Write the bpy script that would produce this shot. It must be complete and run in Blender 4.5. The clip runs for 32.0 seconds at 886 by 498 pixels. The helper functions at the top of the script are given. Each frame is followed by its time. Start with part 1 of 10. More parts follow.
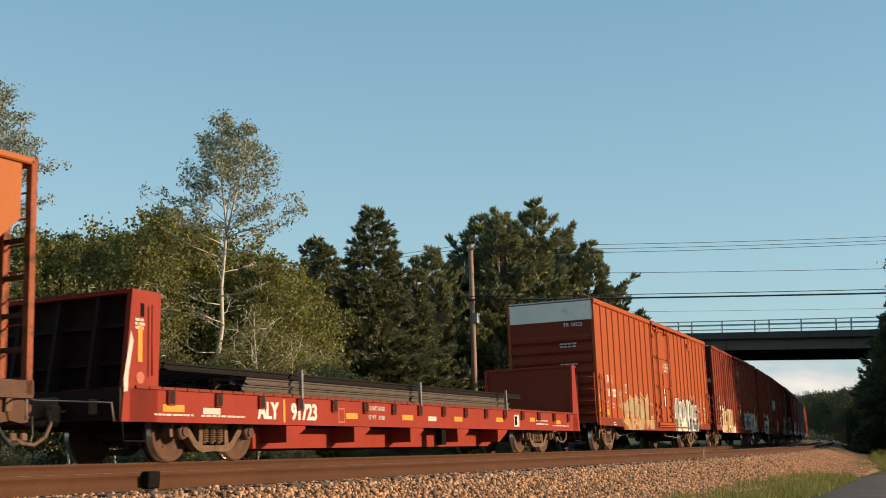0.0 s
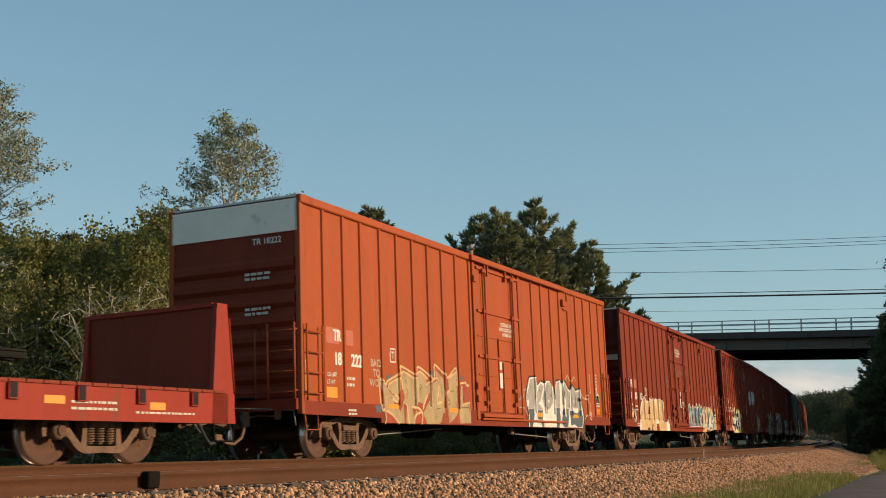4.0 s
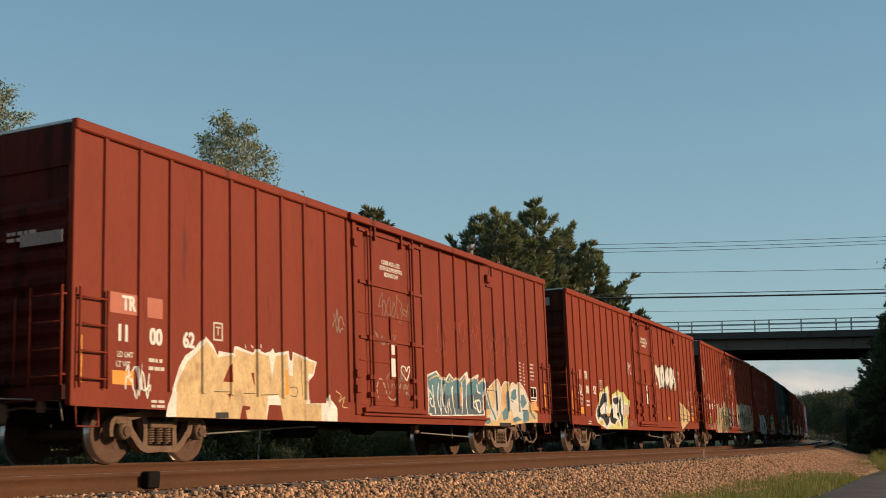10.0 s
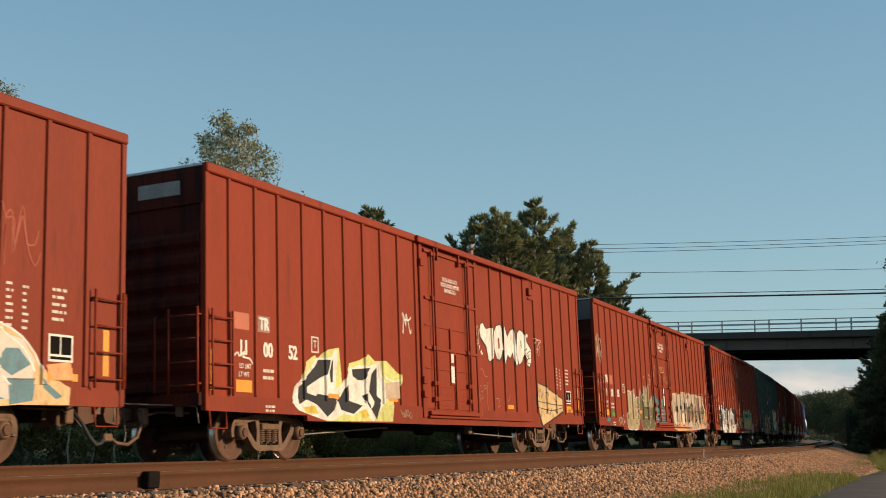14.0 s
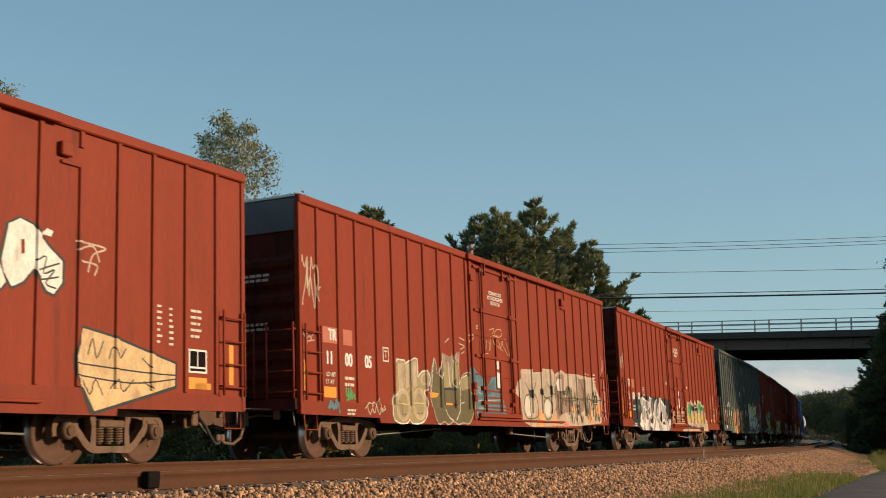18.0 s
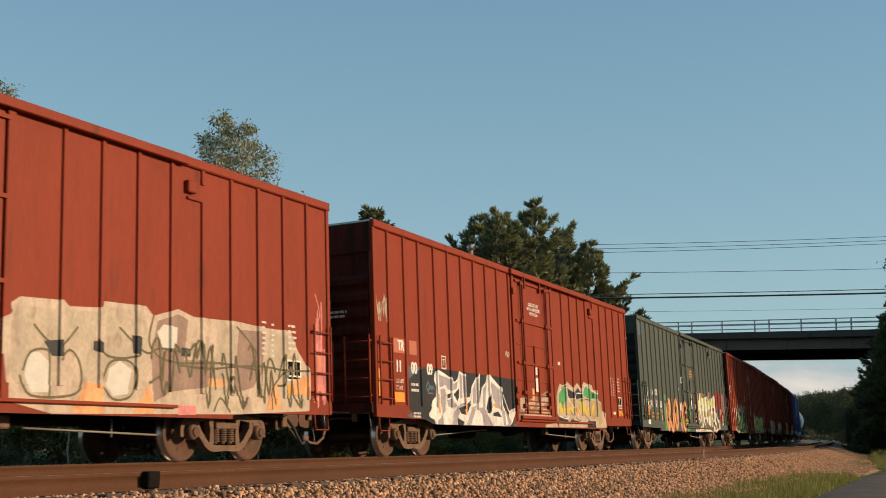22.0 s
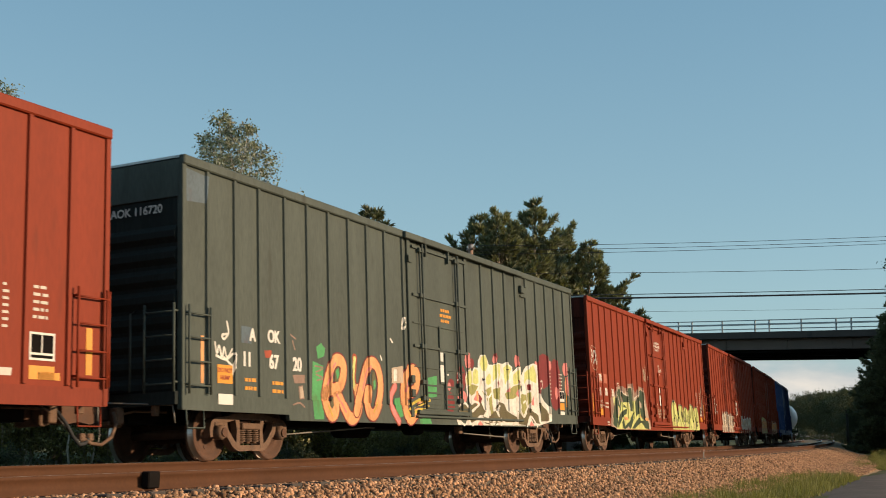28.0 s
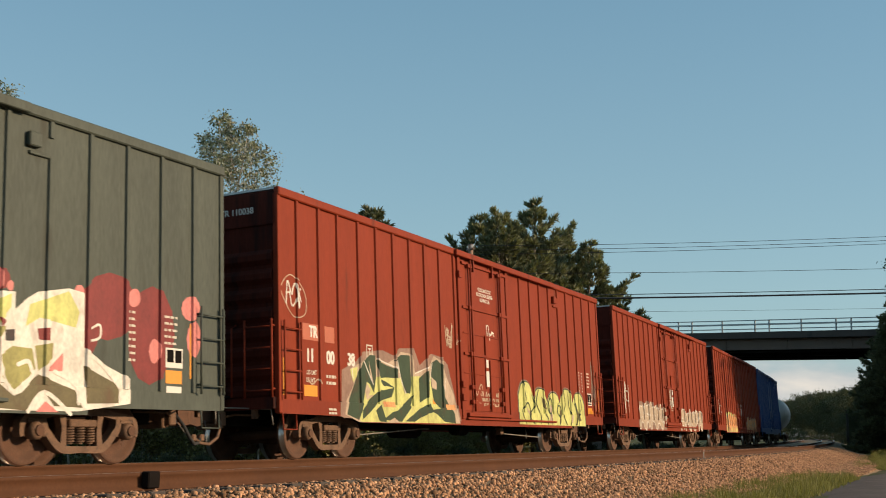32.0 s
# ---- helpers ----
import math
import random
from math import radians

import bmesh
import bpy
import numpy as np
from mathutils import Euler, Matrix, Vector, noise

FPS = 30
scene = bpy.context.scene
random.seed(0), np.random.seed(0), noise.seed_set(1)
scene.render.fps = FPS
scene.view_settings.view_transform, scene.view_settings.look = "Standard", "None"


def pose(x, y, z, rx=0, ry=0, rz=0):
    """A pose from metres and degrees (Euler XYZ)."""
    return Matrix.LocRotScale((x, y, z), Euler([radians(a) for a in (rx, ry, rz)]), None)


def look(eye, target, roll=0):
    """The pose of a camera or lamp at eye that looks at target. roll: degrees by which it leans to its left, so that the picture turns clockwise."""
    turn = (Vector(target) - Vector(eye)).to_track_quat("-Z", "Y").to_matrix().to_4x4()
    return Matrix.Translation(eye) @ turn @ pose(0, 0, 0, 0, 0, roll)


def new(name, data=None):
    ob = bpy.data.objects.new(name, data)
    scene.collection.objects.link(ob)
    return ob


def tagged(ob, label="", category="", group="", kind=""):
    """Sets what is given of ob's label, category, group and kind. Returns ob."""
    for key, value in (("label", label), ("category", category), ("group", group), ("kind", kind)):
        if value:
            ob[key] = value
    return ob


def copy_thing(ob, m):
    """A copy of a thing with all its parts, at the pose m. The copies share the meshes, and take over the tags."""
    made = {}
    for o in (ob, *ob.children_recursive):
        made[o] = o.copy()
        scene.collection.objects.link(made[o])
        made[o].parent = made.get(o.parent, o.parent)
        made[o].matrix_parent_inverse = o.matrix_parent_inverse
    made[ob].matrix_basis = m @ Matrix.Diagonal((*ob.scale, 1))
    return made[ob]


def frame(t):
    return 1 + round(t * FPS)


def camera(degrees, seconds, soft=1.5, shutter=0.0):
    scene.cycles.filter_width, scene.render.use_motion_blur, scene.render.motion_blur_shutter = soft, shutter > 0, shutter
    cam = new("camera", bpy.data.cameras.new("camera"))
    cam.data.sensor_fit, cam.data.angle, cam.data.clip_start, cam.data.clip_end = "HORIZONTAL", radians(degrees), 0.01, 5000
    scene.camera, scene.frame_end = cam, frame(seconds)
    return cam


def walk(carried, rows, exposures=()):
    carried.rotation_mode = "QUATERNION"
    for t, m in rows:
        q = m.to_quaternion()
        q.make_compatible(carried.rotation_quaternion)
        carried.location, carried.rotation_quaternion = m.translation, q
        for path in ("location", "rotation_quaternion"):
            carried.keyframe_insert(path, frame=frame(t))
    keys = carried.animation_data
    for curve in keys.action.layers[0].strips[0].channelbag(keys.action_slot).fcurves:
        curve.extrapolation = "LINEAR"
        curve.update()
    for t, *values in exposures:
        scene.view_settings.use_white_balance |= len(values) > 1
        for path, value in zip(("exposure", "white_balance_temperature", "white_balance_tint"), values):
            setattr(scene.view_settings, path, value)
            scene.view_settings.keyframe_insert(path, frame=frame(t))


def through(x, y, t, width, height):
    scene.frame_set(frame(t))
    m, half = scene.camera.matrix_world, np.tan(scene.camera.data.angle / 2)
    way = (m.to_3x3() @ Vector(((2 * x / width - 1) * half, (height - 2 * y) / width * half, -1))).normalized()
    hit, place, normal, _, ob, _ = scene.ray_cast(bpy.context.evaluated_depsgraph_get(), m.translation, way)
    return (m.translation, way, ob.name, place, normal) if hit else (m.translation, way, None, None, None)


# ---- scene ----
EYE = Vector((0.0, 0.0, 0.6175))
YAW, PITCH, ROLL = radians(27.34), radians(8.665), 1.0
AIM = Vector((math.cos(YAW) * math.cos(PITCH), math.sin(YAW) * math.cos(PITCH), math.sin(PITCH)))
cam = camera(40.885, 32.0, soft=0.95, shutter=0.25)
walk(cam, [(0.0, look(EYE, EYE + AIM * 10, ROLL)), (32.0, look(EYE, EYE + AIM * 10, ROLL))],
     exposures=[(0.0, 0.40), (3.5, 0.20), (6.0, -0.06), (8.5, -0.04), (11.0, 0.10), (14.0, 0.17), (18.0, 0.12), (26.0, 0.12), (28.5, 0.22), (32.0, 0.16)])

# ---- light: a low evening sun behind the camera's right shoulder, clear sky ----
SUN_AZ, SUN_EL = radians(20), radians(16)     # azimuth from -y towards +x
SUN_DIR = Vector((math.sin(SUN_AZ) * math.cos(SUN_EL), -math.cos(SUN_AZ) * math.cos(SUN_EL), math.sin(SUN_EL)))
world = bpy.data.worlds.new("evening_sky")
scene.world = world
world.use_nodes = True
wn, wl = world.node_tree.nodes, world.node_tree.links
wn.clear()
sky = wn.new("ShaderNodeTexSky")
sky.sky_type, sky.sun_disc = "NISHITA", False
sky.sun_elevation, sky.sun_rotation = radians(22), math.atan2(SUN_DIR.x, SUN_DIR.y)
sky.altitude, sky.air_density, sky.dust_density, sky.ozone_density = 100, 1.0, 0.6, 1.6
w_geo = wn.new("ShaderNodeTexCoord")
w_sep = wn.new("ShaderNodeSeparateXYZ")
w_map = wn.new("ShaderNodeMapping")
w_map.inputs["Scale"].default_value = (5.0, 5.0, 16.0)
w_noise = wn.new("ShaderNodeTexNoise")
w_noise.inputs["Scale"].default_value, w_noise.inputs["Detail"].default_value = 1.3, 7.0
w_ramp = wn.new("ShaderNodeValToRGB")
w_ramp.color_ramp.elements[0].position, w_ramp.color_ramp.elements[1].position = 0.38, 0.54
w_low = wn.new("ShaderNodeMapRange")     # clouds lie low over the horizon
w_low.inputs[1].default_value, w_low.inputs[2].default_value = 0.085, 0.045
w_mul = wn.new("ShaderNodeMath")
w_mul.operation = "MULTIPLY"
w_mix = wn.new("ShaderNodeMixRGB")
w_col = wn.new("ShaderNodeValToRGB")
w_col.color_ramp.elements[0].color = (3.6, 4.1, 4.4, 1)
w_col.color_ramp.elements[1].color = (7.4, 6.7, 5.8, 1)
w_col.color_ramp.elements[0].position, w_col.color_ramp.elements[1].position = 0.48, 0.70
w_bg = wn.new("ShaderNodeBackground")
w_bg.inputs["Strength"].default_value = 0.108
w_out = wn.new("ShaderNodeOutputWorld")
wl.new(w_geo.outputs["Generated"], w_sep.inputs[0])
wl.new(w_geo.outputs["Generated"], w_map.inputs[0])
wl.new(w_map.outputs[0], w_noise.inputs["Vector"])
wl.new(w_noise.outputs["Fac"], w_ramp.inputs[0])
wl.new(w_noise.outputs["Fac"], w_col.inputs[0])
wl.new(w_sep.outputs[2], w_low.inputs[0])
wl.new(w_ramp.outputs[0], w_mul.inputs[0])
wl.new(w_low.outputs[0], w_mul.inputs[1])
wl.new(w_mul.outputs[0], w_mix.inputs[0])
w_tint = wn.new("ShaderNodeMixRGB")      # thin even haze over the blue
w_air = wn.new("ShaderNodeValToRGB")
w_air.color_ramp.elements[0].position, w_air.color_ramp.elements[1].position = 0.05, 0.36
w_air.color_ramp.elements[0].color, w_air.color_ramp.elements[1].color = (2.85, 4.50, 4.85, 1), (1.75, 3.55, 4.50, 1)
wl.new(w_sep.outputs[2], w_air.inputs[0])
wl.new(w_air.outputs[0], w_tint.inputs[2])
w_deep = wn.new("ShaderNodeMapRange")    # thicker towards the horizon
w_deep.inputs[1].default_value, w_deep.inputs[2].default_value = 0.05, 0.38
w_deep.inputs[3].default_value, w_deep.inputs[4].default_value = 0.66, 0.52
wl.new(w_sep.outputs[2], w_deep.inputs[0])
wl.new(w_deep.outputs[0], w_tint.inputs[0])
wl.new(sky.outputs[0], w_tint.inputs[1])
wl.new(w_tint.outputs[0], w_mix.inputs[1])
wl.new(w_col.outputs[0], w_mix.inputs[2])
wl.new(w_mix.outputs[0], w_bg.inputs[0])
wl.new(w_bg.outputs[0], w_out.inputs[0])

sun = new("sun", bpy.data.lights.new("sun", "SUN"))
sun.data.energy, sun.data.angle, sun.data.color = 5.0, radians(0.6), (1.0, 0.74, 0.48)
sun.matrix_world = look(SUN_DIR * 100, (0, 0, 0))

# ---- the track: a curve of 579 m radius that bends away from the camera, then runs almost straight ----
R, D, CANT = 579.0, 13.135, radians(3.35)
S1, R2 = 80.0, 3000.0             # way at which the curve eases, and its radius from there on
NEAR, NEAR_Z = 4.2, 0.10          # the empty near track: offset to the camera's side, height
HEAD1 = S1 / R
MID2 = Vector((R * math.sin(HEAD1) - R2 * math.sin(HEAD1), D + R - R * math.cos(HEAD1) + R2 * math.cos(HEAD1)))


def arc(s, lat=0.0, z=0.0):
    if s <= S1:
        a = s / R
        return Vector(((R + lat) * math.sin(a), D + R - (R + lat) * math.cos(a), z))
    a = HEAD1 + (s - S1) / R2
    return Vector((MID2.x + (R2 + lat) * math.sin(a), MID2.y - (R2 + lat) * math.cos(a), z))


def heading(s):
    return s / R if s <= S1 else HEAD1 + (s - S1) / R2


def lateral(x, y):
    """Distance from the train's track towards the camera's side, and the way along it."""
    s = R * math.atan2(x, D + R - y)
    if s <= S1:
        return math.hypot(x, y - D - R) - R, s
    return math.hypot(x - MID2.x, y - MID2.y) - R2, S1 + R2 * (math.atan2(x - MID2.x, MID2.y - y) - HEAD1)


# ---- materials ----
def surface(name, base, rough=0.7, metal=0.0, vary=0.25, scale=3.0, fine=40.0, bump=0.2, stain=None, stain_at=0.58,
            stretch=(1, 1, 1), islands=0.0, spec=0.5, depth=0.01):
    """Base colour broken up at two scales, a stain of its own colour, fine relief."""
    m = bpy.data.materials.new(name)
    m.use_nodes = True
    n, l = m.node_tree.nodes, m.node_tree.links
    b = n["Principled BSDF"]
    b.inputs["Roughness"].default_value, b.inputs["Metallic"].default_value = rough, metal
    b.inputs["Specular IOR Level"].default_value = spec
    tc, mp = n.new("ShaderNodeTexCoord"), n.new("ShaderNodeMapping")
    mp.inputs["Scale"].default_value = stretch
    l.new(tc.outputs["Object"], mp.inputs[0])
    big, small = n.new("ShaderNodeTexNoise"), n.new("ShaderNodeTexNoise")
    big.inputs["Scale"].default_value, big.inputs["Detail"].default_value = scale, 5
    small.inputs["Scale"].default_value, small.inputs["Detail"].default_value = fine, 4
    for t in (big, small):
        l.new(mp.outputs[0], t.inputs["Vector"])
    add = n.new("ShaderNodeMath")
    add.operation = "ADD"
    l.new(big.outputs["Fac"], add.inputs[0])
    l.new(small.outputs["Fac"], add.inputs[1])
    rng = n.new("ShaderNodeMapRange")
    rng.inputs[1].default_value, rng.inputs[2].default_value = 0.6, 1.4
    rng.inputs[3].default_value, rng.inputs[4].default_value = 1 - vary, 1 + vary
    l.new(add.outputs[0], rng.inputs[0])
    value = rng.outputs[0]
    if islands:
        geo, r2, mu = n.new("ShaderNodeNewGeometry"), n.new("ShaderNodeMapRange"), n.new("ShaderNodeMath")
        r2.inputs[3].default_value, r2.inputs[4].default_value = 1 - islands, 1 + islands
        l.new(geo.outputs["Random Per Island"], r2.inputs[0])
        mu.operation = "MULTIPLY"
        l.new(value, mu.inputs[0])
        l.new(r2.outputs[0], mu.inputs[1])
        value = mu.outputs[0]
    col = n.new("ShaderNodeVectorMath")
    col.operation = "SCALE"
    col.inputs[0].default_value = base
    l.new(value, col.inputs["Scale"])
    out = col.outputs[0]
    if stain:
        sn, sr, mx = n.new("ShaderNodeTexNoise"), n.new("ShaderNodeMapRange"), n.new("ShaderNodeMixRGB")
        sn.inputs["Scale"].default_value, sn.inputs["Detail"].default_value = scale * 1.7, 8
        l.new(mp.outputs[0], sn.inputs["Vector"])
        sr.inputs[1].default_value, sr.inputs[2].default_value = stain_at, stain_at + 0.16
        l.new(sn.outputs["Fac"], sr.inputs[0])
        l.new(sr.outputs[0], mx.inputs[0])
        l.new(out, mx.inputs[1])
        mx.inputs[2].default_value = (*stain, 1)
        out = mx.outputs[0]
    l.new(out, b.inputs["Base Color"])
    if bump:
        bp = n.new("ShaderNodeBump")
        bp.inputs["Strength"].default_value, bp.inputs["Distance"].default_value = bump, depth
        l.new(small.outputs["Fac"], bp.inputs["Height"])
        l.new(bp.outputs[0], b.inputs["Normal"])
    return m


def foliage(name, base, vary=0.5, through=0.35):
    m = surface(name, base, 0.6, vary=0.3, scale=0.7, fine=6.0, bump=0.0, islands=vary, spec=0.25)
    n, l = m.node_tree.nodes, m.node_tree.links
    b = n["Principled BSDF"]
    src = b.inputs["Base Color"].links[0].from_socket
    tr, mx, br = n.new("ShaderNodeBsdfTranslucent"), n.new("ShaderNodeMixShader"), n.new("ShaderNodeVectorMath")
    br.operation = "MULTIPLY"
    br.inputs[1].default_value = (1.3, 1.4, 0.6)
    l.new(src, br.inputs[0])
    l.new(br.outputs[0], tr.inputs["Color"])
    mx.inputs[0].default_value = through
    l.new(b.outputs[0], mx.inputs[1])
    l.new(tr.outputs[0], mx.inputs[2])
    l.new(mx.outputs[0], n["Material Output"].inputs["Surface"])
    return m


STREAK = (2.2, 2.2, 0.35)
RED = surface("oxide_red_paint", (0.203, 0.031, 0.0115), 0.6, spec=0.15, vary=0.17, scale=0.9, fine=18, bump=0.12, stain=(0.105, 0.024, 0.012),
              stain_at=0.62, stretch=STREAK)
ORANGE = surface("orange_red_paint", (0.315, 0.067, 0.019), 0.6, spec=0.15, vary=0.16, scale=0.8, fine=18, bump=0.12, stain=(0.21, 0.05, 0.016),
                 stain_at=0.64, stretch=STREAK)
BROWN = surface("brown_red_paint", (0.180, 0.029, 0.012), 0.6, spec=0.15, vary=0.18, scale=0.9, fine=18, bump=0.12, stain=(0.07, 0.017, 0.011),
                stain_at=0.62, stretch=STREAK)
GREEN = surface("grey_green_paint", (0.063, 0.073, 0.060), 0.6, spec=0.2, vary=0.30, scale=0.9, fine=18, bump=0.12, stain=(0.040, 0.040, 0.030),
                stain_at=0.62, stretch=STREAK)
# End paints darkened for the shade on walls facing away from the sun
END_SHADE = surface("shade_darkened_red_end_paint", (0.075, 0.016, 0.010), 0.8, spec=0.1, vary=0.3, scale=1.2, fine=16, bump=0.12, stain=(0.03, 0.011, 0.009), stain_at=0.5, stretch=STREAK)
END_SHADE_GREEN = surface("shade_darkened_green_end_paint", (0.022, 0.026, 0.024), 0.8, spec=0.1, vary=0.3, scale=1.2, fine=16, bump=0.12, stretch=STREAK)
BLUE = surface("blue_paint", (0.02, 0.055, 0.17), 0.5, vary=0.12, scale=0.9, fine=14, bump=0.1, stretch=STREAK)
FLATRED = surface("flatcar_red_paint", (0.25, 0.026, 0.011), 0.6, spec=0.2, vary=0.14, scale=1.3, fine=16, bump=0.1, stain=(0.17, 0.035, 0.02),
                  stain_at=0.6, stretch=STREAK)
# Flatcar red darkened for faces turned from the sun and for pocket hollows
SHADERED = surface("red_paint_darkened_for_shade", (0.018, 0.007, 0.006), 0.7, vary=0.3, scale=1.3, fine=16, bump=0.1, spec=0.2)
HOPRUST = surface("rusty_orange_paint", (0.27, 0.075, 0.032), 0.7, vary=0.3, scale=3, fine=20, bump=0.2, stain=(0.08, 0.035, 0.02), stain_at=0.5, spec=0.2)
HOPPER = surface("hopper_orange_paint", (0.34, 0.095, 0.018), 0.6, spec=0.25, vary=0.12, scale=1.0, fine=16, bump=0.1, stain=(0.28, 0.09, 0.03),
                 stain_at=0.6, stretch=STREAK)
TANKWHITE = surface("tank_white_paint", (0.72, 0.71, 0.68), 0.45, vary=0.08, scale=1.0, stain=(0.3, 0.26, 0.22), stain_at=0.66)
RUST = surface("rusty_steel", (0.085, 0.037, 0.018), 0.85, vary=0.35, scale=4.0, fine=50, bump=0.35, stain=(0.07, 0.035, 0.022), stain_at=0.55)
CAST = surface("rusty_cast_steel", (0.128, 0.070, 0.040), 0.85, vary=0.35, scale=5.0, fine=40, bump=0.35, stain=(0.06, 0.036, 0.024), stain_at=0.56)
TREAD = surface("polished_wheel_tread", (0.55, 0.52, 0.50), 0.28, 1.0, vary=0.1)
# Black dirt of the underframes; on the bridge it stands for shade
UNDER = surface("black_for_dirt_and_shade", (0.008, 0.006, 0.005), 0.9, spec=0.1, vary=0.4, scale=4)
RODS = surface("galvanized_rod", (0.20, 0.18, 0.155), 0.6, 0.3, vary=0.2)
ROOFM = surface("galvanized_roof", (0.42, 0.43, 0.42), 0.45, 0.5, vary=0.15, scale=1.2, stain=(0.2, 0.11, 0.07), stain_at=0.6)
DARKGALV = surface("dull_dark_galvanized_panel", (0.085, 0.088, 0.092), 0.6, 0.2, vary=0.25, scale=2.0)
CREAMPANEL = surface("cream_white_panel", (0.80, 0.72, 0.60), 0.55, vary=0.12, scale=1.5, stain=(0.5, 0.42, 0.34), stain_at=0.62)
RAILM = surface("rusty_rail", (0.078, 0.032, 0.014), 0.85, spec=0.2, vary=0.22, scale=2.0, fine=30, bump=0.2, stain=(0.075, 0.032, 0.016), stain_at=0.56)
RAILTOP = surface("worn_rail_head", (0.42, 0.37, 0.33), 0.35, 0.9, vary=0.15)
TIEM = surface("creosoted_tie", (0.055, 0.042, 0.033), 0.9, vary=0.4)
STONE = surface("crushed_stone", (0.375, 0.205, 0.112), 0.9, vary=0.3, scale=12, fine=90, bump=0.3, islands=0.7, spec=0.15)
BED = surface("ballast_bed", (0.21, 0.15, 0.095), 0.95, vary=0.6, scale=9, fine=26, bump=1.0, depth=0.05, spec=0.2)
GROUND = surface("dry_grass_ground", (0.085, 0.088, 0.036), 0.95, vary=0.45, scale=0.35, fine=4.0, bump=0.6, stain=(0.13, 0.105, 0.06), stain_at=0.5, depth=0.04, spec=0.1)
ASPHALT = surface("worn_asphalt", (0.135, 0.108, 0.092), 0.95, spec=0.1, vary=0.3, scale=1.2, fine=60, bump=0.4, stain=(0.10, 0.085, 0.065), stain_at=0.6)
CONCRETE = surface("bridge_concrete", (0.105, 0.084, 0.068), 0.9, vary=0.14, scale=0.6, fine=14, bump=0.15, stain=(0.055, 0.05, 0.045), stain_at=0.57, stretch=(1, 1, 0.3))
PARAPET = surface("weathered_parapet_concrete", (0.080, 0.060, 0.050), 0.9, vary=0.2, scale=0.6, fine=14, bump=0.15, stain=(0.035, 0.032, 0.03), stain_at=0.55, stretch=(1, 1, 0.3))
GIRDER = surface("grey_girder_paint", (0.165, 0.115, 0.088), 0.8, vary=0.12, scale=0.7, stain=(0.07, 0.058, 0.046), stain_at=0.62)
GALV = surface("galvanized_railing", (0.40, 0.42, 0.42), 0.45, 0.6, vary=0.12)
WOODPOLE = surface("weathered_pole_wood", (0.27, 0.165, 0.115), 0.85, vary=0.3, scale=3, fine=30, bump=0.4, stretch=(3, 3, 0.3))
GREYPOST = surface("grey_weathered_post", (0.085, 0.08, 0.075), 0.9, vary=0.2)
WIRE = surface("black_cable", (0.03, 0.03, 0.032), 0.6)
BARK = surface("grey_bark", (0.19, 0.15, 0.11), 0.9, vary=0.35, scale=5, fine=30, bump=0.6)
BIRCHBARK = surface("white_birch_bark", (0.46, 0.40, 0.32), 0.8, vary=0.2, scale=5, fine=30, bump=0.4, stain=(0.09, 0.075, 0.06), stain_at=0.6, stretch=(1, 1, 2.5))
LEAF = foliage("sunlit_leaves", (0.135, 0.135, 0.045))
LEAFY = foliage("yellowish_leaves", (0.165, 0.155, 0.055))
BIRCHLEAF = foliage("silvery_birch_leaves", (0.215, 0.225, 0.185), 0.6)
SHRUB = foliage("olive_shrub_leaves", (0.23, 0.205, 0.095))
NEEDLE = foliage("pine_needles", (0.19, 0.192, 0.115), 0.35, 0.25)
SPRUCE = foliage("dark_spruce_needles", (0.135, 0.14, 0.082), 0.35, 0.2)
# Leaf green darkened to hold the shade of the wood and scrub
SHADELEAF = foliage("shade_darkened_green_leaves", (0.058, 0.068, 0.036), 0.45, 0.2)
GRASS = foliage("grass_blades", (0.17, 0.165, 0.055), 0.5, 0.3)
LOADRAIL = surface("weathered_rail_load", (0.085, 0.068, 0.055), 0.8, 0.0, vary=0.3, scale=5, stain=(0.05, 0.03, 0.02), stain_at=0.6, spec=0.2)
STEELRAIL = surface("dark_rail_load", (0.011, 0.009, 0.008), 0.85, 0.0, vary=0.3, scale=5, stain=(0.03, 0.018, 0.012), stain_at=0.62, spec=0.15)
SIGNWHITE = surface("white_paint", (0.62, 0.58, 0.52), 0.6, vary=0.06)
STENCIL = surface("stencil_white", (0.50, 0.45, 0.38), 0.65, vary=0.12, scale=6)
SIGNYELLOW = surface("yellow_reflective_tape", (0.60, 0.24, 0.012), 0.5, vary=0.12, scale=5)
PEACH = surface("faded_orange_patch", (0.38, 0.10, 0.05), 0.6, vary=0.1, scale=5)
CARDARK = surface("dark_grey_car_paint", (0.02, 0.021, 0.023), 0.5, 0.0, vary=0.05)
TYRE = surface("black_rubber", (0.02, 0.02, 0.021), 0.85)
GLASSM = surface("dark_tinted_glass", (0.012, 0.014, 0.016), 0.25, vary=0.05)


# ---- mesh tools ----
def part(name, bm, material, parent=None, label=""):
    me = bpy.data.meshes.new(name)
    bm.to_mesh(me)
    bm.free()
    me.materials.append(material)
    ob = new(name, me)
    ob.parent = parent
    return tagged(ob, label)


def share(name, ob, parent, m=None):
    """Another object on the mesh of ob."""
    o = new(name, ob.data)
    o.parent = parent
    if m is not None:
        o.matrix_basis = m
    return o


def empty(name, m=None):
    e = new(name)
    e.empty_display_size = 0.3
    if m is not None:
        e.matrix_basis = m
    return e


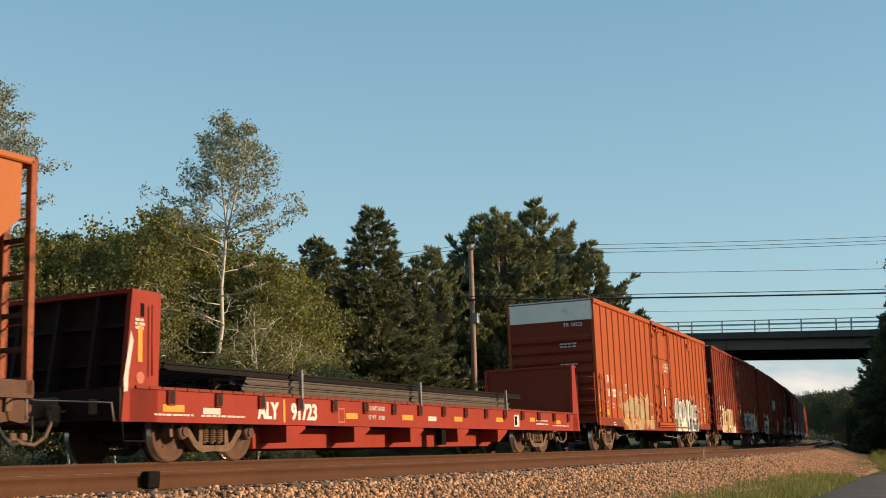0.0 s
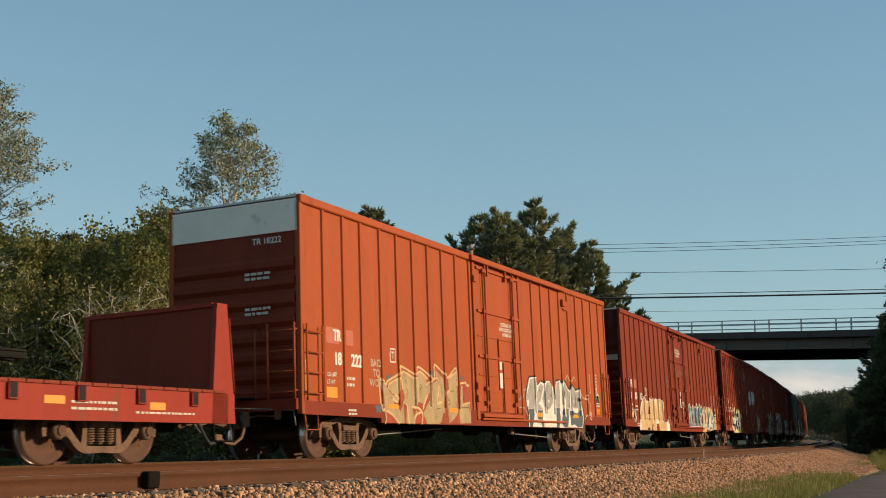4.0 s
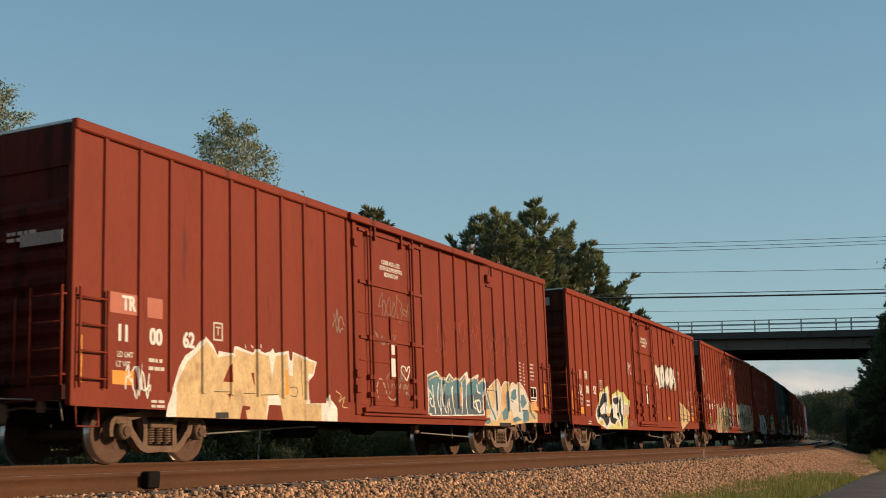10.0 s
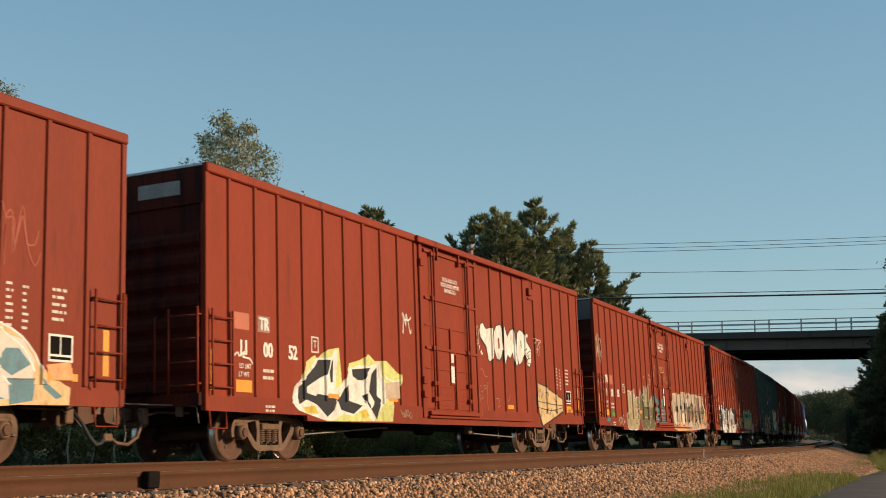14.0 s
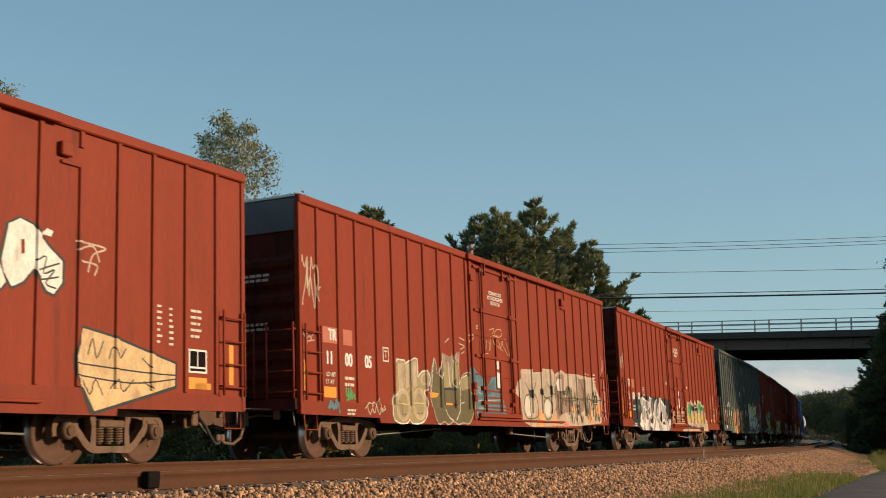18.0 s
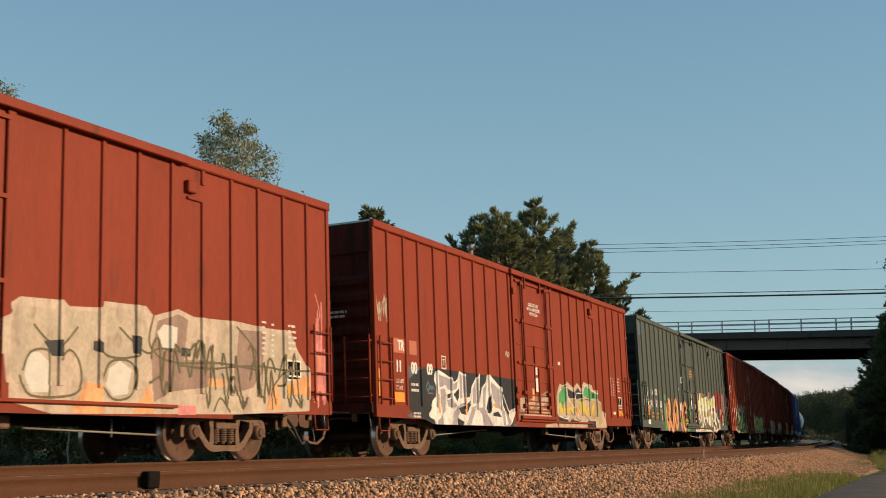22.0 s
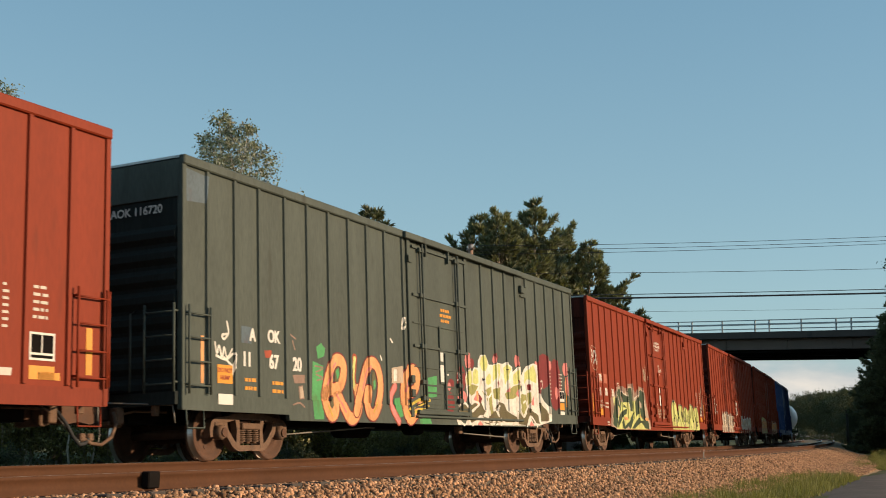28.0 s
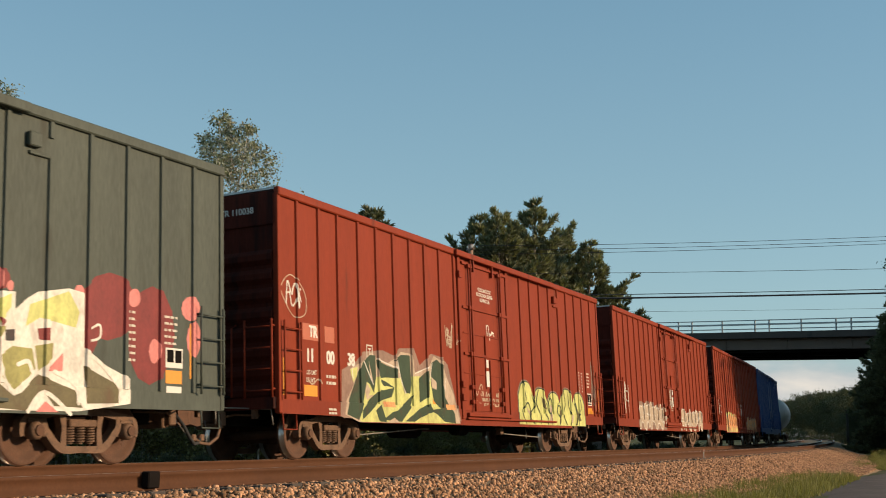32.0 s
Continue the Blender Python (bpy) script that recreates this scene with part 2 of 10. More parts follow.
def box(bm, x0, x1, y0, y1, z0, z1, bevel=0.0):
    r = bmesh.ops.create_cube(bm, size=1.0)
    for v in r["verts"]:
        v.co = Vector((x0 + (v.co.x + 0.5) * (x1 - x0), y0 + (v.co.y + 0.5) * (y1 - y0), z0 + (v.co.z + 0.5) * (z1 - z0)))
    if bevel:
        es = list({e for v in r["verts"] for e in v.link_edges})
        bmesh.ops.bevel(bm, geom=es, offset=bevel, segments=1, affect="EDGES")
    return bm


def boxed(*a, bevel=0.0):
    return box(bmesh.new(), *a, bevel=bevel)


def tube(bm, pts, r, seg=8, r1=None, caps=True):
    """A round tube along points, tapering from r to r1."""
    pts = [Vector(p) for p in pts]
    rings = []
    for i, p in enumerate(pts):
        d = (pts[min(i + 1, len(pts) - 1)] - pts[max(i - 1, 0)]).normalized()
        a = d.orthogonal().normalized() if abs(d.z) > 0.9 else d.cross(Vector((0, 0, 1))).normalized()
        b = d.cross(a)
        k = i / (len(pts) - 1)
        rr = r if r1 is None else r + (r1 - r) * k
        rings.append([bm.verts.new(p + (a * math.cos(t) + b * math.sin(t)) * rr) for t in [2 * math.pi * j / seg for j in range(seg)]])
    for q, w in zip(rings, rings[1:]):
        for j in range(seg):
            bm.faces.new((q[j], q[(j + 1) % seg], w[(j + 1) % seg], w[j])).smooth = True
    if caps:
        bm.faces.new(list(reversed(rings[0])))
        bm.faces.new(rings[-1])
    return bm


def prism(bm, poly, y0, y1):
    """A polygon of (x, z) pushed from y0 to y1."""
    a = [bm.verts.new((x, y0, z)) for x, z in poly]
    b = [bm.verts.new((x, y1, z)) for x, z in poly]
    n = len(poly)
    bm.faces.new(a)
    bm.faces.new(list(reversed(b)))
    for i in range(n):
        bm.faces.new((a[i], b[i], b[(i + 1) % n], a[(i + 1) % n]))
    bmesh.ops.recalc_face_normals(bm, faces=bm.faces)
    return bm


def lathe(bm, prof, axis_y=True, seg=28, at=(0, 0, 0)):
    """(radius, along) turned round the y axis."""
    rings = []
    for r, y in prof:
        rings.append([bm.verts.new((at[0] + r * math.cos(t), at[1] + y, at[2] + r * math.sin(t))) for t in [2 * math.pi * j / seg for j in range(seg)]])
    for q, w in zip(rings, rings[1:]):
        for j in range(seg):
            bm.faces.new((q[j], q[(j + 1) % seg], w[(j + 1) % seg], w[j])).smooth = True
    bm.faces.new(rings[0])
    bm.faces.new(rings[-1])
    bmesh.ops.recalc_face_normals(bm, faces=bm.faces)
    return bm


def loose(name, verts, faces, material, parent=None, label=""):
    """One mesh from numpy arrays of vertices and of faces of one size."""
    me = bpy.data.meshes.new(name)
    k = faces.shape[1]
    me.vertices.add(len(verts))
    me.vertices.foreach_set("co", verts.astype(np.float32).ravel())
    me.loops.add(faces.size)
    me.loops.foreach_set("vertex_index", faces.astype(np.int32).ravel())
    me.polygons.add(len(faces))
    me.polygons.foreach_set("loop_start", np.arange(0, faces.size, k, dtype=np.int32))
    me.polygons.foreach_set("loop_total", np.full(len(faces), k, dtype=np.int32))
    me.update(calc_edges=True)
    me.materials.append(material)
    ob = new(name, me)
    ob.parent = parent
    return tagged(ob, label)


def sweep(name, profile, s_list, place, material, parent=None, label=""):
    """A closed profile of (lat, z) along the track's curve."""
    n = len(profile)
    v = np.array([place(s, la, z) for s in s_list for la, z in profile])
    f = []
    for i in range(len(s_list) - 1):
        for j in range(n):
            f.append((i * n + j, i * n + (j + 1) % n, (i + 1) * n + (j + 1) % n, (i + 1) * n + j))
    return loose(name, v, np.array(f), material, parent, label)


def text(body, size, x, z, y, material, parent, name="lettering", wide=1.0, align="CENTER"):
    """Writing on a wall that faces -y."""
    cu = bpy.data.curves.new(name, "FONT")
    cu.body, cu.size, cu.align_x, cu.align_y = body, size, align, "CENTER"
    cu.offset = 0.022 * size
    tmp = bpy.data.objects.new("tmp", cu)
    scene.collection.objects.link(tmp)
    me = bpy.data.meshes.new_from_object(tmp.evaluated_get(bpy.context.evaluated_depsgraph_get()))
    bpy.data.objects.remove(tmp)
    if size > 0.25:      # heavy strokes: the same face laid twice, a little apart
        bm = bmesh.new()
        bm.from_mesh(me)
        for k in (-1, 1):
            bm.from_mesh(me)
            bm.verts.ensure_lookup_table()
            n = len(me.vertices)
            for v in bm.verts[len(bm.verts) - n:]:
                v.co.x += k * 0.03 * size
                v.co.z += 0.0006 * (k + 2)
        bm.to_mesh(me)
        bm.free()
    me.transform(Matrix.Translation((x, y, z)) @ Matrix.Rotation(math.pi / 2, 4, "X") @ Matrix.Diagonal((wide, 1, 1, 1)))
    me.materials.clear()
    me.materials.append(material)
    ob = new(name, me)
    ob.parent = parent
    return ob


def sheet(x0, x1, z0, z1, y, bm=None):
    """A thin painted rectangle on a wall that faces -y."""
    return box(bm or bmesh.new(), x0, x1, y, y + 0.004, z0, z1)


def bars(rows, x, z, y, material, parent, width=0.4, high=0.05, pitch=0.09, seed=1, name="lettering"):
    """Unreadable writing as rows of short bars."""
    rnd = random.Random(seed)
    bm = bmesh.new()
    for i in range(rows):
        p = x
        while p < x + width - 0.03:
            q = min(p + rnd.uniform(0.05, 0.14), x + width)
            sheet(p, q, z - i * pitch, z - i * pitch + high, y, bm)
            p = q + rnd.uniform(0.015, 0.04)
    return part(name, bm, material, parent)


# ---- ground, ballast and tracks ----
def ground_height(x, y):
    lat, s = lateral(x, y)
    rough = 0.05 * noise.noise((x * 0.25, y * 0.25, 0)) + 0.03 * noise.noise((x * 0.9, y * 0.9, 3))
    base = -0.62 if lat > 0 else -0.70 - 0.5 * min(1, max(0, (-lat - 6) / 20))
    if -3.4 < lat < 8.0:
        return -0.85
    far = max(0.0, math.hypot(x - 40, y - 10) - 150) / 400
    base += 1.15 * math.exp(-((x - 90) / 15) ** 2 - ((y - 6.0) / 3.6) ** 2)     # low grassy bank below the bridge
    return base + rough * (1 if far < 1 else 0) - 0.5 * min(1, far)


def build_ground():
    near = np.arange(-60, 181, 1.5)
    xs = np.concatenate([[-2500, -900, -350, -140], near, [230, 320, 500, 900, 2500]])
    ys = np.concatenate([[-2500, -900, -350, -140], np.arange(-60, 121, 1.5), [160, 240, 400, 900, 2500]])
    v = np.array([(x, y, ground_height(x, y)) for y in ys for x in xs])
    n = len(xs)
    f = np.array([(j * n + i, j * n + i + 1, (j + 1) * n + i + 1, (j + 1) * n + i) for j in range(len(ys) - 1) for i in range(n - 1)])
    ob = loose("ground", v, f, GROUND)
    tagged(ob, "dry grassy railway land with bare earth patches", "ground", kind="structure")


build_ground()

S_RANGE = np.arange(-60, 300, 4.0)
bed_prof = [(-3.3, -0.90), (-2.0, -0.30), (2.0, -0.26), (NEAR - 1.4, -0.13), (NEAR + 1.25, -0.055), (NEAR + 1.7, -0.14), (NEAR + 2.1, -0.30), (NEAR + 3.0, -0.56), (NEAR + 4.6, -0.64), (NEAR + 4.7, -0.9)]
bed = sweep("ballast", bed_prof, np.arange(-60, 300, 2.0), arc, BED)
tagged(bed, "crushed stone ballast bed under two railway tracks", "ballast", kind="structure")


def stones(count, s0, s1, l0, l1, size, seed):
    """Loose crushed stone over the shoulder, thicker where it lies nearest."""
    rng = np.random.default_rng(seed)
    ico = bmesh.new()
    bmesh.ops.create_icosphere(ico, subdivisions=1, radius=1.0)
    base = np.array([v.co[:] for v in ico.verts])
    tri = np.array([[v.index for v in f.verts] for f in ico.faces])
    ico.free()
    s = s0 + (s1 - s0) * rng.random(count) ** 1.35
    la = l0 + (l1 - l0) * rng.random(count)
    pl, pz = np.array([p[0] for p in bed_prof]), np.array([p[1] for p in bed_prof])
    z = np.interp(la, pl, pz)
    a = s / R
    c = np.stack([(R + la) * np.sin(a), D + R - (R + la) * np.cos(a), z + size * (0.1 + 0.5 * rng.random(count))], 1)
    sz = size * (0.55 + 0.75 * rng.random((count, 1, 1)) ** 1.5) * (0.6 + 0.7 * rng.random((count, 1, 3)))
    jit = 1 + 0.5 * (rng.random((count, len(base), 1)) - 0.5)
    v = base[None] * jit * sz
    q = rng.normal(size=(count, 4))
    q /= np.linalg.norm(q, axis=1, keepdims=True)
    w, x, y, zz = q.T
    m = np.stack([np.stack([1 - 2 * (y * y + zz * zz), 2 * (x * y - zz * w), 2 * (x * zz + y * w)], 1),
                  np.stack([2 * (x * y + zz * w), 1 - 2 * (x * x + zz * zz), 2 * (y * zz - x * w)], 1),
                  np.stack([2 * (x * zz - y * w), 2 * (y * zz + x * w), 1 - 2 * (x * x + y * y)], 1)], 1)
    v = np.einsum("nij,nkj->nki", m, v) + c[:, None]
    f = tri[None] + (np.arange(count) * len(base))[:, None, None]
    return v.reshape(-1, 3), f.reshape(-1, 3)


sv, sf = stones(62000, 6, 84, NEAR + 0.85, NEAR + 3.5, 0.029, 5)
sv2, sf2 = stones(7000, 33, 66, NEAR + 3.2, NEAR + 4.5, 0.036, 6)
sv, sf = np.concatenate([sv, sv2]), np.concatenate([sf, sf2 + len(sv)])
gravel = loose("ballast_stones", sv, sf, STONE)
tagged(gravel, "loose tan and grey crushed stones of the ballast shoulder", "gravel", kind="stuff")

RAIL = [(-0.07, -0.18), (0.07, -0.18), (0.07, -0.165), (0.012, -0.145), (0.010, -0.05), (0.036, -0.035), (0.036, -0.005), (0.028, 0.0),
        (-0.028, 0.0), (-0.036, -0.005), (-0.036, -0.035), (-0.010, -0.05), (-0.012, -0.145), (-0.07, -0.165)]


def track(name, off, up, label):
    t = empty(name)
    c, s_ = math.cos(CANT), math.sin(CANT)
    for side in (-0.753, 0.753):
        def place(s, la, z, side=side):
            v = la + side
            return arc(s, off + v * c - z * s_, up + v * s_ + z * c)
        sweep("rail", RAIL, np.arange(-60, 300, 3.0), place, RAILM, t)
        sweep("rail_head", [(-0.027, 0.0005), (0.027, 0.0005), (0.027, 0.002), (-0.027, 0.002)], np.arange(-60, 300, 3.0), place, RAILTOP, t, "shiny worn rail head")
    tie = part("tie", box(bmesh.new(), -0.11, 0.11, -1.28, 1.28, -0.36, -0.186, 0.01), TIEM, t)
    k = 0
    for s in np.arange(-6, 84, 0.6):
        a = heading(s)
        m = Matrix.Translation(arc(s, off, up)) @ Matrix.Rotation(a, 4, "Z") @ Matrix.Rotation(-CANT, 4, "X")
        if k == 0:
            tie.matrix_basis = m
        else:
            share("tie", tie, t, m)
        k += 1
    return tagged(t, label, "railway track", kind="structure")


track("track_far", 0.0, 0.0, "railway track of rusty rails on dark wooden ties under the train")
track("track_near", NEAR, NEAR_Z, "empty railway track with rusty brown rails on stone ballast")

# a black box clamped to the near rail
la_n = NEAR + 0.753 * math.cos(CANT)
zn = NEAR_Z + 0.753 * math.sin(CANT)
a = 11.6 / R
det = empty("rail_sensor", Matrix.Translation(arc(9.42, la_n, zn)) @ Matrix.Rotation(a, 4, "Z"))
part("housing", boxed(-0.09, 0.09, -0.13, -0.03, -0.155, 0.012, bevel=0.012), UNDER, det)
part("clamp", boxed(-0.05, 0.05, -0.10, 0.10, -0.20, -0.182), UNDER, det)
tagged(det, "small black box clamped to the rusty rail", "rail sensor")

stake = empty("marker_stake", Matrix.Translation(arc(32.2, NEAR + 1.15, -0.12)))
part("stake", tube(bmesh.new(), [(0, 0, -0.1), (0.01, 0, 0.34)], 0.012, 6), STENCIL, stake)
part("flag", boxed(-0.02, 0.05, -0.004, 0.004, 0.27, 0.34), PEACH, stake, "faded flag tip")
tagged(stake, "thin pale stake standing in the ballast beside the rail", "stake")


def build_path():
    """A worn service road on the camera's side that swings away from the track."""
    pts = [(-10, -4.2), (5, -1.2), (15, 1.0), (24, 2.5), (32, 3.55), (40, 4.1), (46, 3.9), (52, 2.6), (60, -1.0), (72, -8.0), (96, -26)]
    v, f = [], []
    fine = []
    for i in range(len(pts) - 1):
        for k in range(6):
            t = k / 6
            fine.append((pts[i][0] + (pts[i + 1][0] - pts[i][0]) * t, pts[i][1] + (pts[i + 1][1] - pts[i][1]) * t))
    half = 1.9
    for i, (x, y) in enumerate(fine):
        q, w = fine[min(i + 1, len(fine) - 1)], fine[max(i - 1, 0)]
        d = Vector((q[0] - w[0], q[1] - w[1], 0)).normalized()
        nrm = Vector((-d.y, d.x, 0))
        for j in range(5):
            o = (j - 2) / 2 * half * (1 + 0.10 * noise.noise((i * 0.7, j, 0)))
            v.append((x + nrm.x * o, y + nrm.y * o, -0.545 + 0.025 * (1 - abs(j - 2) / 2) - (0.12 if j in (0, 4) else 0)))
    for i in range(len(fine) - 1):
        for j in range(4):
            f.append((i * 5 + j, i * 5 + j + 1, (i + 1) * 5 + j + 1, (i + 1) * 5 + j))
    ob = loose("service_road", np.array(v), np.array(f), ASPHALT)
    tagged(ob, "narrow dark worn service road beside the tracks", "road", kind="structure")


build_path()


# ---- road bridge over the tracks ----
BX, B0, B1 = 102.15, 3.0, 41.0     # near face, ends of the span


def build_bridge():
    b = empty("road_bridge")
    part("deck", boxed(BX - 0.25, BX + 12.4, B0 - 3, B1 + 3, 8.80, 9.0), CONCRETE, b)
    for k, x in enumerate((BX - 0.3, BX + 12.2)):
        part("parapet", boxed(x, x + 0.3, B0 - 3, B1 + 3, 8.77, 9.34, bevel=0.03), PARAPET, b, "dark weathered concrete parapet beam")
    for k in range(5):
        x = BX + 0.35 + k * 2.85
        low = 7.90 if k in (0, 4) else 7.53
        bm = bmesh.new()
        box(bm, x - 0.01, x + 0.02, B0, B1, low, 8.78)
        box(bm, x - 0.16, x + 0.16, B0, B1, low - 0.05, low)
        y = B0 + 1.5
        while k == 0 and y < B1:
            box(bm, x - 0.12, x - 0.01, y - 0.01, y + 0.01, low, 8.78)
            y += 5.2
        # inner girders black, not grey: the shade under the deck put into colour
        part("girder", bm, GIRDER if k in (0, 4) else UNDER, b, "" if k in (0, 4) else "inner girder coloured black for the shade under the deck")
    # black plate added for the shaded underside
    part("soffit", boxed(BX + 0.6, BX + 11.6, B0, B1, 7.75, 7.8), UNDER, b, "bridge underside coloured black for its shade")
    for x in (BX - 0.15, BX + 12.3):
        for z0, z1, w in ((10.29, 10.37, 0.045), (9.91, 10.05, 0.06), (9.55, 9.63, 0.045)):
            part("railing", boxed(x - w, x + w, B0 - 3, B1 + 3, z0, z1, bevel=0.012), GALV, b)
        post = None
        for k in range(-3, 4):
            for o in (0.0, 1.2, 4.0):
                y = 21.5 + 6.65 * k + o
                if B0 - 3 < y < B1 + 3:
                    m = Matrix.Translation((x + 0.06, y, 9.34))
                    if post is None:
                        post = part("railing_post", boxed(-0.05, 0.05, -0.065, 0.065, 0.0, 1.0, bevel=0.015), GALV, b)
                        post.matrix_basis = m
                    else:
                        share("railing_post", post, b, m)
    for y0, y1 in ((B0 - 1.6, B0), (B1, B1 + 1.6)):
        part("abutment", boxed(BX - 0.4, BX + 12.6, y0, y1, -1.0, 8.7), CONCRETE, b)
    tagged(b, "grey concrete road bridge on steel girders over the tracks", "bridge")
    for nm, y0, y1 in (("embankment_east", -260, B0 - 1.6), ("embankment_west", B1 + 1.6, 240)):
        prof = [(BX - 14, -1.0), (BX - 1.0, 8.66), (BX - 1.0, 8.98), (BX + 13.2, 8.98), (BX + 13.2, 8.66), (BX + 27, -1.0)]
        n = len(prof)
        ys = np.linspace(y0, y1, 20)
        v = np.array([(x, y, z) for y in ys for x, z in prof])
        f = np.array([(i * n + j, i * n + j + 1, (i + 1) * n + j + 1, (i + 1) * n + j) for i in range(19) for j in range(n - 1)])
        ob = loose(nm, v, f, GROUND)
        tagged(ob, "grassy embankment that carries the road to the bridge", "embankment", kind="structure")


build_bridge()


def build_car_on_bridge():
    """A dark van-like wagon: local +x is forward."""
    c = empty("dark_car")
    prof = [(-2.45, 0.35), (-2.5, 0.95), (-2.42, 1.05), (-2.30, 1.68), (-2.1, 1.78), (0.35, 1.76), (0.75, 1.62), (1.35, 1.12), (2.25, 0.98), (2.45, 0.82), (2.48, 0.40), (2.35, 0.28), (-2.3, 0.28)]
    bm = prism(bmesh.new(), prof, -0.92, 0.92)
    bmesh.ops.bevel(bm, geom=[e for e in bm.edges if abs(e.verts[0].co.y - e.verts[1].co.y) < 0.01], offset=0.07, segments=2, affect="EDGES")
    body = part("body", bm, CARDARK, c)
    for y in (-0.935, 0.925):
        for x0, x1, k in ((-2.05, -1.25, 0), (-1.15, -0.2, 0), (-0.1, 0.75, 0.33)):
            part("side_window", prism(bmesh.new(), [(x0, 1.12), (x1 + k * 0.6, 1.12), (x1 - k * 0.4, 1.62), (x0 + 0.05, 1.66)], y, y + 0.01), GLASSM, c)
    part("windscreen", prism(bmesh.new(), [(0.80, 1.60), (1.33, 1.15), (1.35, 1.17), (0.82, 1.62)], -0.75, 0.75), GLASSM, c)
    for x in (-1.5, 1.5):
        for y in (-0.95, 0.73):
            w = part("tyre", lathe(bmesh.new(), [(0.2, 0.0), (0.33, 0.0), (0.35, 0.05), (0.35, 0.17), (0.33, 0.22), (0.2, 0.22)], at=(x, y, 0.35)), TYRE, c)
            part("rim", lathe(bmesh.new(), [(0.05, -0.005), (0.2, 0.01), (0.21, 0.2), (0.05, 0.21)], at=(x, y, 0.35)), GALV, w)
    for y in (-0.7, 0.6):
        part("tail_lamp", boxed(-2.53, -2.45, y, y + 0.14, 0.85, 1.2), FLATRED, c)
    return tagged(c, "dark grey estate car driving over the bridge", "car")


bridge_car = build_car_on_bridge()


# ---- poles and overhead wires ----
P1 = Vector((53.9, 26.0, 0))


def utility_pole(x, y, z0, z1, lean=(0, 0), name="utility_pole", label="weathered brown wooden utility pole with a crossarm"):
    p = empty(name, Matrix.Translation((x, y, 0)))
    part("pole", tube(bmesh.new(), [(0, 0, z0), (lean[0] * 0.5, lean[1] * 0.5, (z0 + z1) / 2), (lean[0], lean[1], z1)], 0.17, 12, 0.12), WOODPOLE, p)
    for zz in (z1 - 0.35,):
        part("crossarm", tube(bmesh.new(), [(lean[0] + 0.75, lean[1] + 0.55, zz + 0.15), (lean[0] - 0.75, lean[1] - 0.55, zz - 0.02)], 0.06, 6), WOODPOLE, p)
    for k in (-0.7, -0.25, 0.25, 0.7):
        part("insulator", tube(bmesh.new(), [(lean[0] + k, lean[1] + k * 0.72, z1 - 0.25 + 0.12 * k), (lean[0] + k, lean[1] + k * 0.72, z1 - 0.05 + 0.12 * k)], 0.045, 8), GALV, p)
    part("transformer_bracket", boxed(lean[0] * 0.6 - 0.15, lean[0] * 0.6 + 0.15, -0.28 + lean[1] * 0.6, -0.12 + lean[1] * 0.6, z1 * 0.60, z1 * 0.60 + 0.5), GALV, p)
    return tagged(p, label, "utility pole")


utility_pole(P1.x + 0.4, P1.y - 0.05, -1.2, 9.95, (-0.9, 0.1))


def wire(name, a, b, sag, r, label="thin dark overhead wire strung between poles"):
    a, b = Vector(a), Vector(b)
    pts = []
    for i in range(17):
        t = i / 16
        p = a.lerp(b, t)
        p.z -= sag * 4 * t * (1 - t)
        pts.append(p)
    ob = part(name, tube(bmesh.new(), pts, r, 5), WIRE)
    return tagged(ob, label, "wire", "overhead wires")




# ---- trees ----
def rand_quads(c, size, rng, along=None, slim=0.6):
    """Small leaf diamonds at the points c, turned at random (or along given ways)."""
    n = len(c)
    u = rng.normal(size=(n, 3)) if along is None else along + 0.45 * rng.normal(size=(n, 3))
    u /= np.linalg.norm(u, axis=1, keepdims=True)
    w = np.cross(u, rng.normal(size=(n, 3)))
    w /= np.linalg.norm(w, axis=1, keepdims=True) + 1e-9
    s = size * (0.6 + 0.8 * rng.random((n, 1)))
    v = np.stack([c - u * s, c + w * s * slim, c + u * s, c - w * s * slim], 1).reshape(-1, 3)
    f = np.arange(4 * n).reshape(n, 4)
    return v, f


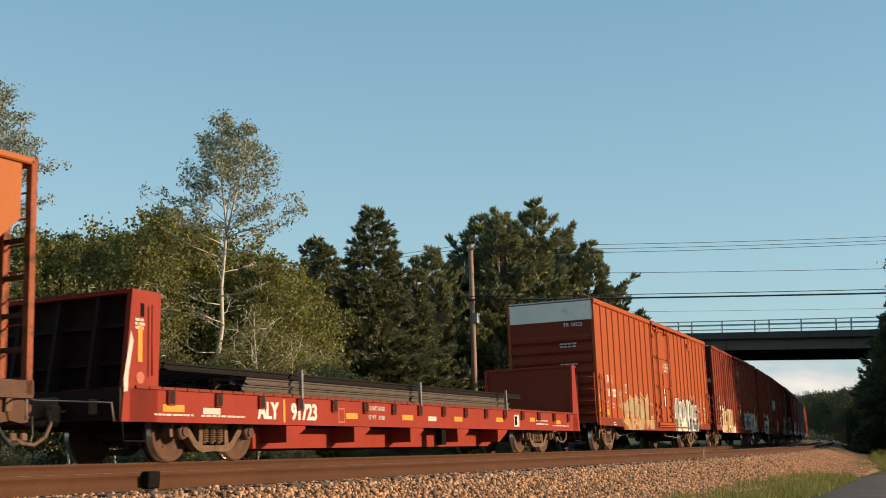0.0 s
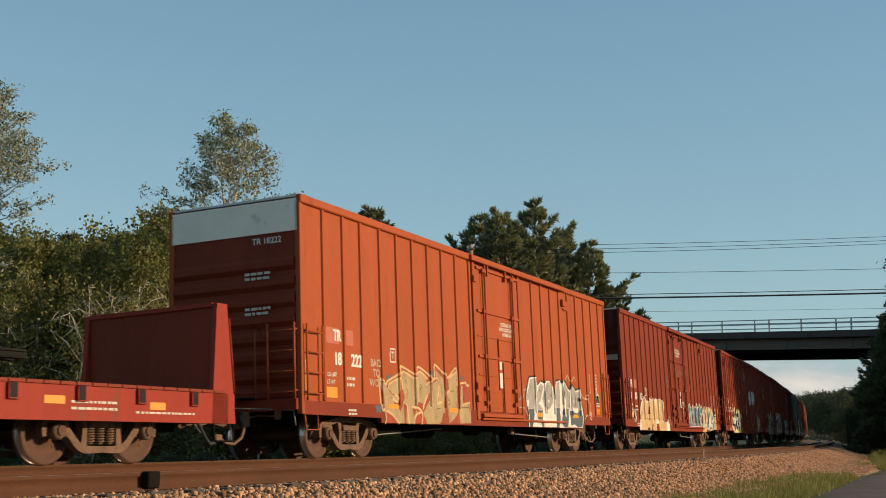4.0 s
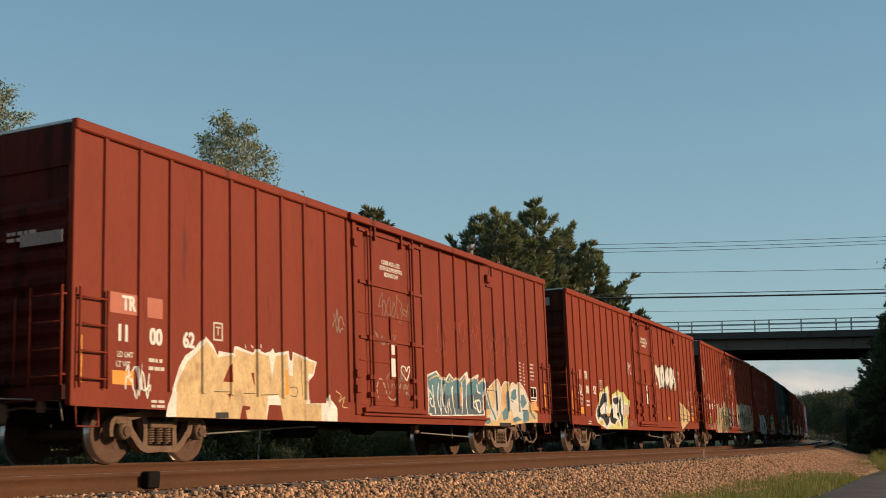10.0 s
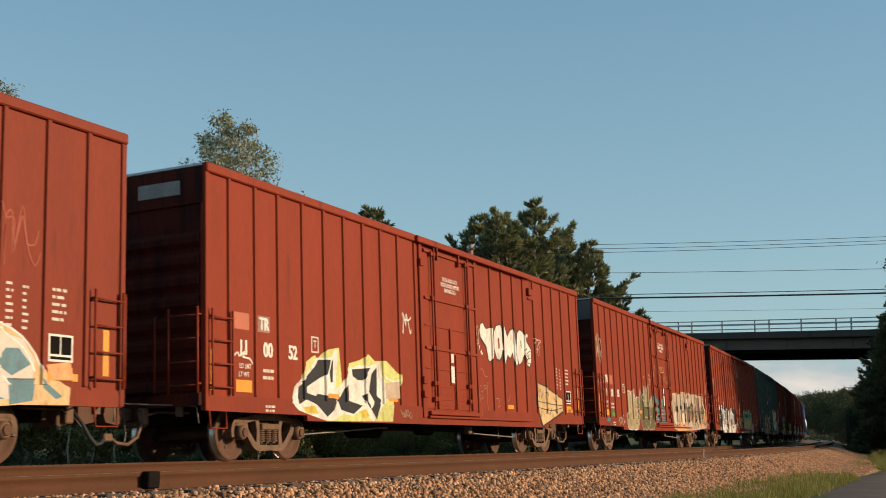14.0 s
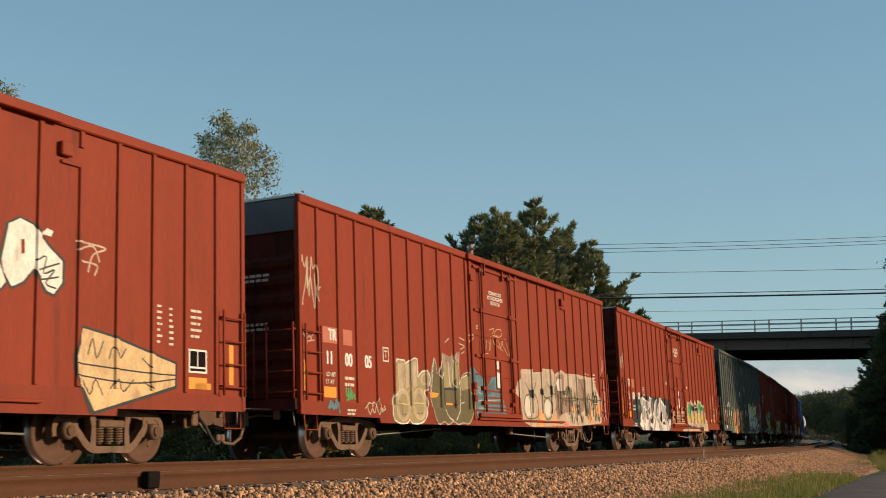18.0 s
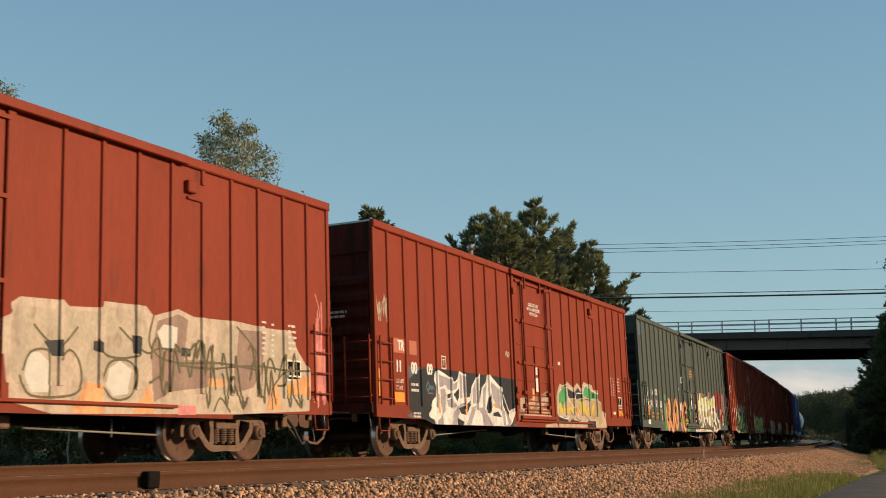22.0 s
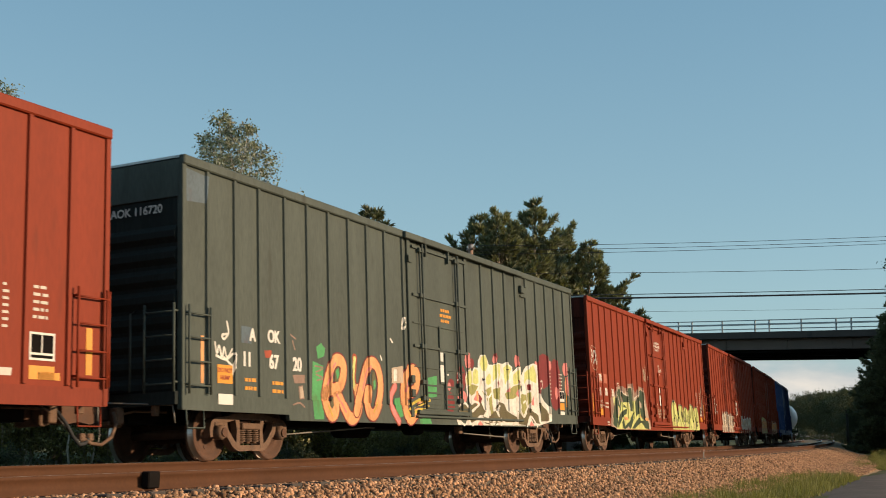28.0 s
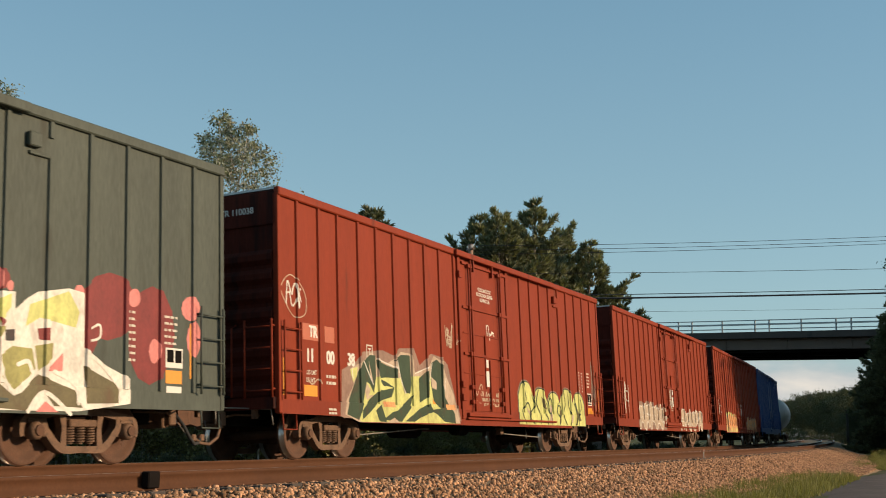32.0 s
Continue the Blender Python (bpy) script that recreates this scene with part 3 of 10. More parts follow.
def broadleaf(name, h, spread, first, n_limb, n_leaf, leaf, bark, leaves, label, seed, trunk=0.14, airy=0.5, lean=0.0, droop=0.0, up=0.9, tight=1.0):
    """Tapered crooked trunk, limbs with twigs, leaves in clumps round the twigs."""
    rng = np.random.default_rng(seed)
    t = empty(name)
    bm = bmesh.new()
    tp = [Vector((lean * k * h * 0.1 + 0.12 * math.sin(k * 5 + seed), 0.12 * math.cos(k * 4 + seed), k * h * 0.97)) for k in np.linspace(0, 1, 9)]
    tp[0].x = tp[0].y = 0
    tube(bm, tp, trunk, 8, 0.02)
    tips = []
    for i in range(n_limb):
        k = first + (0.97 - first) * ((i + rng.random()) / n_limb)
        j = min(7, int(k * 8))
        p0 = tp[j].lerp(tp[j + 1], k * 8 - j)
        az = i * 2.4 + rng.random()
        prof = math.sin(math.pi * min(1, (k - first) / (1 - first) * 0.8 + 0.22)) ** 0.7
        length = spread * prof * (0.6 + 0.6 * rng.random())
        rise = length * (up * (0.35 + 0.6 * rng.random()) - droop)
        p1 = p0 + Vector((math.cos(az) * length, math.sin(az) * length, rise))
        mid = p0.lerp(p1, 0.5) + Vector((0, 0, 0.12 * length))
        tube(bm, [p0, mid, p1], max(0.012, trunk * 0.38 * (1 - k * 0.7)), 5, 0.008)
        tips.append((p0.lerp(mid, 0.7), 0.3 * length))
        for q in range(3):
            s = mid.lerp(p1, rng.random())
            e = s + Vector(rng.normal(size=3)) * length * 0.28
            tube(bm, [s, e], 0.014, 4, 0.005)
            tips.append((e, 0.26 * length))
        tips.append((p1, 0.28 * length))
        tips.append((mid, 0.3 * length))
    part("trunk", bm, bark, t)
    wts = np.array([max(0.25, r) ** 1.3 for _, r in tips])
    pick = rng.choice(len(tips), n_leaf, p=wts / wts.sum())
    cc = np.array([tips[i][0][:] for i in range(len(tips))])[pick]
    rr = np.array([max(0.3, tips[i][1]) for i in range(len(tips))])[pick]
    # clumps inside each tuft
    sub = rng.normal(size=(len(tips) * 6, 3))
    cl = sub[pick * 6 + rng.integers(0, 6, n_leaf)]
    c = cc + tight * (cl * rr[:, None] * 0.62 + rng.normal(size=(n_leaf, 3)) * rr[:, None] * (0.20 + 0.18 * airy))
    c[:, 2] = np.maximum(c[:, 2], 0.15)
    v, f = rand_quads(c, leaf, rng)
    loose("crown", v, f, leaves, t)
    return tagged(t, label, "tree")


def conifer(name, h, spread, first, n_whorl, tuft, leaves, label, seed, pine=False, trunk=0.17, per=5, needles=26):
    """Straight trunk, uneven whorls of boughs, each twig ending in an upswept brush of needles."""
    rng = np.random.default_rng(seed)
    t = empty(name)
    bm = bmesh.new()
    tube(bm, [(0, 0, -0.3), (0.05, 0.03, h * 0.5), (0, 0, h)], trunk, 8, 0.015)
    base, axis = [], []

    def tufted(p, d, lift):
        a = Vector(d).normalized() + Vector((0, 0, lift)) + Vector(rng.normal(size=3)) * 0.18
        base.append(p[:])
        axis.append(a.normalized()[:])
    for i in range(n_whorl):
        k = first + (0.985 - first) * (i / (n_whorl - 1)) ** 0.9
        z = k * h
        wide = (1 - k) ** 0.8 * 1.12 if not pine else min(1.0, 1.75 * (1 - k) ** 0.85) * (0.82 + 0.22 * math.sin(i * 1.9 + seed))
        for b in range(per):
            az = b * 2 * math.pi / per + i * 1.1 + rng.random() * 0.8
            ln = spread * wide * (0.45 + 0.75 * rng.random()) + 0.14
            rise = (-0.05 + 0.55 * k if not pine else 0.10 + 0.75 * k * (0.4 + rng.random())) * ln
            p0 = Vector((0, 0, z + 0.12 * rng.normal()))
            p1 = p0 + Vector((math.cos(az) * ln, math.sin(az) * ln, rise))
            mid = p0.lerp(p1, 0.55) + Vector((0, 0, -0.08 * ln))
            tube(bm, [p0, mid, p1], 0.035 * (1 - k) + 0.012, 4, 0.006)
            way = p1 - mid
            tufted(p1, way, 0.55)
            n = max(2, int(ln * (4.2 if pine else 5.0)))
            for q in range(n):
                f = 0.28 + 0.72 * (q + rng.random()) / n
                s = p0.lerp(mid, f / 0.55) if f < 0.55 else mid.lerp(p1, (f - 0.55) / 0.45)
                for side in (-1, 1):
                    a2 = az + side * (0.45 + 0.5 * rng.random())
                    l2 = (0.16 + 0.34 * ln * (1.15 - f)) * (0.5 + 0.7 * rng.random())
                    e = s + Vector((math.cos(a2) * l2, math.sin(a2) * l2, l2 * (0.15 + 0.55 * rng.random() if pine else 0.25 * rng.normal())))
                    tufted(e, e - s, 0.55 if pine else 0.30)
                    if l2 > 0.35:
                        tufted(s.lerp(e, 0.55), e - s, 0.6 if pine else 0.2)
    part("trunk", bm, BARK, t)
    base, axis = np.repeat(np.array(base), needles, 0), np.repeat(np.array(axis), needles, 0)
    m = len(base)
    d = axis + 0.30 * rng.normal(size=(m, 3))
    d /= np.linalg.norm(d, axis=1, keepdims=True)
    ln = tuft * (0.6 + 0.6 * rng.random((m, 1)))
    w = np.cross(d, rng.normal(size=(m, 3)))
    w /= np.linalg.norm(w, axis=1, keepdims=True) + 1e-9
    o = base - axis * tuft * 0.5 * rng.random((m, 1))
    v = np.stack([o, o + d * ln * 0.5 + w * ln * 0.085, o + d * ln, o + d * ln * 0.5 - w * ln * 0.085], 1).reshape(-1, 3)
    loose("crown", v, np.arange(4 * m).reshape(m, 4), leaves, t)
    return tagged(t, label, "tree")


def slender_birch(name, label, seed, leaves, leaf=0.048, dense=25):
    """A forked white stem, bare crooked limbs low down, and leaves in loose clumps on the twigs of an open crown."""
    rng = np.random.default_rng(seed)
    t = empty(name)
    bm = bmesh.new()
    stem = [Vector(q) for q in ((-0.22, 0, 0), (-0.22, 0.02, 2.2), (-0.16, 0.05, 3.6), (-0.02, 0.04, 4.8), (-0.10, 0.0, 6.2), (-0.03, -0.03, 7.4), (-0.03, 0.0, 8.3), (-0.26, 0.05, 9.8), (-0.46, 0.1, 12.0))]
    fork = [Vector(q) for q in ((-0.02, 0.0, 7.9), (0.20, -0.15, 8.9), (0.44, -0.2, 10.2), (0.64, -0.25, 11.75))]
    tube(bm, stem, 0.115, 8, 0.012)
    tube(bm, fork, 0.05, 6, 0.010)
    clumps = []

    def along(line, z):
        for a, b in zip(line, line[1:]):
            if a.z <= z <= b.z:
                return a.lerp(b, (z - a.z) / (b.z - a.z))
        return line[-1].copy()

    def limb(p0, az, ln, rise, r, twigs, full):
        p1 = p0 + Vector((math.cos(az) * ln, math.sin(az) * ln, rise))
        mid = p0.lerp(p1, 0.5) + Vector((0.06 * rng.normal(), 0.06 * rng.normal(), 0.10 * ln * rng.normal() * 0.6))
        tube(bm, [p0, mid, p1], r, 5, 0.006)
        for q in range(twigs):
            f = 0.3 + 0.7 * (q + rng.random()) / twigs
            s = p0.lerp(mid, f * 2) if f < 0.5 else mid.lerp(p1, f * 2 - 1)
            l2 = (0.22 + 0.22 * ln) * (0.5 + 0.8 * rng.random())
            a2 = az + rng.choice([-1, 1]) * (0.4 + 0.7 * rng.random())
            e = s + Vector((math.cos(a2) * l2, math.sin(a2) * l2, l2 * (0.5 * rng.random() + 0.15)))
            tube(bm, [s, e], 0.008, 4, 0.004)
            for g in (0.55, 1.0):
                if rng.random() < full:
                    clumps.append((s.lerp(e, g)[:], full))
        if rng.random() < full + 0.2:
            clumps.append((p1[:], full))
    for line, z0, z1, n, reach in ((stem, 8.1, 11.95, 22, 1.75), (fork, 8.5, 11.6, 18, 1.65)):
        for i in range(n):
            k = (i + rng.random()) / n
            z = z0 + (z1 - z0) * k
            ln = reach * (1 - 0.86 * k) * (0.45 + 0.7 * rng.random())
            limb(along(line, z), i * 2.4 + rng.random(), ln, ln * (0.75 + 0.5 * rng.random()), 0.02 * (1 - 0.5 * k), 3 + int(3 * ln), 0.85)
    for z, az, ln, rise in ((7.9, 0.15, 2.5, 1.1), (8.1, -0.5, 2.2, 0.9), (7.7, 0.7, 2.3, 0.9), (8.2, 3.0, 2.4, 0.75), (8.3, 3.25, 2.1, 1.0), (8.0, 2.3, 1.8, 1.0), (7.6, 3.6, 1.8, 0.8), (7.8, -1.2, 1.8, 0.9)):
        limb(along(stem, z), az, ln, rise, 0.026, 8, 0.72)
    for i in range(16):      # lower limbs, nearly bare
        z = 2.6 + 4.9 * (i + rng.random()) / 16
        ln = 1.1 + 1.1 * rng.random()
        limb(along(stem, z), i * 2.5 + 0.4 * rng.normal(), ln, ln * (0.05 + 0.5 * rng.random()), 0.024, 5, 0.25)
    part("trunk", bm, BIRCHBARK, t)
    c = np.concatenate([np.array(p) + rng.normal(size=(int(dense * (0.5 + rng.random()) * (0.4 + 0.6 * f)), 3)) * np.array([0.11, 0.11, 0.095]) for p, f in clumps])
    v, f = rand_quads(c, leaf, rng)
    loose("crown", v, f, leaves, t)
    return tagged(t, label, "tree")


def at(x, y, z=-0.9, rz=0, s=1.0, sz=None):
    return Matrix.Translation((x, y, z)) @ Matrix.Rotation(rz, 4, "Z") @ Matrix.Diagonal((s, s, sz or s, 1))


VIEW_R = Vector((math.sin(YAW), -math.cos(YAW), 0))
VIEW_F = Vector((math.cos(YAW), math.sin(YAW), 0))


def spot(px, depth):
    """Plan position at a bearing (units of the picture's width from its middle) and a depth along the view."""
    k = (px - 784) / 2103 * 0.988
    p = VIEW_F * depth * 0.988 + VIEW_R * (k * depth)
    return p.x, p.y


birch = slender_birch("birch_tree", "tall slender birch with white bark and airy silvery leaves", 11, BIRCHLEAF)
ACROSS = YAW - math.pi / 2
birch.matrix_basis = at(*spot(396, 40.5), rz=ACROSS)
b2 = copy_thing(birch, at(*spot(-40, 39), rz=ACROSS + 2.6, s=1.04))
tagged(b2, "tall birch with white bark at the wood's edge")
sapling = broadleaf("birch_sapling", 5.6, 1.25, 0.34, 20, 1500, 0.045, BIRCHBARK, LEAFY, "thin pale birch sapling with few leaves", 41, 0.035, 0.9, lean=0.5, up=1.3)
aspen = broadleaf("aspen_tree", 8.6, 1.9, 0.30, 30, 20000, 0.058, BIRCHBARK, LEAFY, "young aspen with a pale thin trunk and yellowish leaves", 21, 0.075, 0.7)
ash = broadleaf("leafy_tree", 8.4, 2.4, 0.12, 34, 34000, 0.066, BARK, LEAFY, "bushy broadleaf tree with yellowish green leaves", 22, 0.10, 0.6)
oak = broadleaf("leafy_tree", 9.0, 2.6, 0.15, 34, 34000, 0.070, BARK, LEAF, "dense broadleaf tree with dull green leaves", 23, 0.12, 0.5)
bush = broadleaf("willow_shrub", 3.6, 1.9, 0.02, 30, 16000, 0.05, BARK, SHRUB, "dense olive green shrub with fine leaves", 24, 0.03, 0.5)
scrub = broadleaf("scrub_bush", 3.4, 1.9, 0.02, 24, 6000, 0.07, BARK, SHADELEAF, "low green scrub with shade-darkened leaves beside the track", 27, 0.03, 0.5)
scrub.matrix_basis = at(30, -14.0, -0.95, s=0.5)
maple = broadleaf("maple_tree", 9.0, 2.6, 0.10, 34, 30000, 0.075, BARK, SHADELEAF, "dense tree with green leaves coloured dark for deep shade", 26, 0.12, 0.5)
tall = broadleaf("tall_oak_tree", 13.0, 3.2, 0.40, 40, 42000, 0.085, BARK, SHADELEAF, "tall high-crowned oak with green leaves coloured dark for shade", 28, 0.2, 0.4)
spruce = conifer("spruce_tree", 11.3, 3.2, 0.06, 30, 0.30, SPRUCE, "dark ragged spruce with upturned boughs", 31, per=6)
pine = conifer("pine_tree", 12.2, 3.1, 0.14, 24, 0.36, NEEDLE, "broad dark green pine with upswept needle tufts", 32, pine=True, trunk=0.2, per=5)

PLAN = [  # tree, bearing, depth, height factor, turn
    (aspen, 70, 40, 0.91, 0.3), (ash, 120, 47, 1.02, 1.0), (oak, 40, 46, 0.97, 0.2), (aspen, 165, 41, 1.0, 2.0), (oak, 205, 49, 1.10, 2.5),
    (aspen, 240, 40, 1.0, 4.0), (ash, 285, 46, 1.16, 3.0), (oak, 330, 50, 1.14, 1.2), (ash, 430, 49, 1.02, 4.6), (ash, 480, 45, 0.94, 0.7),
    (aspen, 470, 43, 0.85, 5.2), (ash, 525, 48, 0.92, 2.2), (oak, -60, 45, 1.05, 2.0), (ash, -30, 50, 1.1, 3.3), (oak, 380, 52, 1.05, 5.0),
    (oak, 110, 55, 1.1, 0.9), (ash, 235, 56, 1.18, 1.9), (oak, 20, 58, 1.2, 2.9)]
BUSHES = [(130, 40, 1.0), (210, 39, 0.9), (300, 40, 1.0), (350, 39, 0.8), (420, 41, 1.05), (470, 40, 0.95), (520, 41, 1.15), (560, 42, 0.95), (606, 44, 0.75),
          (655, 46, 0.6), (60, 40, 1.0), (0, 39, 1.0), (740, 50, 0.6), (790, 52, 0.65), (830, 55, 0.6), (900, 58, 0.8)]
SAPLINGS = [(18, 38.5, 1.0, 0.3), (60, 39, 0.9, 2.0), (142, 38, 1.05, 4.4), (176, 38.4, 1.0, 1.2), (222, 38, 1.08, 5.0), (262, 39, 0.95, 0.5), (468, 38.5, 0.95, 2.6), (520, 39.5, 0.8, 3.5)]
CONES = [(spruce, 657, 54, 1.0, 0.0), (spruce, 575, 58, 0.90, 1.0), (spruce, 555, 62, 0.98, 2.0), (pine, 765, 62, 0.87, 0.5), (spruce, 735, 58, 0.80, 3.0),
         (pine, 885, 64, 1.22, 1.4), (pine, 948, 66, 1.30, 2.9), (pine, 915, 70, 1.25, 0.8), (pine, 848, 66, 1.22, 4.0), (pine, 1045, 68, 1.13, 5.2), (pine, 1000, 70, 1.22, 0.3), (pine, 806, 68, 1.04, 0.9),
         (spruce, 690, 62, 0.9, 2.1), (pine, 1000, 62, 0.72, 3.8), (spruce, 270, 60, 1.0, 0.4), (spruce, 350, 62, 1.03, 1.5), (spruce, 115, 62, 0.98, 2.8), (spruce, 612, 60, 0.78, 3.0),
         (pine, 700, 72, 0.9, 3.6), (pine, 1080, 70, 0.92, 1.7), (spruce, 820, 74, 0.8, 1.7)]


def plant():
    used = set()
    for src, px, dp, k, rz in PLAN + CONES:
        m = at(*spot(px, dp), rz=rz, s=k)
        if src in used:
            copy_thing(src, m)
        else:
            src.matrix_basis = m
            used.add(src)
    for i, (px, dp, k) in enumerate(BUSHES):
        m = at(*spot(px, dp), rz=i * 1.3, s=k)
        if i:
            copy_thing(bush, m)
        else:
            bush.matrix_basis = m
    for i, (px, dp, k, rz) in enumerate(SAPLINGS):
        m = at(*spot(px, dp), rz=rz, s=k)
        if i:
            copy_thing(sapling, m)
        else:
            sapling.matrix_basis = m
    # the shaded wood on the camera's side towards the bridge
    for px, dp, k, rz in ((1618, 96, 1.12, 0.0), (1642, 92, 1.15, 1.1), (1592, 99, 0.86, 2.0), (1668, 94, 1.25, 4.0), (1576, 93, 0.96, 5.1), (1592, 92, 1.06, 0.6)):
        copy_thing(spruce, at(*spot(px, dp), rz=rz, s=k))
    wood = [(1650, 99, 1.0, 0.5), (1622, 98, 0.9, 3.9), (1695, 97, 1.4, 0.7), (1760, 98, 1.5, 1.0), (1700, 104, 1.5, 2.3), (1660, 100, 1.35, 5.0),
            # trees beside the track beyond the bridge, and the far wood at its end
            (1508, 150, 0.5, 1.4), (1524, 138, 0.52, 2.2), (1545, 128, 0.62, 3.1), (1570, 120, 0.72, 5.0), (1595, 140, 0.95, 4.3), (1545, 165, 0.75, 0.6),
            (1420, 430, 1.75, 0.4), (1440, 400, 1.65, 1.1), (1432, 470, 2.0, 2.2), (1458, 380, 1.75, 2.4), (1470, 340, 1.55, 3.4), (1484, 300, 1.35, 4.1), (1498, 250, 1.2, 0.9),
            (1476, 420, 1.9, 1.7), (1508, 220, 1.1, 2.9), (1518, 300, 1.6, 5.1), (1400, 520, 1.9, 3.3), (1380, 540, 1.9, 1.0), (1355, 560, 1.9, 2.0), (1330, 560, 1.9, 5.6),
            (1490, 170, 0.42, 0.3), (1512, 120, 0.42, 2.0), (1528, 108, 0.45, 4.0)]
    # mostly hidden maples added to shade the far wood
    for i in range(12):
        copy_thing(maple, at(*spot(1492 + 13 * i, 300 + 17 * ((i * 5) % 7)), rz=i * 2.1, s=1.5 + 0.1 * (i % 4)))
    # tall high-crowned wood out of view beside the track, placed to shade the train
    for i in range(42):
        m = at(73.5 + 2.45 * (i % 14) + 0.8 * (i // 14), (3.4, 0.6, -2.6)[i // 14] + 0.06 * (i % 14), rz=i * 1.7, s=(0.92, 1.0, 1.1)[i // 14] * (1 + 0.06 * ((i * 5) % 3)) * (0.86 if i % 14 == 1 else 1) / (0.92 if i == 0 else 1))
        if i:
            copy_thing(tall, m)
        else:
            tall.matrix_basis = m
    # further oaks out of view, added to shade the train past the bridge
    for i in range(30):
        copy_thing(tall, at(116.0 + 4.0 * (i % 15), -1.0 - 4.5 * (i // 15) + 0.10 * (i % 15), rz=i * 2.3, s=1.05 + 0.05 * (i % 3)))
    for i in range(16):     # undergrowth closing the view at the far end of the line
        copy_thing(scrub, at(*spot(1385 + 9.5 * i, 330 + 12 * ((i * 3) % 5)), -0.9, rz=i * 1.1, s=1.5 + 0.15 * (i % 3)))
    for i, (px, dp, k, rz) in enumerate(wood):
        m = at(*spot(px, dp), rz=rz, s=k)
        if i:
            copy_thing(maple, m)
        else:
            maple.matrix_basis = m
    # scrub on the tracks' far side, added to darken the view under cars
    for i in range(46):
        q = arc(-4 + 2.6 * i, -6.0 - 1.6 * ((i * 7) % 5) / 4)
        copy_thing(scrub, at(q.x, q.y, -0.95, rz=i * 0.9, s=0.42 + 0.10 * ((i * 3) % 4) / 3))
    # unseen hedge on the service road's far side, added to shade the road
    for i in range(9):
        copy_thing(bush, at(25 + 4.2 * i, -2.8 + 0.25 * (i % 3) + (0.03 * i * i), rz=i, s=0.5))
    copy_thing(aspen, at(*spot(1163, 140), rz=1, s=1.38))


plant()


def grass(count, places, seed):
    """Blades in uneven tufts over strips (from, to, near and far edge from the track, height)."""
    rng = np.random.default_rng(seed)
    c, hh = [], []
    for s0, s1, l0, l1, tall, share_ in places:
        n = int(count * share_)
        k = max(8, n // 45)
        mid = np.column_stack([s0 + (s1 - s0) * rng.random(k), l0 + (l1 - l0) * rng.random(k) ** 0.8])
        size = 0.4 + 0.9 * rng.random(k)
        pick = rng.integers(0, k, n)
        p = mid[pick] + rng.normal(size=(n, 2)) * np.array([0.16, 0.10])
        c.append(np.array([arc(s, la)[:2] for s, la in p]))
        hh.append(tall * size[pick] * (0.35 + 0.65 * rng.random(n)))
    c, h = np.concatenate(c), np.concatenate(hh)[:, None]
    n = len(c)
    z = np.array([max(ground_height(x, y), -0.66) for x, y in c])
    base = np.column_stack([c, z - 0.03])
    tip = base + np.column_stack([rng.normal(size=(n, 2)) * 0.30 * h, np.zeros(n)]) + h * np.array([0, 0, 1])
    w = rng.normal(size=(n, 3)) * np.array([1, 1, 0])
    w /= np.linalg.norm(w, axis=1, keepdims=True) + 1e-9
    v = np.stack([base - w * 0.009, base + w * 0.009, tip], 1).reshape(-1, 3)
    ob = loose("grass", v, np.arange(3 * n).reshape(n, 3), GRASS)
    tagged(ob, "uneven tufts of green and yellow grass along the ballast", "grass", kind="stuff")


grass(56000, [(20, 37, 7.05, 8.9, 0.30, 0.34), (27, 40, 6.9, 7.7, 0.26, 0.14), (50, 74, 7.2, 9.6, 0.28, 0.16), (66, 100, 7.6, 13.0, 0.40, 0.26), (14, 22, 7.4, 9.5, 0.22, 0.10)], 3)

# wires from the pole across to poles beyond the view
top = Vector((P1.x - 0.5, P1.y + 0.05, 0))
far = Vector((*spot(2300, 58), 0))
for z0, z1, o, r, sag in ((9.97, 11.90, 0.6, 0.012, 0.35), (9.63, 11.64, 0.0, 0.012, 0.35), (9.31, 11.33, -0.6, 0.012, 0.3), (8.44, 9.73, 0.0, 0.012, 0.2),
                          (7.12, 8.53, 0.05, 0.045, 0.15), (7.28, 8.73, -0.05, 0.020, 0.15), (6.44, 7.59, 0.0, 0.007, 0.1)):
    wire("cable" if r > 0.04 else "wire", (top.x + o, top.y + o * 0.7, z0), (far.x + o, far.y + o * 0.7, z1), sag, r,
         "thick black overhead cable strung between poles" if r > 0.04 else "thin dark overhead wire strung between poles")
back = Vector((*spot(-500, 110), 0))
for o in (0.6, -0.6):
    wire("wire", (top.x + o, top.y + o * 0.7, 9.85), (back.x, back.y, 11.0), 1.2, 0.012)
wire("guy_wire", (top.x, top.y, 9.2), (*spot(700, 58), -0.8), 0.0, 0.012, "thin guy wire from the pole to the ground")
utility_pole(far.x, far.y, -1, 12.3, (0, 0))
px2, py2 = spot(1498, 112)
pl = empty("signal_post", Matrix.Translation((px2, py2, 0)))
part("post", tube(bmesh.new(), [(0, 0, -1), (0, 0, 3.0)], 0.13, 8, 0.11), GREYPOST, pl)
part("cap", boxed(-0.2, 0.2, -0.2, 0.2, 3.0, 3.14, bevel=0.04), GREYPOST, pl)
tagged(pl, "grey weathered post standing before the dark trees", "post")


# ---- the train ----
WHEEL_R = 0.457
LB = 18.9                # length of most of the boxcars
HALF = 1.43              # half width of a boxcar over its side sheets
WHEELS = []              # parts that spin
WHEEL_MESH = {}
CARS = []                # (thing, way along the train of its middle, distance between its trucks)


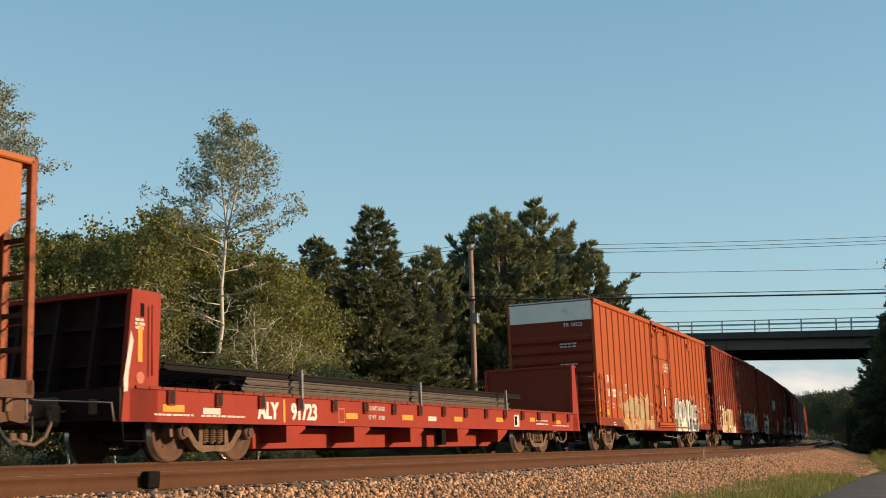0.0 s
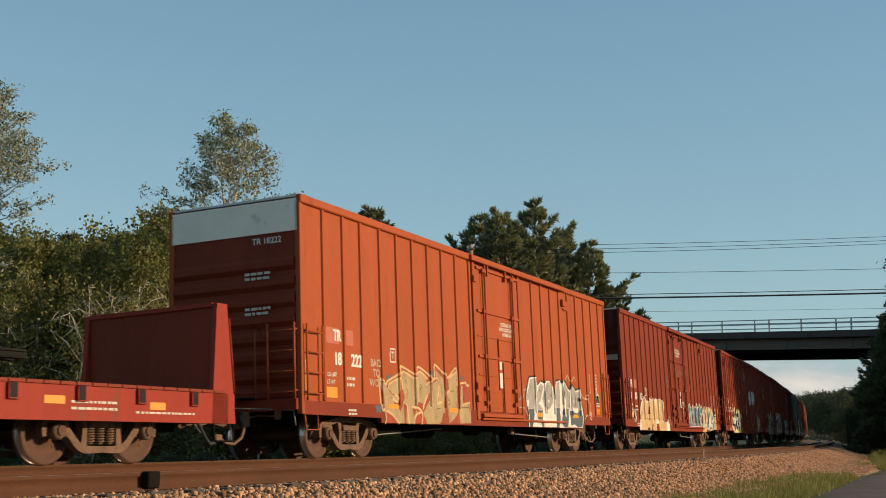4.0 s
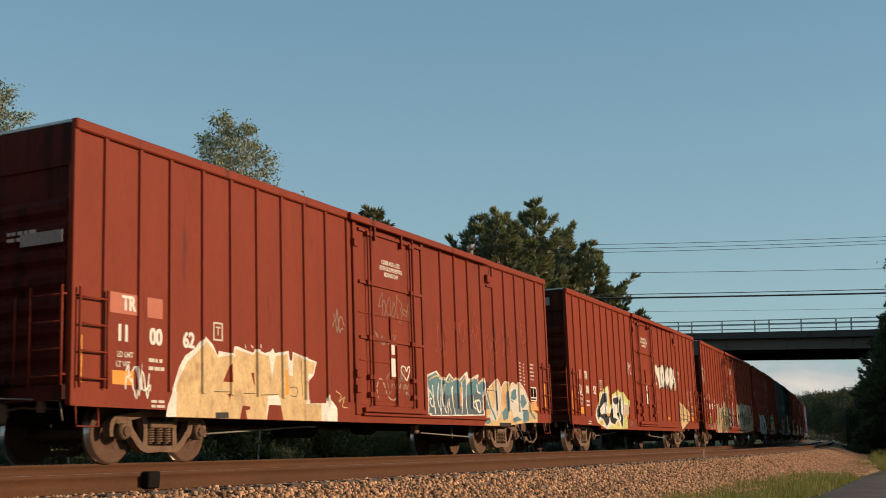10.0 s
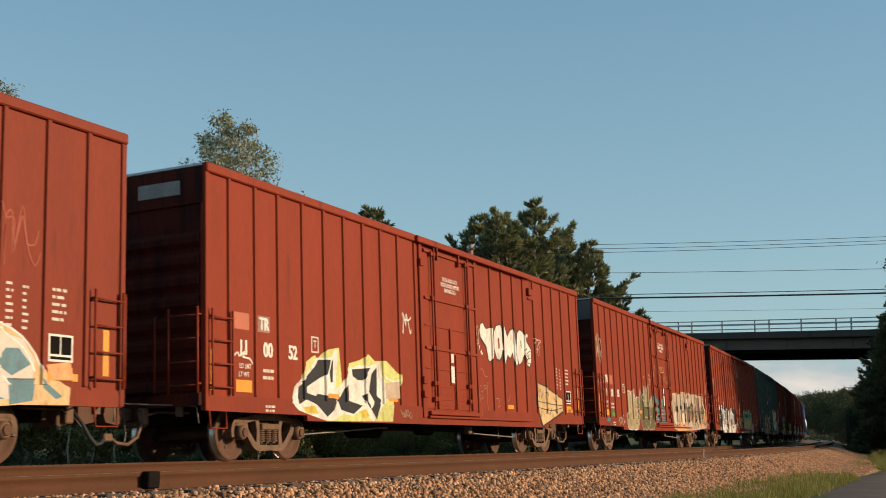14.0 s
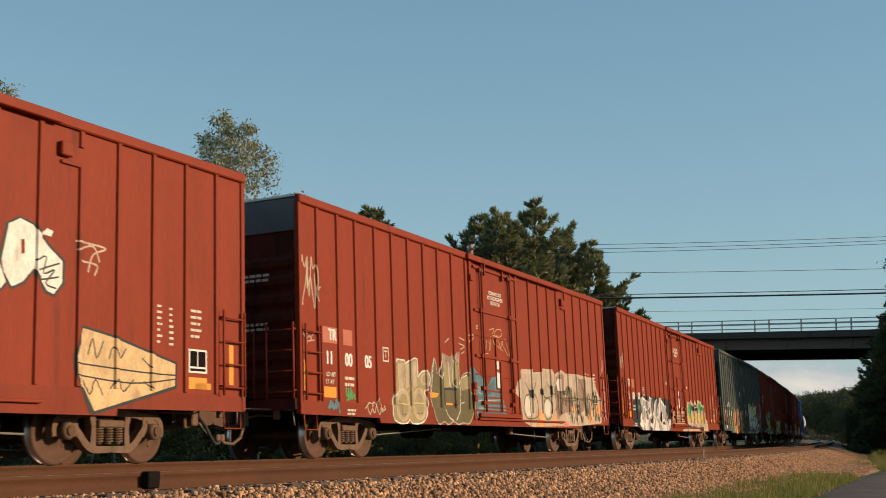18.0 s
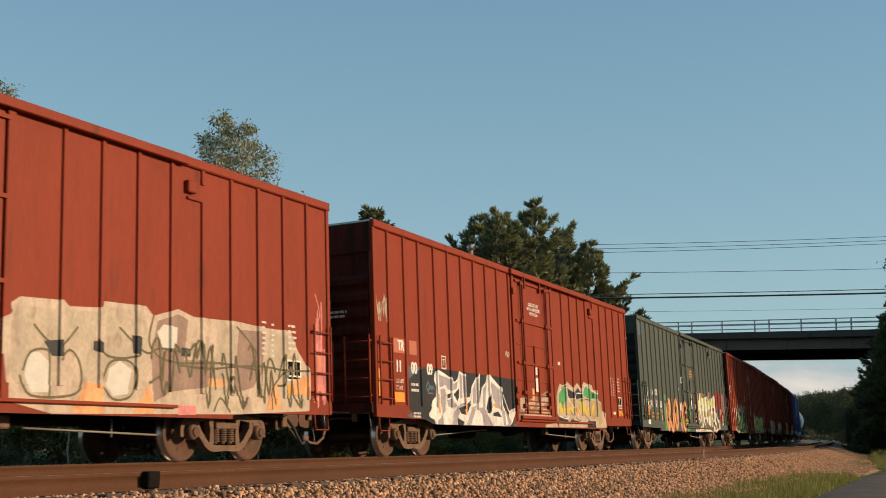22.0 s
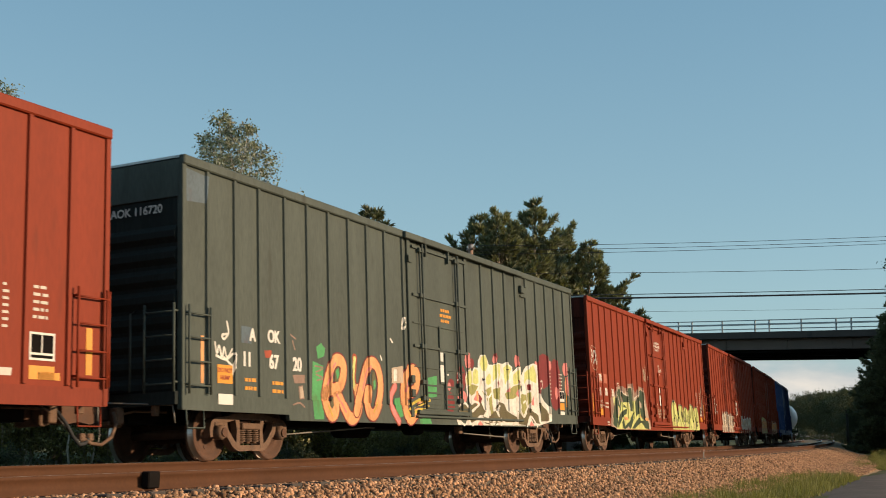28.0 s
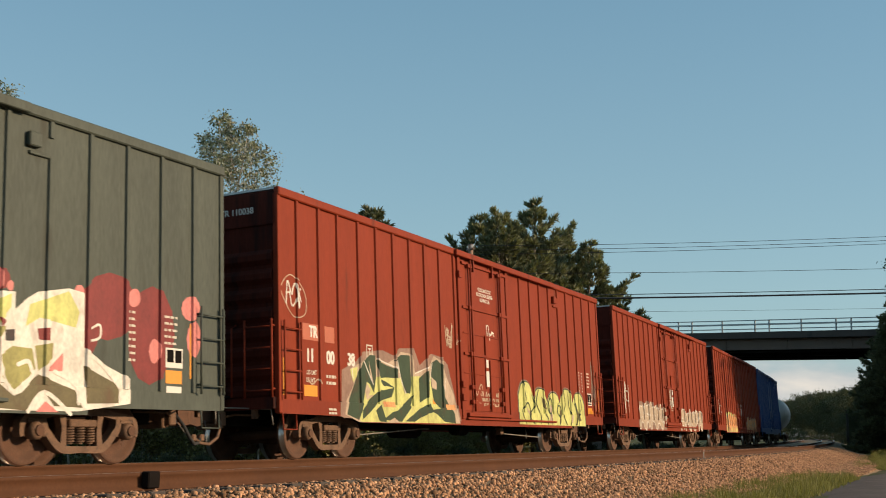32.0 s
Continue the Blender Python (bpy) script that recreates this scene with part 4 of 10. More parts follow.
def build_truck(car, x):
    """Three-piece freight truck: cast side frames, springs, bolster and two wheelsets. x: its middle on the car."""
    tr = empty("truck")
    tr.parent = car
    tr.matrix_basis = Matrix.Translation((x, 0, 0))
    wb = 0.90
    for sgn in (-1, 1):
        y0, y1 = sorted((sgn * 0.93, sgn * 1.06))
        bm = bmesh.new()
        # one casting: arched top, pedestals over the bearings, curved diagonals, columns and spring seat
        for k in (-1, 1):
            rail_arm(bm, [(0, 0.725), (k * 0.42, 0.72), (k * 0.68, 0.675), (k * 0.95, 0.655), (k * 1.08, 0.60), (k * 1.12, 0.48), (k * 1.11, 0.38)], (0.10, 0.11, 0.10, 0.09, 0.09, 0.08, 0.07), y0, y1)
            rail_arm(bm, [(0, 0.20), (k * 0.34, 0.20), (k * 0.50, 0.27), (k * 0.63, 0.40), (k * 0.72, 0.50), (k * 0.74, 0.66)], (0.09, 0.11, 0.11, 0.11, 0.12, 0.10), y0 - 0.006, y1 + 0.006)
            rail_arm(bm, [(k * 0.38, 0.70), (k * 0.345, 0.50), (k * 0.36, 0.24)], (0.13, 0.085, 0.12), y0 + 0.006, y1 - 0.006)
            rail_arm(bm, [(k * 0.715, 0.52), (k * 0.70, 0.38)], (0.09, 0.06), y0 + 0.004, y1 - 0.004)
        part("side_frame", bm, CAST, tr)
        for sx in (-0.2, 0.0, 0.2):
            coil = [(sx + 0.066 * math.cos(0.9 * q), sgn * 1.0 + 0.066 * math.sin(0.9 * q), 0.285 + 0.0052 * q) for q in range(43)]
            bm = tube(bmesh.new(), coil, 0.014, 5)
            part("spring", bm, CAST, tr)
        part("bolster_end", boxed(-0.27, 0.27, sgn * 1.0 - 0.09, sgn * 1.0 + 0.09, 0.51, 0.615, bevel=0.015), CAST, tr)
        for k in (-wb, wb):
            yb = sgn * 1.06
            cap = lathe(bmesh.new(), [(0.10, -0.11), (0.125, -0.05), (0.125, 0.05), (0.09, 0.09)] if sgn > 0 else [(0.09, -0.09), (0.125, -0.05), (0.125, 0.05), (0.10, 0.11)], seg=14, at=(k, yb, WHEEL_R))
            part("bearing", cap, CAST, tr)
            part("bearing_adapter", boxed(k - 0.14, k + 0.14, *sorted((sgn * 0.95, sgn * 1.08)), 0.565, 0.625, bevel=0.012), CAST, tr)
            part("cap_plate", lathe(bmesh.new(), [(0.075, -0.012), (0.075, 0.012)], seg=12, at=(k, sgn * 1.165, WHEEL_R)), RUST, tr)
    part("bolster", boxed(-0.2, 0.2, -0.92, 0.92, 0.42, 0.66), RUST, tr)
    part("brake_beam", boxed(-0.55, -0.48, -0.75, 0.75, 0.32, 0.40), RUST, tr)
    part("brake_beam", boxed(0.48, 0.55, -0.75, 0.75, 0.32, 0.40), RUST, tr)
    for k in (-wb, wb):
        part("axle", tube(bmesh.new(), [(k, -0.9, WHEEL_R), (k, 0.9, WHEEL_R)], 0.08, 10), RUST, tr)
        for sgn in (-1, 1):
            key = "wheel%d" % sgn
            if key not in WHEEL_MESH:
                bm = bmesh.new()
                pr = [(0.09, 0.09), (0.15, 0.08), (0.18, 0.045), (0.36, 0.02), (0.385, 0.07), (0.450, 0.068), (0.457, 0.06), (0.462, -0.045), (0.487, -0.055), (0.487, -0.075), (0.39, -0.075), (0.36, -0.02), (0.18, 0.0), (0.15, -0.08), (0.09, -0.09)]
                lathe(bm, [(r, y * sgn) for r, y in pr], seg=36)
                for j in range(3):        # cast marks on the plate
                    a = j * 2.1
                    box(bm, 0.25 * math.cos(a) - 0.03, 0.25 * math.cos(a) + 0.03, sgn * 0.035 - 0.008, sgn * 0.035 + 0.008, 0.25 * math.sin(a) - 0.02, 0.25 * math.sin(a) + 0.02)
                for f in bm.faces:
                    c = f.calc_center_median()
                    if math.hypot(c.x, c.z) > 0.42 and len(f.verts) == 4 and -0.05 < c.y * sgn < 0.064:
                        f.material_index = 1
                w = part("wheel", bm, RUST, tr, "rusty steel wheel with a bright tread")
                w.data.materials.append(TREAD)
                WHEEL_MESH[key] = w
            else:
                w = share("wheel", WHEEL_MESH[key], tr)
                tagged(w, "rusty steel wheel with a bright tread")
            w.matrix_basis = Matrix.Translation((k, sgn * 0.80, WHEEL_R))
            WHEELS.append((w, k, sgn * 0.80))
    return tr


def rail_arm(bm, pts, widths, y0, y1, n=4):
    """A bent bar of changing width between two planes, rounded by a spline."""
    p = [Vector(q) for q in pts]
    p, w = [p[0]] + p + [p[-1]], [widths[0]] + list(widths) + [widths[-1]]
    line, wide = [], []
    for i in range(1, len(p) - 2):
        for k in range(n):
            t = k / n
            line.append(0.5 * (2 * p[i] + (p[i + 1] - p[i - 1]) * t + (2 * p[i - 1] - 5 * p[i] + 4 * p[i + 1] - p[i + 2]) * t * t + (3 * p[i] - p[i - 1] - 3 * p[i + 1] + p[i + 2]) * t ** 3))
            wide.append(w[i] + (w[i + 1] - w[i]) * t)
    line.append(p[-1])
    wide.append(w[-1])
    up, low = [], []
    for i, q in enumerate(line):
        d = (line[min(i + 1, len(line) - 1)] - line[max(0, i - 1)]).normalized()
        up.append((q.x - d.y * wide[i] / 2, q.y + d.x * wide[i] / 2))
        low.append((q.x + d.y * wide[i] / 2, q.y - d.x * wide[i] / 2))
    prism(bm, up + list(reversed(low)), y0, y1)


def build_coupler(car, x, way):
    """Drawbar, knuckle, air hose and cut lever at an end; way is -1 or 1."""
    c = part("coupler", boxed(*sorted((x - way * 0.4, x + way * 0.55)), -0.09, 0.09, 0.66, 0.88, bevel=0.02), RUST, car)
    bm = bmesh.new()
    prism(bm, [(x + way * 0.5, 0.62), (x + way * 0.62, 0.60), (x + way * 0.86, 0.64), (x + way * 0.90, 0.76), (x + way * 0.86, 0.90), (x + way * 0.62, 0.94), (x + way * 0.5, 0.92)], -0.16, 0.14)
    part("knuckle", bm, RUST, c)
    hs = [(x + way * 0.25, -0.30, 0.78), (x + way * 0.32, -0.42, 0.60), (x + way * 0.45, -0.44, 0.40), (x + way * 0.62, -0.40, 0.29), (x + way * 0.80, -0.34, 0.31), (x + way * 0.93, -0.30, 0.40)]
    part("air_hose", tube(bmesh.new(), hs, 0.03, 7), TYRE if way > 0 else CAST, c)
    lv = [(x + way * 0.02, -1.30, 0.58), (x + way * 0.05, -1.28, 0.85), (x + way * 0.12, -0.9, 0.88), (x + way * 0.5, -0.3, 0.92), (x + way * 0.62, -0.1, 0.98)]
    part("cut_lever", tube(bmesh.new(), lv, 0.014, 6), RODS, c)
    part("angle_cock", boxed(*sorted((x + way * 0.05, x + way * 0.22)), -0.36, -0.24, 0.60, 0.86, bevel=0.02), CAST, c)
    part("striker_plate", boxed(*sorted((x - way * 0.02, x + way * 0.10)), -0.26, 0.26, 0.56, 0.98, bevel=0.02), CAST, c)
    part("carrier_iron", boxed(*sorted((x + way * 0.10, x + way * 0.22)), -0.20, 0.20, 0.58, 0.65, bevel=0.015), CAST, c)
    part("glad_hand", boxed(*sorted((x + way * 0.88, x + way * 1.0)), -0.34, -0.24, 0.34, 0.46, bevel=0.02), CAST, c)
    part("hose_chain", tube(bmesh.new(), [(x + way * 0.42, -0.16, 0.70), (x + way * 0.55, -0.30, 0.45), (x + way * 0.66, -0.37, 0.33)], 0.009, 5), RODS, c)
    part("brake_pipe", tube(bmesh.new(), [(x - way * 0.9, -0.42, 0.80), (x - way * 0.1, -0.42, 0.80), (x + way * 0.14, -0.32, 0.74)], 0.022, 6), CAST, c)
    part("lever_bracket", boxed(*sorted((x - way * 0.02, x + way * 0.10)), -0.98, -0.90, 0.70, 0.92, bevel=0.01), CAST, c)
    return c


def build_ladder(car, x0, x1, z0, z1, y, material, rungs=4, along="x"):
    """Two stiles and round rungs standing off a wall; along x (side) or along y (end, at x = y)."""
    lad = empty("ladder")
    lad.parent = car
    def P(a, z):
        return (a, y, z) if along == "x" else (y, a, z)
    for a in (x0, x1):
        part("stile", tube(bmesh.new(), [P(a, z0), P(a, z1)], 0.022, 6), material, lad)
    for i in range(rungs):
        z = z0 + (z1 - z0) * (i + 0.35) / (rungs - 0.3)
        part("rung", tube(bmesh.new(), [P(x0, min(z, z1)), P(x1, min(z, z1))], 0.015, 6), material, lad)
    for a in (x0, x1):
        for z in (z0 + 0.15, z1 - 0.12):
            q = (a, y + 0.09, z) if along == "x" else (y + 0.09 * (1 if y < 0 else -1), a, z)
            part("bracket", tube(bmesh.new(), [P(a, z), q], 0.02, 5), material, lad)
    return lad


def rib_shape(bm, x, z0, z1, sgn, d=0.038, w=0.032):
    y = sgn * (HALF - 0.002)
    o = sgn * (HALF + d)
    pts = [(x - w - 0.018, y), (x - w, o), (x + w, o), (x + w + 0.018, y)]
    a = [bm.verts.new((px, py, z0)) for px, py in pts]
    b = [bm.verts.new((px, py, z1)) for px, py in pts]
    for i in range(3):
        bm.faces.new((a[i], a[i + 1], b[i + 1], b[i]))
    bm.faces.new(a)
    bm.faces.new(list(reversed(b)))
    bmesh.ops.recalc_face_normals(bm, faces=bm.faces)
    return bm



FRONT_POSTS = (0.66, 1.43, 2.15, 2.98, 3.75, 4.52, 5.30, 6.06, 6.84, 7.66)


def rib_places(L):
    """Side posts, measured from the leading end: ten before the door, nine behind it."""
    e = 0.18 if L == 19.0 else 0.0
    return [x + e for x in FRONT_POSTS if x < L / 2] + [L - 0.77 + e * 0.5 - 0.77 * i for i in range(9)]


def door_middle(L):
    return 9.34 if L == LB else L / 2


def build_boxcar(label, paint, L=LB, end_top=None, rib_n=None, ladder_mat=None, top_mat=None):
    """Outside-post boxcar with a plug door on each side. Local x runs from its leading end at -L/2, the rails are at z = 0."""
    car = empty("boxcar")
    h = L / 2
    lm = ladder_mat or paint
    # ends darker than the sides: shade of the sunless faces is in the paint
    end_paint = END_SHADE_GREEN if paint is GREEN else BROWN if paint is ORANGE else END_SHADE
    # sills of orange and red cars darkened in colour for shade and dirt
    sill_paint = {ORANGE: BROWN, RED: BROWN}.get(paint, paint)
    zt = 4.74
    for sgn in (-1, 1):
        y0, y1 = sorted((sgn * HALF, sgn * (HALF - 0.05)))
        part("side_panel", boxed(-h + 0.02, h - 0.02, y0, y1, 0.98, zt - 0.06), paint, car)
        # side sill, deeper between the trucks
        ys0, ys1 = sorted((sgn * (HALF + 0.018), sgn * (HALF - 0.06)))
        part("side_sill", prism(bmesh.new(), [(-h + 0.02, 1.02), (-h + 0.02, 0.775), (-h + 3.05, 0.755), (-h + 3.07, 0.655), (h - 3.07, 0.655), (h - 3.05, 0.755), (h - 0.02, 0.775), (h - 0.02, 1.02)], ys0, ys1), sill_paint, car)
        yt0, yt1 = sorted((sgn * (HALF + 0.062), sgn * (HALF - 0.06)))
        part("top_chord", box(bmesh.new(), -h, h, yt0, yt1, zt - 0.11, zt + 0.05, 0.02), paint, car)
        rib = None
        for x in rib_places(L):
            m = Matrix.Translation((x - h, 0, 0))
            low = 1.04
            if sgn < 0 and abs(x - (L - 0.77 - 0.77 * 4)) < 0.2:     # this post stops short below the door stop
                part("side_post", rib_shape(bmesh.new(), x - h, low, 4.14, sgn), paint, car)
                part("side_post", rib_shape(bmesh.new(), x - h, 4.40, zt - 0.10, sgn), paint, car)
                part("stop_bar", boxed(x - h - 0.40, x - h - 0.03, -HALF - 0.04, -HALF, 4.10, 4.15, bevel=0.008), paint, car)
                continue
            if rib is None:
                rib = part("side_post", rib_shape(bmesh.new(), 0, low, zt - 0.10, sgn), paint, car)
                rib.matrix_basis = m
            else:
                share("side_post", rib, car, m)
        for x in (-h + 0.05, h - 0.05):
            part("corner_post", boxed(x - 0.05, x + 0.05, *sorted((sgn * (HALF + 0.03), sgn * (HALF - 0.08))), 0.78, zt - 0.05, bevel=0.01), paint, car)
        build_door(car, L, sgn, paint)
    for way in (-1, 1):
        x = way * (h - 0.03)
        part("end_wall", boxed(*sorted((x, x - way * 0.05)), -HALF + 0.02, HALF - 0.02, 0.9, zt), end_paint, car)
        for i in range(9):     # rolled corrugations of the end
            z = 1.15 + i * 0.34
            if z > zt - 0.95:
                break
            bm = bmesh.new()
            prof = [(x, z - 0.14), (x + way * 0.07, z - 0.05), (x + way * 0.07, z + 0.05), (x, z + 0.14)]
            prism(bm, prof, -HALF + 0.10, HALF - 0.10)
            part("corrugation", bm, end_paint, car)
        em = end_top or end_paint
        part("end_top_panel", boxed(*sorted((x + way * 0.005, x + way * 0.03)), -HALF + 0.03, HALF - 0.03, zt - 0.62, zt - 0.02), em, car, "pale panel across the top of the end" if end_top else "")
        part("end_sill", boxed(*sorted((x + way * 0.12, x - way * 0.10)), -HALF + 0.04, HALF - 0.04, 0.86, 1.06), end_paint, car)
        build_coupler(car, way * (h - 0.05), way)
        # ladders: at the corner on the near side, and on the end
        build_ladder(car, *( (-h + 0.10, -h + 0.66) if way < 0 else (h - 0.66, h - 0.10)), 1.02, 2.40, -HALF - 0.085, lm)
        build_ladder(car, -HALF + 0.06, -HALF + 0.62, 1.05, 2.42, way * (h + 0.10), lm, along="y")
        part("end_grab_post", tube(bmesh.new(), [(way * (h + 0.12), -0.55, 1.08), (way * (h + 0.12), -0.55, 2.30), (way * (h - 0.02), -0.55, 2.36)], 0.018, 6), lm, car)
        part("crossover_platform", boxed(*sorted((way * h, way * (h + 0.22))), -0.5, 0.5, 1.08, 1.11), UNDER, car)
        # stirrup step below the corner
        xs = way * (h - 0.35)
        part("stirrup_step", tube(bmesh.new(), [(xs - 0.22, -HALF, 0.80), (xs - 0.22, -HALF - 0.02, 0.50), (xs + 0.22, -HALF - 0.02, 0.50), (xs + 0.22, -HALF, 0.80)], 0.016, 6), lm, car)
        build_truck(car, way * (h - (2.42 if way < 0 else 2.75)))
    n = int(L / 0.9)
    pitch = (L - 0.1) / n
    panel = None
    for i in range(n):
        m = Matrix.Translation((-h + 0.05 + i * pitch, 0, 0))
        if panel is None:
            panel = part("roof_panel", boxed(0.0, pitch - 0.02, -HALF, HALF, zt + 0.02, zt + 0.06), ROOFM, car, "galvanized roof panel")
            panel.matrix_basis = m
        else:
            tagged(share("roof_panel", panel, car, m), "galvanized roof panel")
    bm = bmesh.new()
    box(bm, -h + 0.3, h - 0.3, -0.18, 0.18, 0.62, 0.92)
    box(bm, -h + 0.1, h - 0.1, -HALF + 0.07, HALF - 0.07, 0.93, 0.975)
    for i in range(9):
        x = -h + 4.2 + i * (L - 8.4) / 8
        box(bm, x - 0.05, x + 0.05, -HALF + 0.07, HALF - 0.07, 0.72, 0.925)
    part("underframe", bm, UNDER, car, "dirty dark underframe")
    # brake gear: rods, reservoir, cylinder
    part("brake_rod", tube(bmesh.new(), [(-h + 3.4, -0.85, 0.42), (-h + 7.3, -0.7, 0.60), (-h + 7.6, -0.7, 0.60)], 0.018, 6), RODS, car, "pale brake rod")
    part("brake_rod", tube(bmesh.new(), [(h - 3.4, -0.75, 0.40), (h - 7.0, -0.85, 0.50)], 0.018, 6), RODS, car, "pale brake rod")
    part("brake_lever", tube(bmesh.new(), [(h - 5.2, -0.8, 0.66), (h - 5.2, -0.8, 0.38)], 0.02, 6), RODS, car)
    part("air_reservoir", lathe_x(0.19, -1.4, -0.2, 0.45, 0.62), UNDER, car)
    part("brake_cylinder", lathe_x(0.15, 0.5, 1.1, -0.3, 0.62), UNDER, car)
    part("drain_valve", boxed(1.9, 2.1, -1.0, -0.85, 0.48, 0.66, bevel=0.02), CAST, car)
    return tagged(car, label, "boxcar", "train cars")


def lathe_x(r, x0, x1, y, z):
    bm = bmesh.new()
    tube(bm, [(x0, y, z), (x0 + 0.03, y, z), (x1 - 0.03, y, z), (x1, y, z)], r, 12)
    return bm


def build_door(car, L, sgn, paint):
    """Plug door with tracks, lock rods, hinged cranks and operating gear."""
    h = L / 2
    def X(u):
        return u - h if sgn < 0 else h - u
    def B(u0, u1, z0, z1, d0, d1, bevel=0.0):
        x0, x1 = sorted((X(u0), X(u1)))
        y0, y1 = sorted((sgn * (HALF + d0), sgn * (HALF + d1)))
        return boxed(x0, x1, y0, y1, z0, z1, bevel=bevel)
    c = door_middle(L)
    u0, u1 = c - 1.40, c + 1.62       # opening between the door posts
    door = part("door", B(u0 + 0.04, u1 - 0.10, 1.0, 4.50, -0.02, 0.035), paint, car)
    for a, w in ((u0 - 0.02, 0.07), (u1 + 0.02, 0.07)):
        part("door_post", B(a - w, a + w, 0.80, 4.66, 0.0, 0.05, 0.01), paint, car)
    for z, d in ((4.50, 0.05), (3.44, 0.045), (2.33, 0.045)):
        part("door_bar", B(u0 + 0.10, u1 - 0.04, z - 0.03, z + 0.03, 0.03, 0.03 + d), paint, door)
    for z in (2.83, 1.88):
        part("panel_joint", B(u0 + 0.10, u1 - 0.30, z - 0.014, z + 0.014, 0.03, 0.055), paint, door)
    for z in (1.10, 1.22, 1.34, 1.5):
        part("door_corrugation", B(u0 + 0.55, u1 - 0.45, z - 0.02, z + 0.02, 0.03, 0.046), paint, door)
    for u in (u0 + 0.42, u0 + 0.55, u1 - 0.70, u1 - 0.58):
        bm = bmesh.new()
        thick = 0.028 if u in (u0 + 0.55, u1 - 0.58) else 0.014
        z0 = 0.98 if thick > 0.02 else 1.2
        tube(bm, [(X(u), sgn * (HALF + 0.10), z0), (X(u), sgn * (HALF + 0.10), 4.60 if thick > 0.02 else 4.40)], thick, 7)
        part("lock_rod", bm, paint, door)
        for z in (4.45, 3.44, 2.33, 1.55, 1.2):
            part("rod_guide", B(u - 0.05, u + 0.05, z - 0.05, z + 0.05, 0.04, 0.13, 0.01), paint, door)
    part("operating_plate", B(c - 0.02, c + 0.26, 1.55, 2.30, 0.035, 0.06), paint, door)
    part("operating_lever", B(c + 0.20, c + 0.25, 1.0, 2.25, 0.06, 0.10, 0.008), paint, door)
    part("gear_box", B(c - 0.02, c + 0.05, 2.3, 2.85, 0.035, 0.075), paint, door)
    part("placard", B(c - 0.01, c + 0.17, 1.60, 1.98, 0.062, 0.066), SIGNWHITE, door, "small white placard")
    part("placard", B(c + 0.01, c + 0.15, 2.06, 2.26, 0.062, 0.066), SIGNWHITE, door, "small white round placard")
    # bottom and top tracks along which the door slides
    part("bottom_track", B(u0 + 0.15, u1 + 3.4, 0.79, 0.84, 0.02, 0.09, 0.01), paint, car)
    part("door_threshold", B(u0 + 0.2, u1 - 0.1, 0.86, 0.95, 0.02, 0.10, 0.012), paint, car)
    part("top_track", B(u0 - 0.3, u1 + 3.6, 4.62, 4.76, 0.06, 0.14, 0.012), paint, car)
    for k in (0.7, 1.9):
        part("door_hanger", B(u0 + k, u0 + k + 0.05, 4.34, 4.62, 0.05, 0.12), paint, car)
    # stop block by the rear end of the track
    part("door_stop", B(L - 4.30, L - 4.08, 4.20, 4.40, 0.0, 0.09, 0.015), paint, car)
    for z in (4.2, 1.6, 1.3):
        part("hinge", B(u0 - 0.10, u0 + 0.06, z - 0.08, z + 0.08, 0.05, 0.09, 0.01), paint, car)
    return door


def couple(car, u, L, truck):
    """Enters a car in the train: u is its leading end along the train."""
    CARS.append((car, u + L / 2, L - 2 * truck))


def way_at(t):
    return 4.4455 * (t - 16.0)


def car_pose(mid, t, span):
    s = mid - way_at(t)
    p, q = arc(s - span / 2), arc(s + span / 2)
    d = q - p
    return Matrix.Translation((p + q) / 2) @ Matrix.Rotation(math.atan2(d.y, d.x), 4, "Z") @ Matrix.Rotation(-CANT, 4, "X")


c222 = build_boxcar("orange-red steel boxcar with outside posts, pale end panel and bubble graffiti", ORANGE, L=19.0, end_top=CREAMPANEL)
couple(c222, -35.6, 19.0, 2.58)
c62 = build_boxcar("brown-red steel boxcar with cream block graffiti and teal graffiti", BROWN)
couple(c62, -14.7, LB, 2.58)
c52 = build_boxcar("oxide red steel boxcar with dark outlined graffiti and white lettering graffiti", RED)
couple(c52, 6.05, LB, 2.58)
c05 = build_boxcar("oxide red steel boxcar with olive, blue and cream graffiti", RED, end_top=DARKGALV)
couple(c05, 26.6, LB, 2.58)
c09 = build_boxcar("oxide red steel boxcar with white and black graffiti", RED)
couple(c09, 47.2, LB, 2.58)
aok = build_boxcar("grey-green steel boxcar with orange and lime graffiti", GREEN, end_top=GREEN)
couple(aok, 67.7, LB, 2.58)
c38 = build_boxcar("oxide red steel boxcar with dark green graffiti", RED)
couple(c38, 88.15, LB, 2.58)
x1 = build_boxcar("red steel boxcar with pale smeared graffiti along the bottom", RED, L=17.2)
couple(x1, 108.9, 17.2, 2.5)
x2 = build_boxcar("oxide red steel boxcar with orange and white graffiti", RED)
couple(x2, 128.0, LB, 2.58)
x3 = build_boxcar("plain blue steel boxcar with outside posts", BLUE)
couple(x3, 148.6, LB, 2.58)


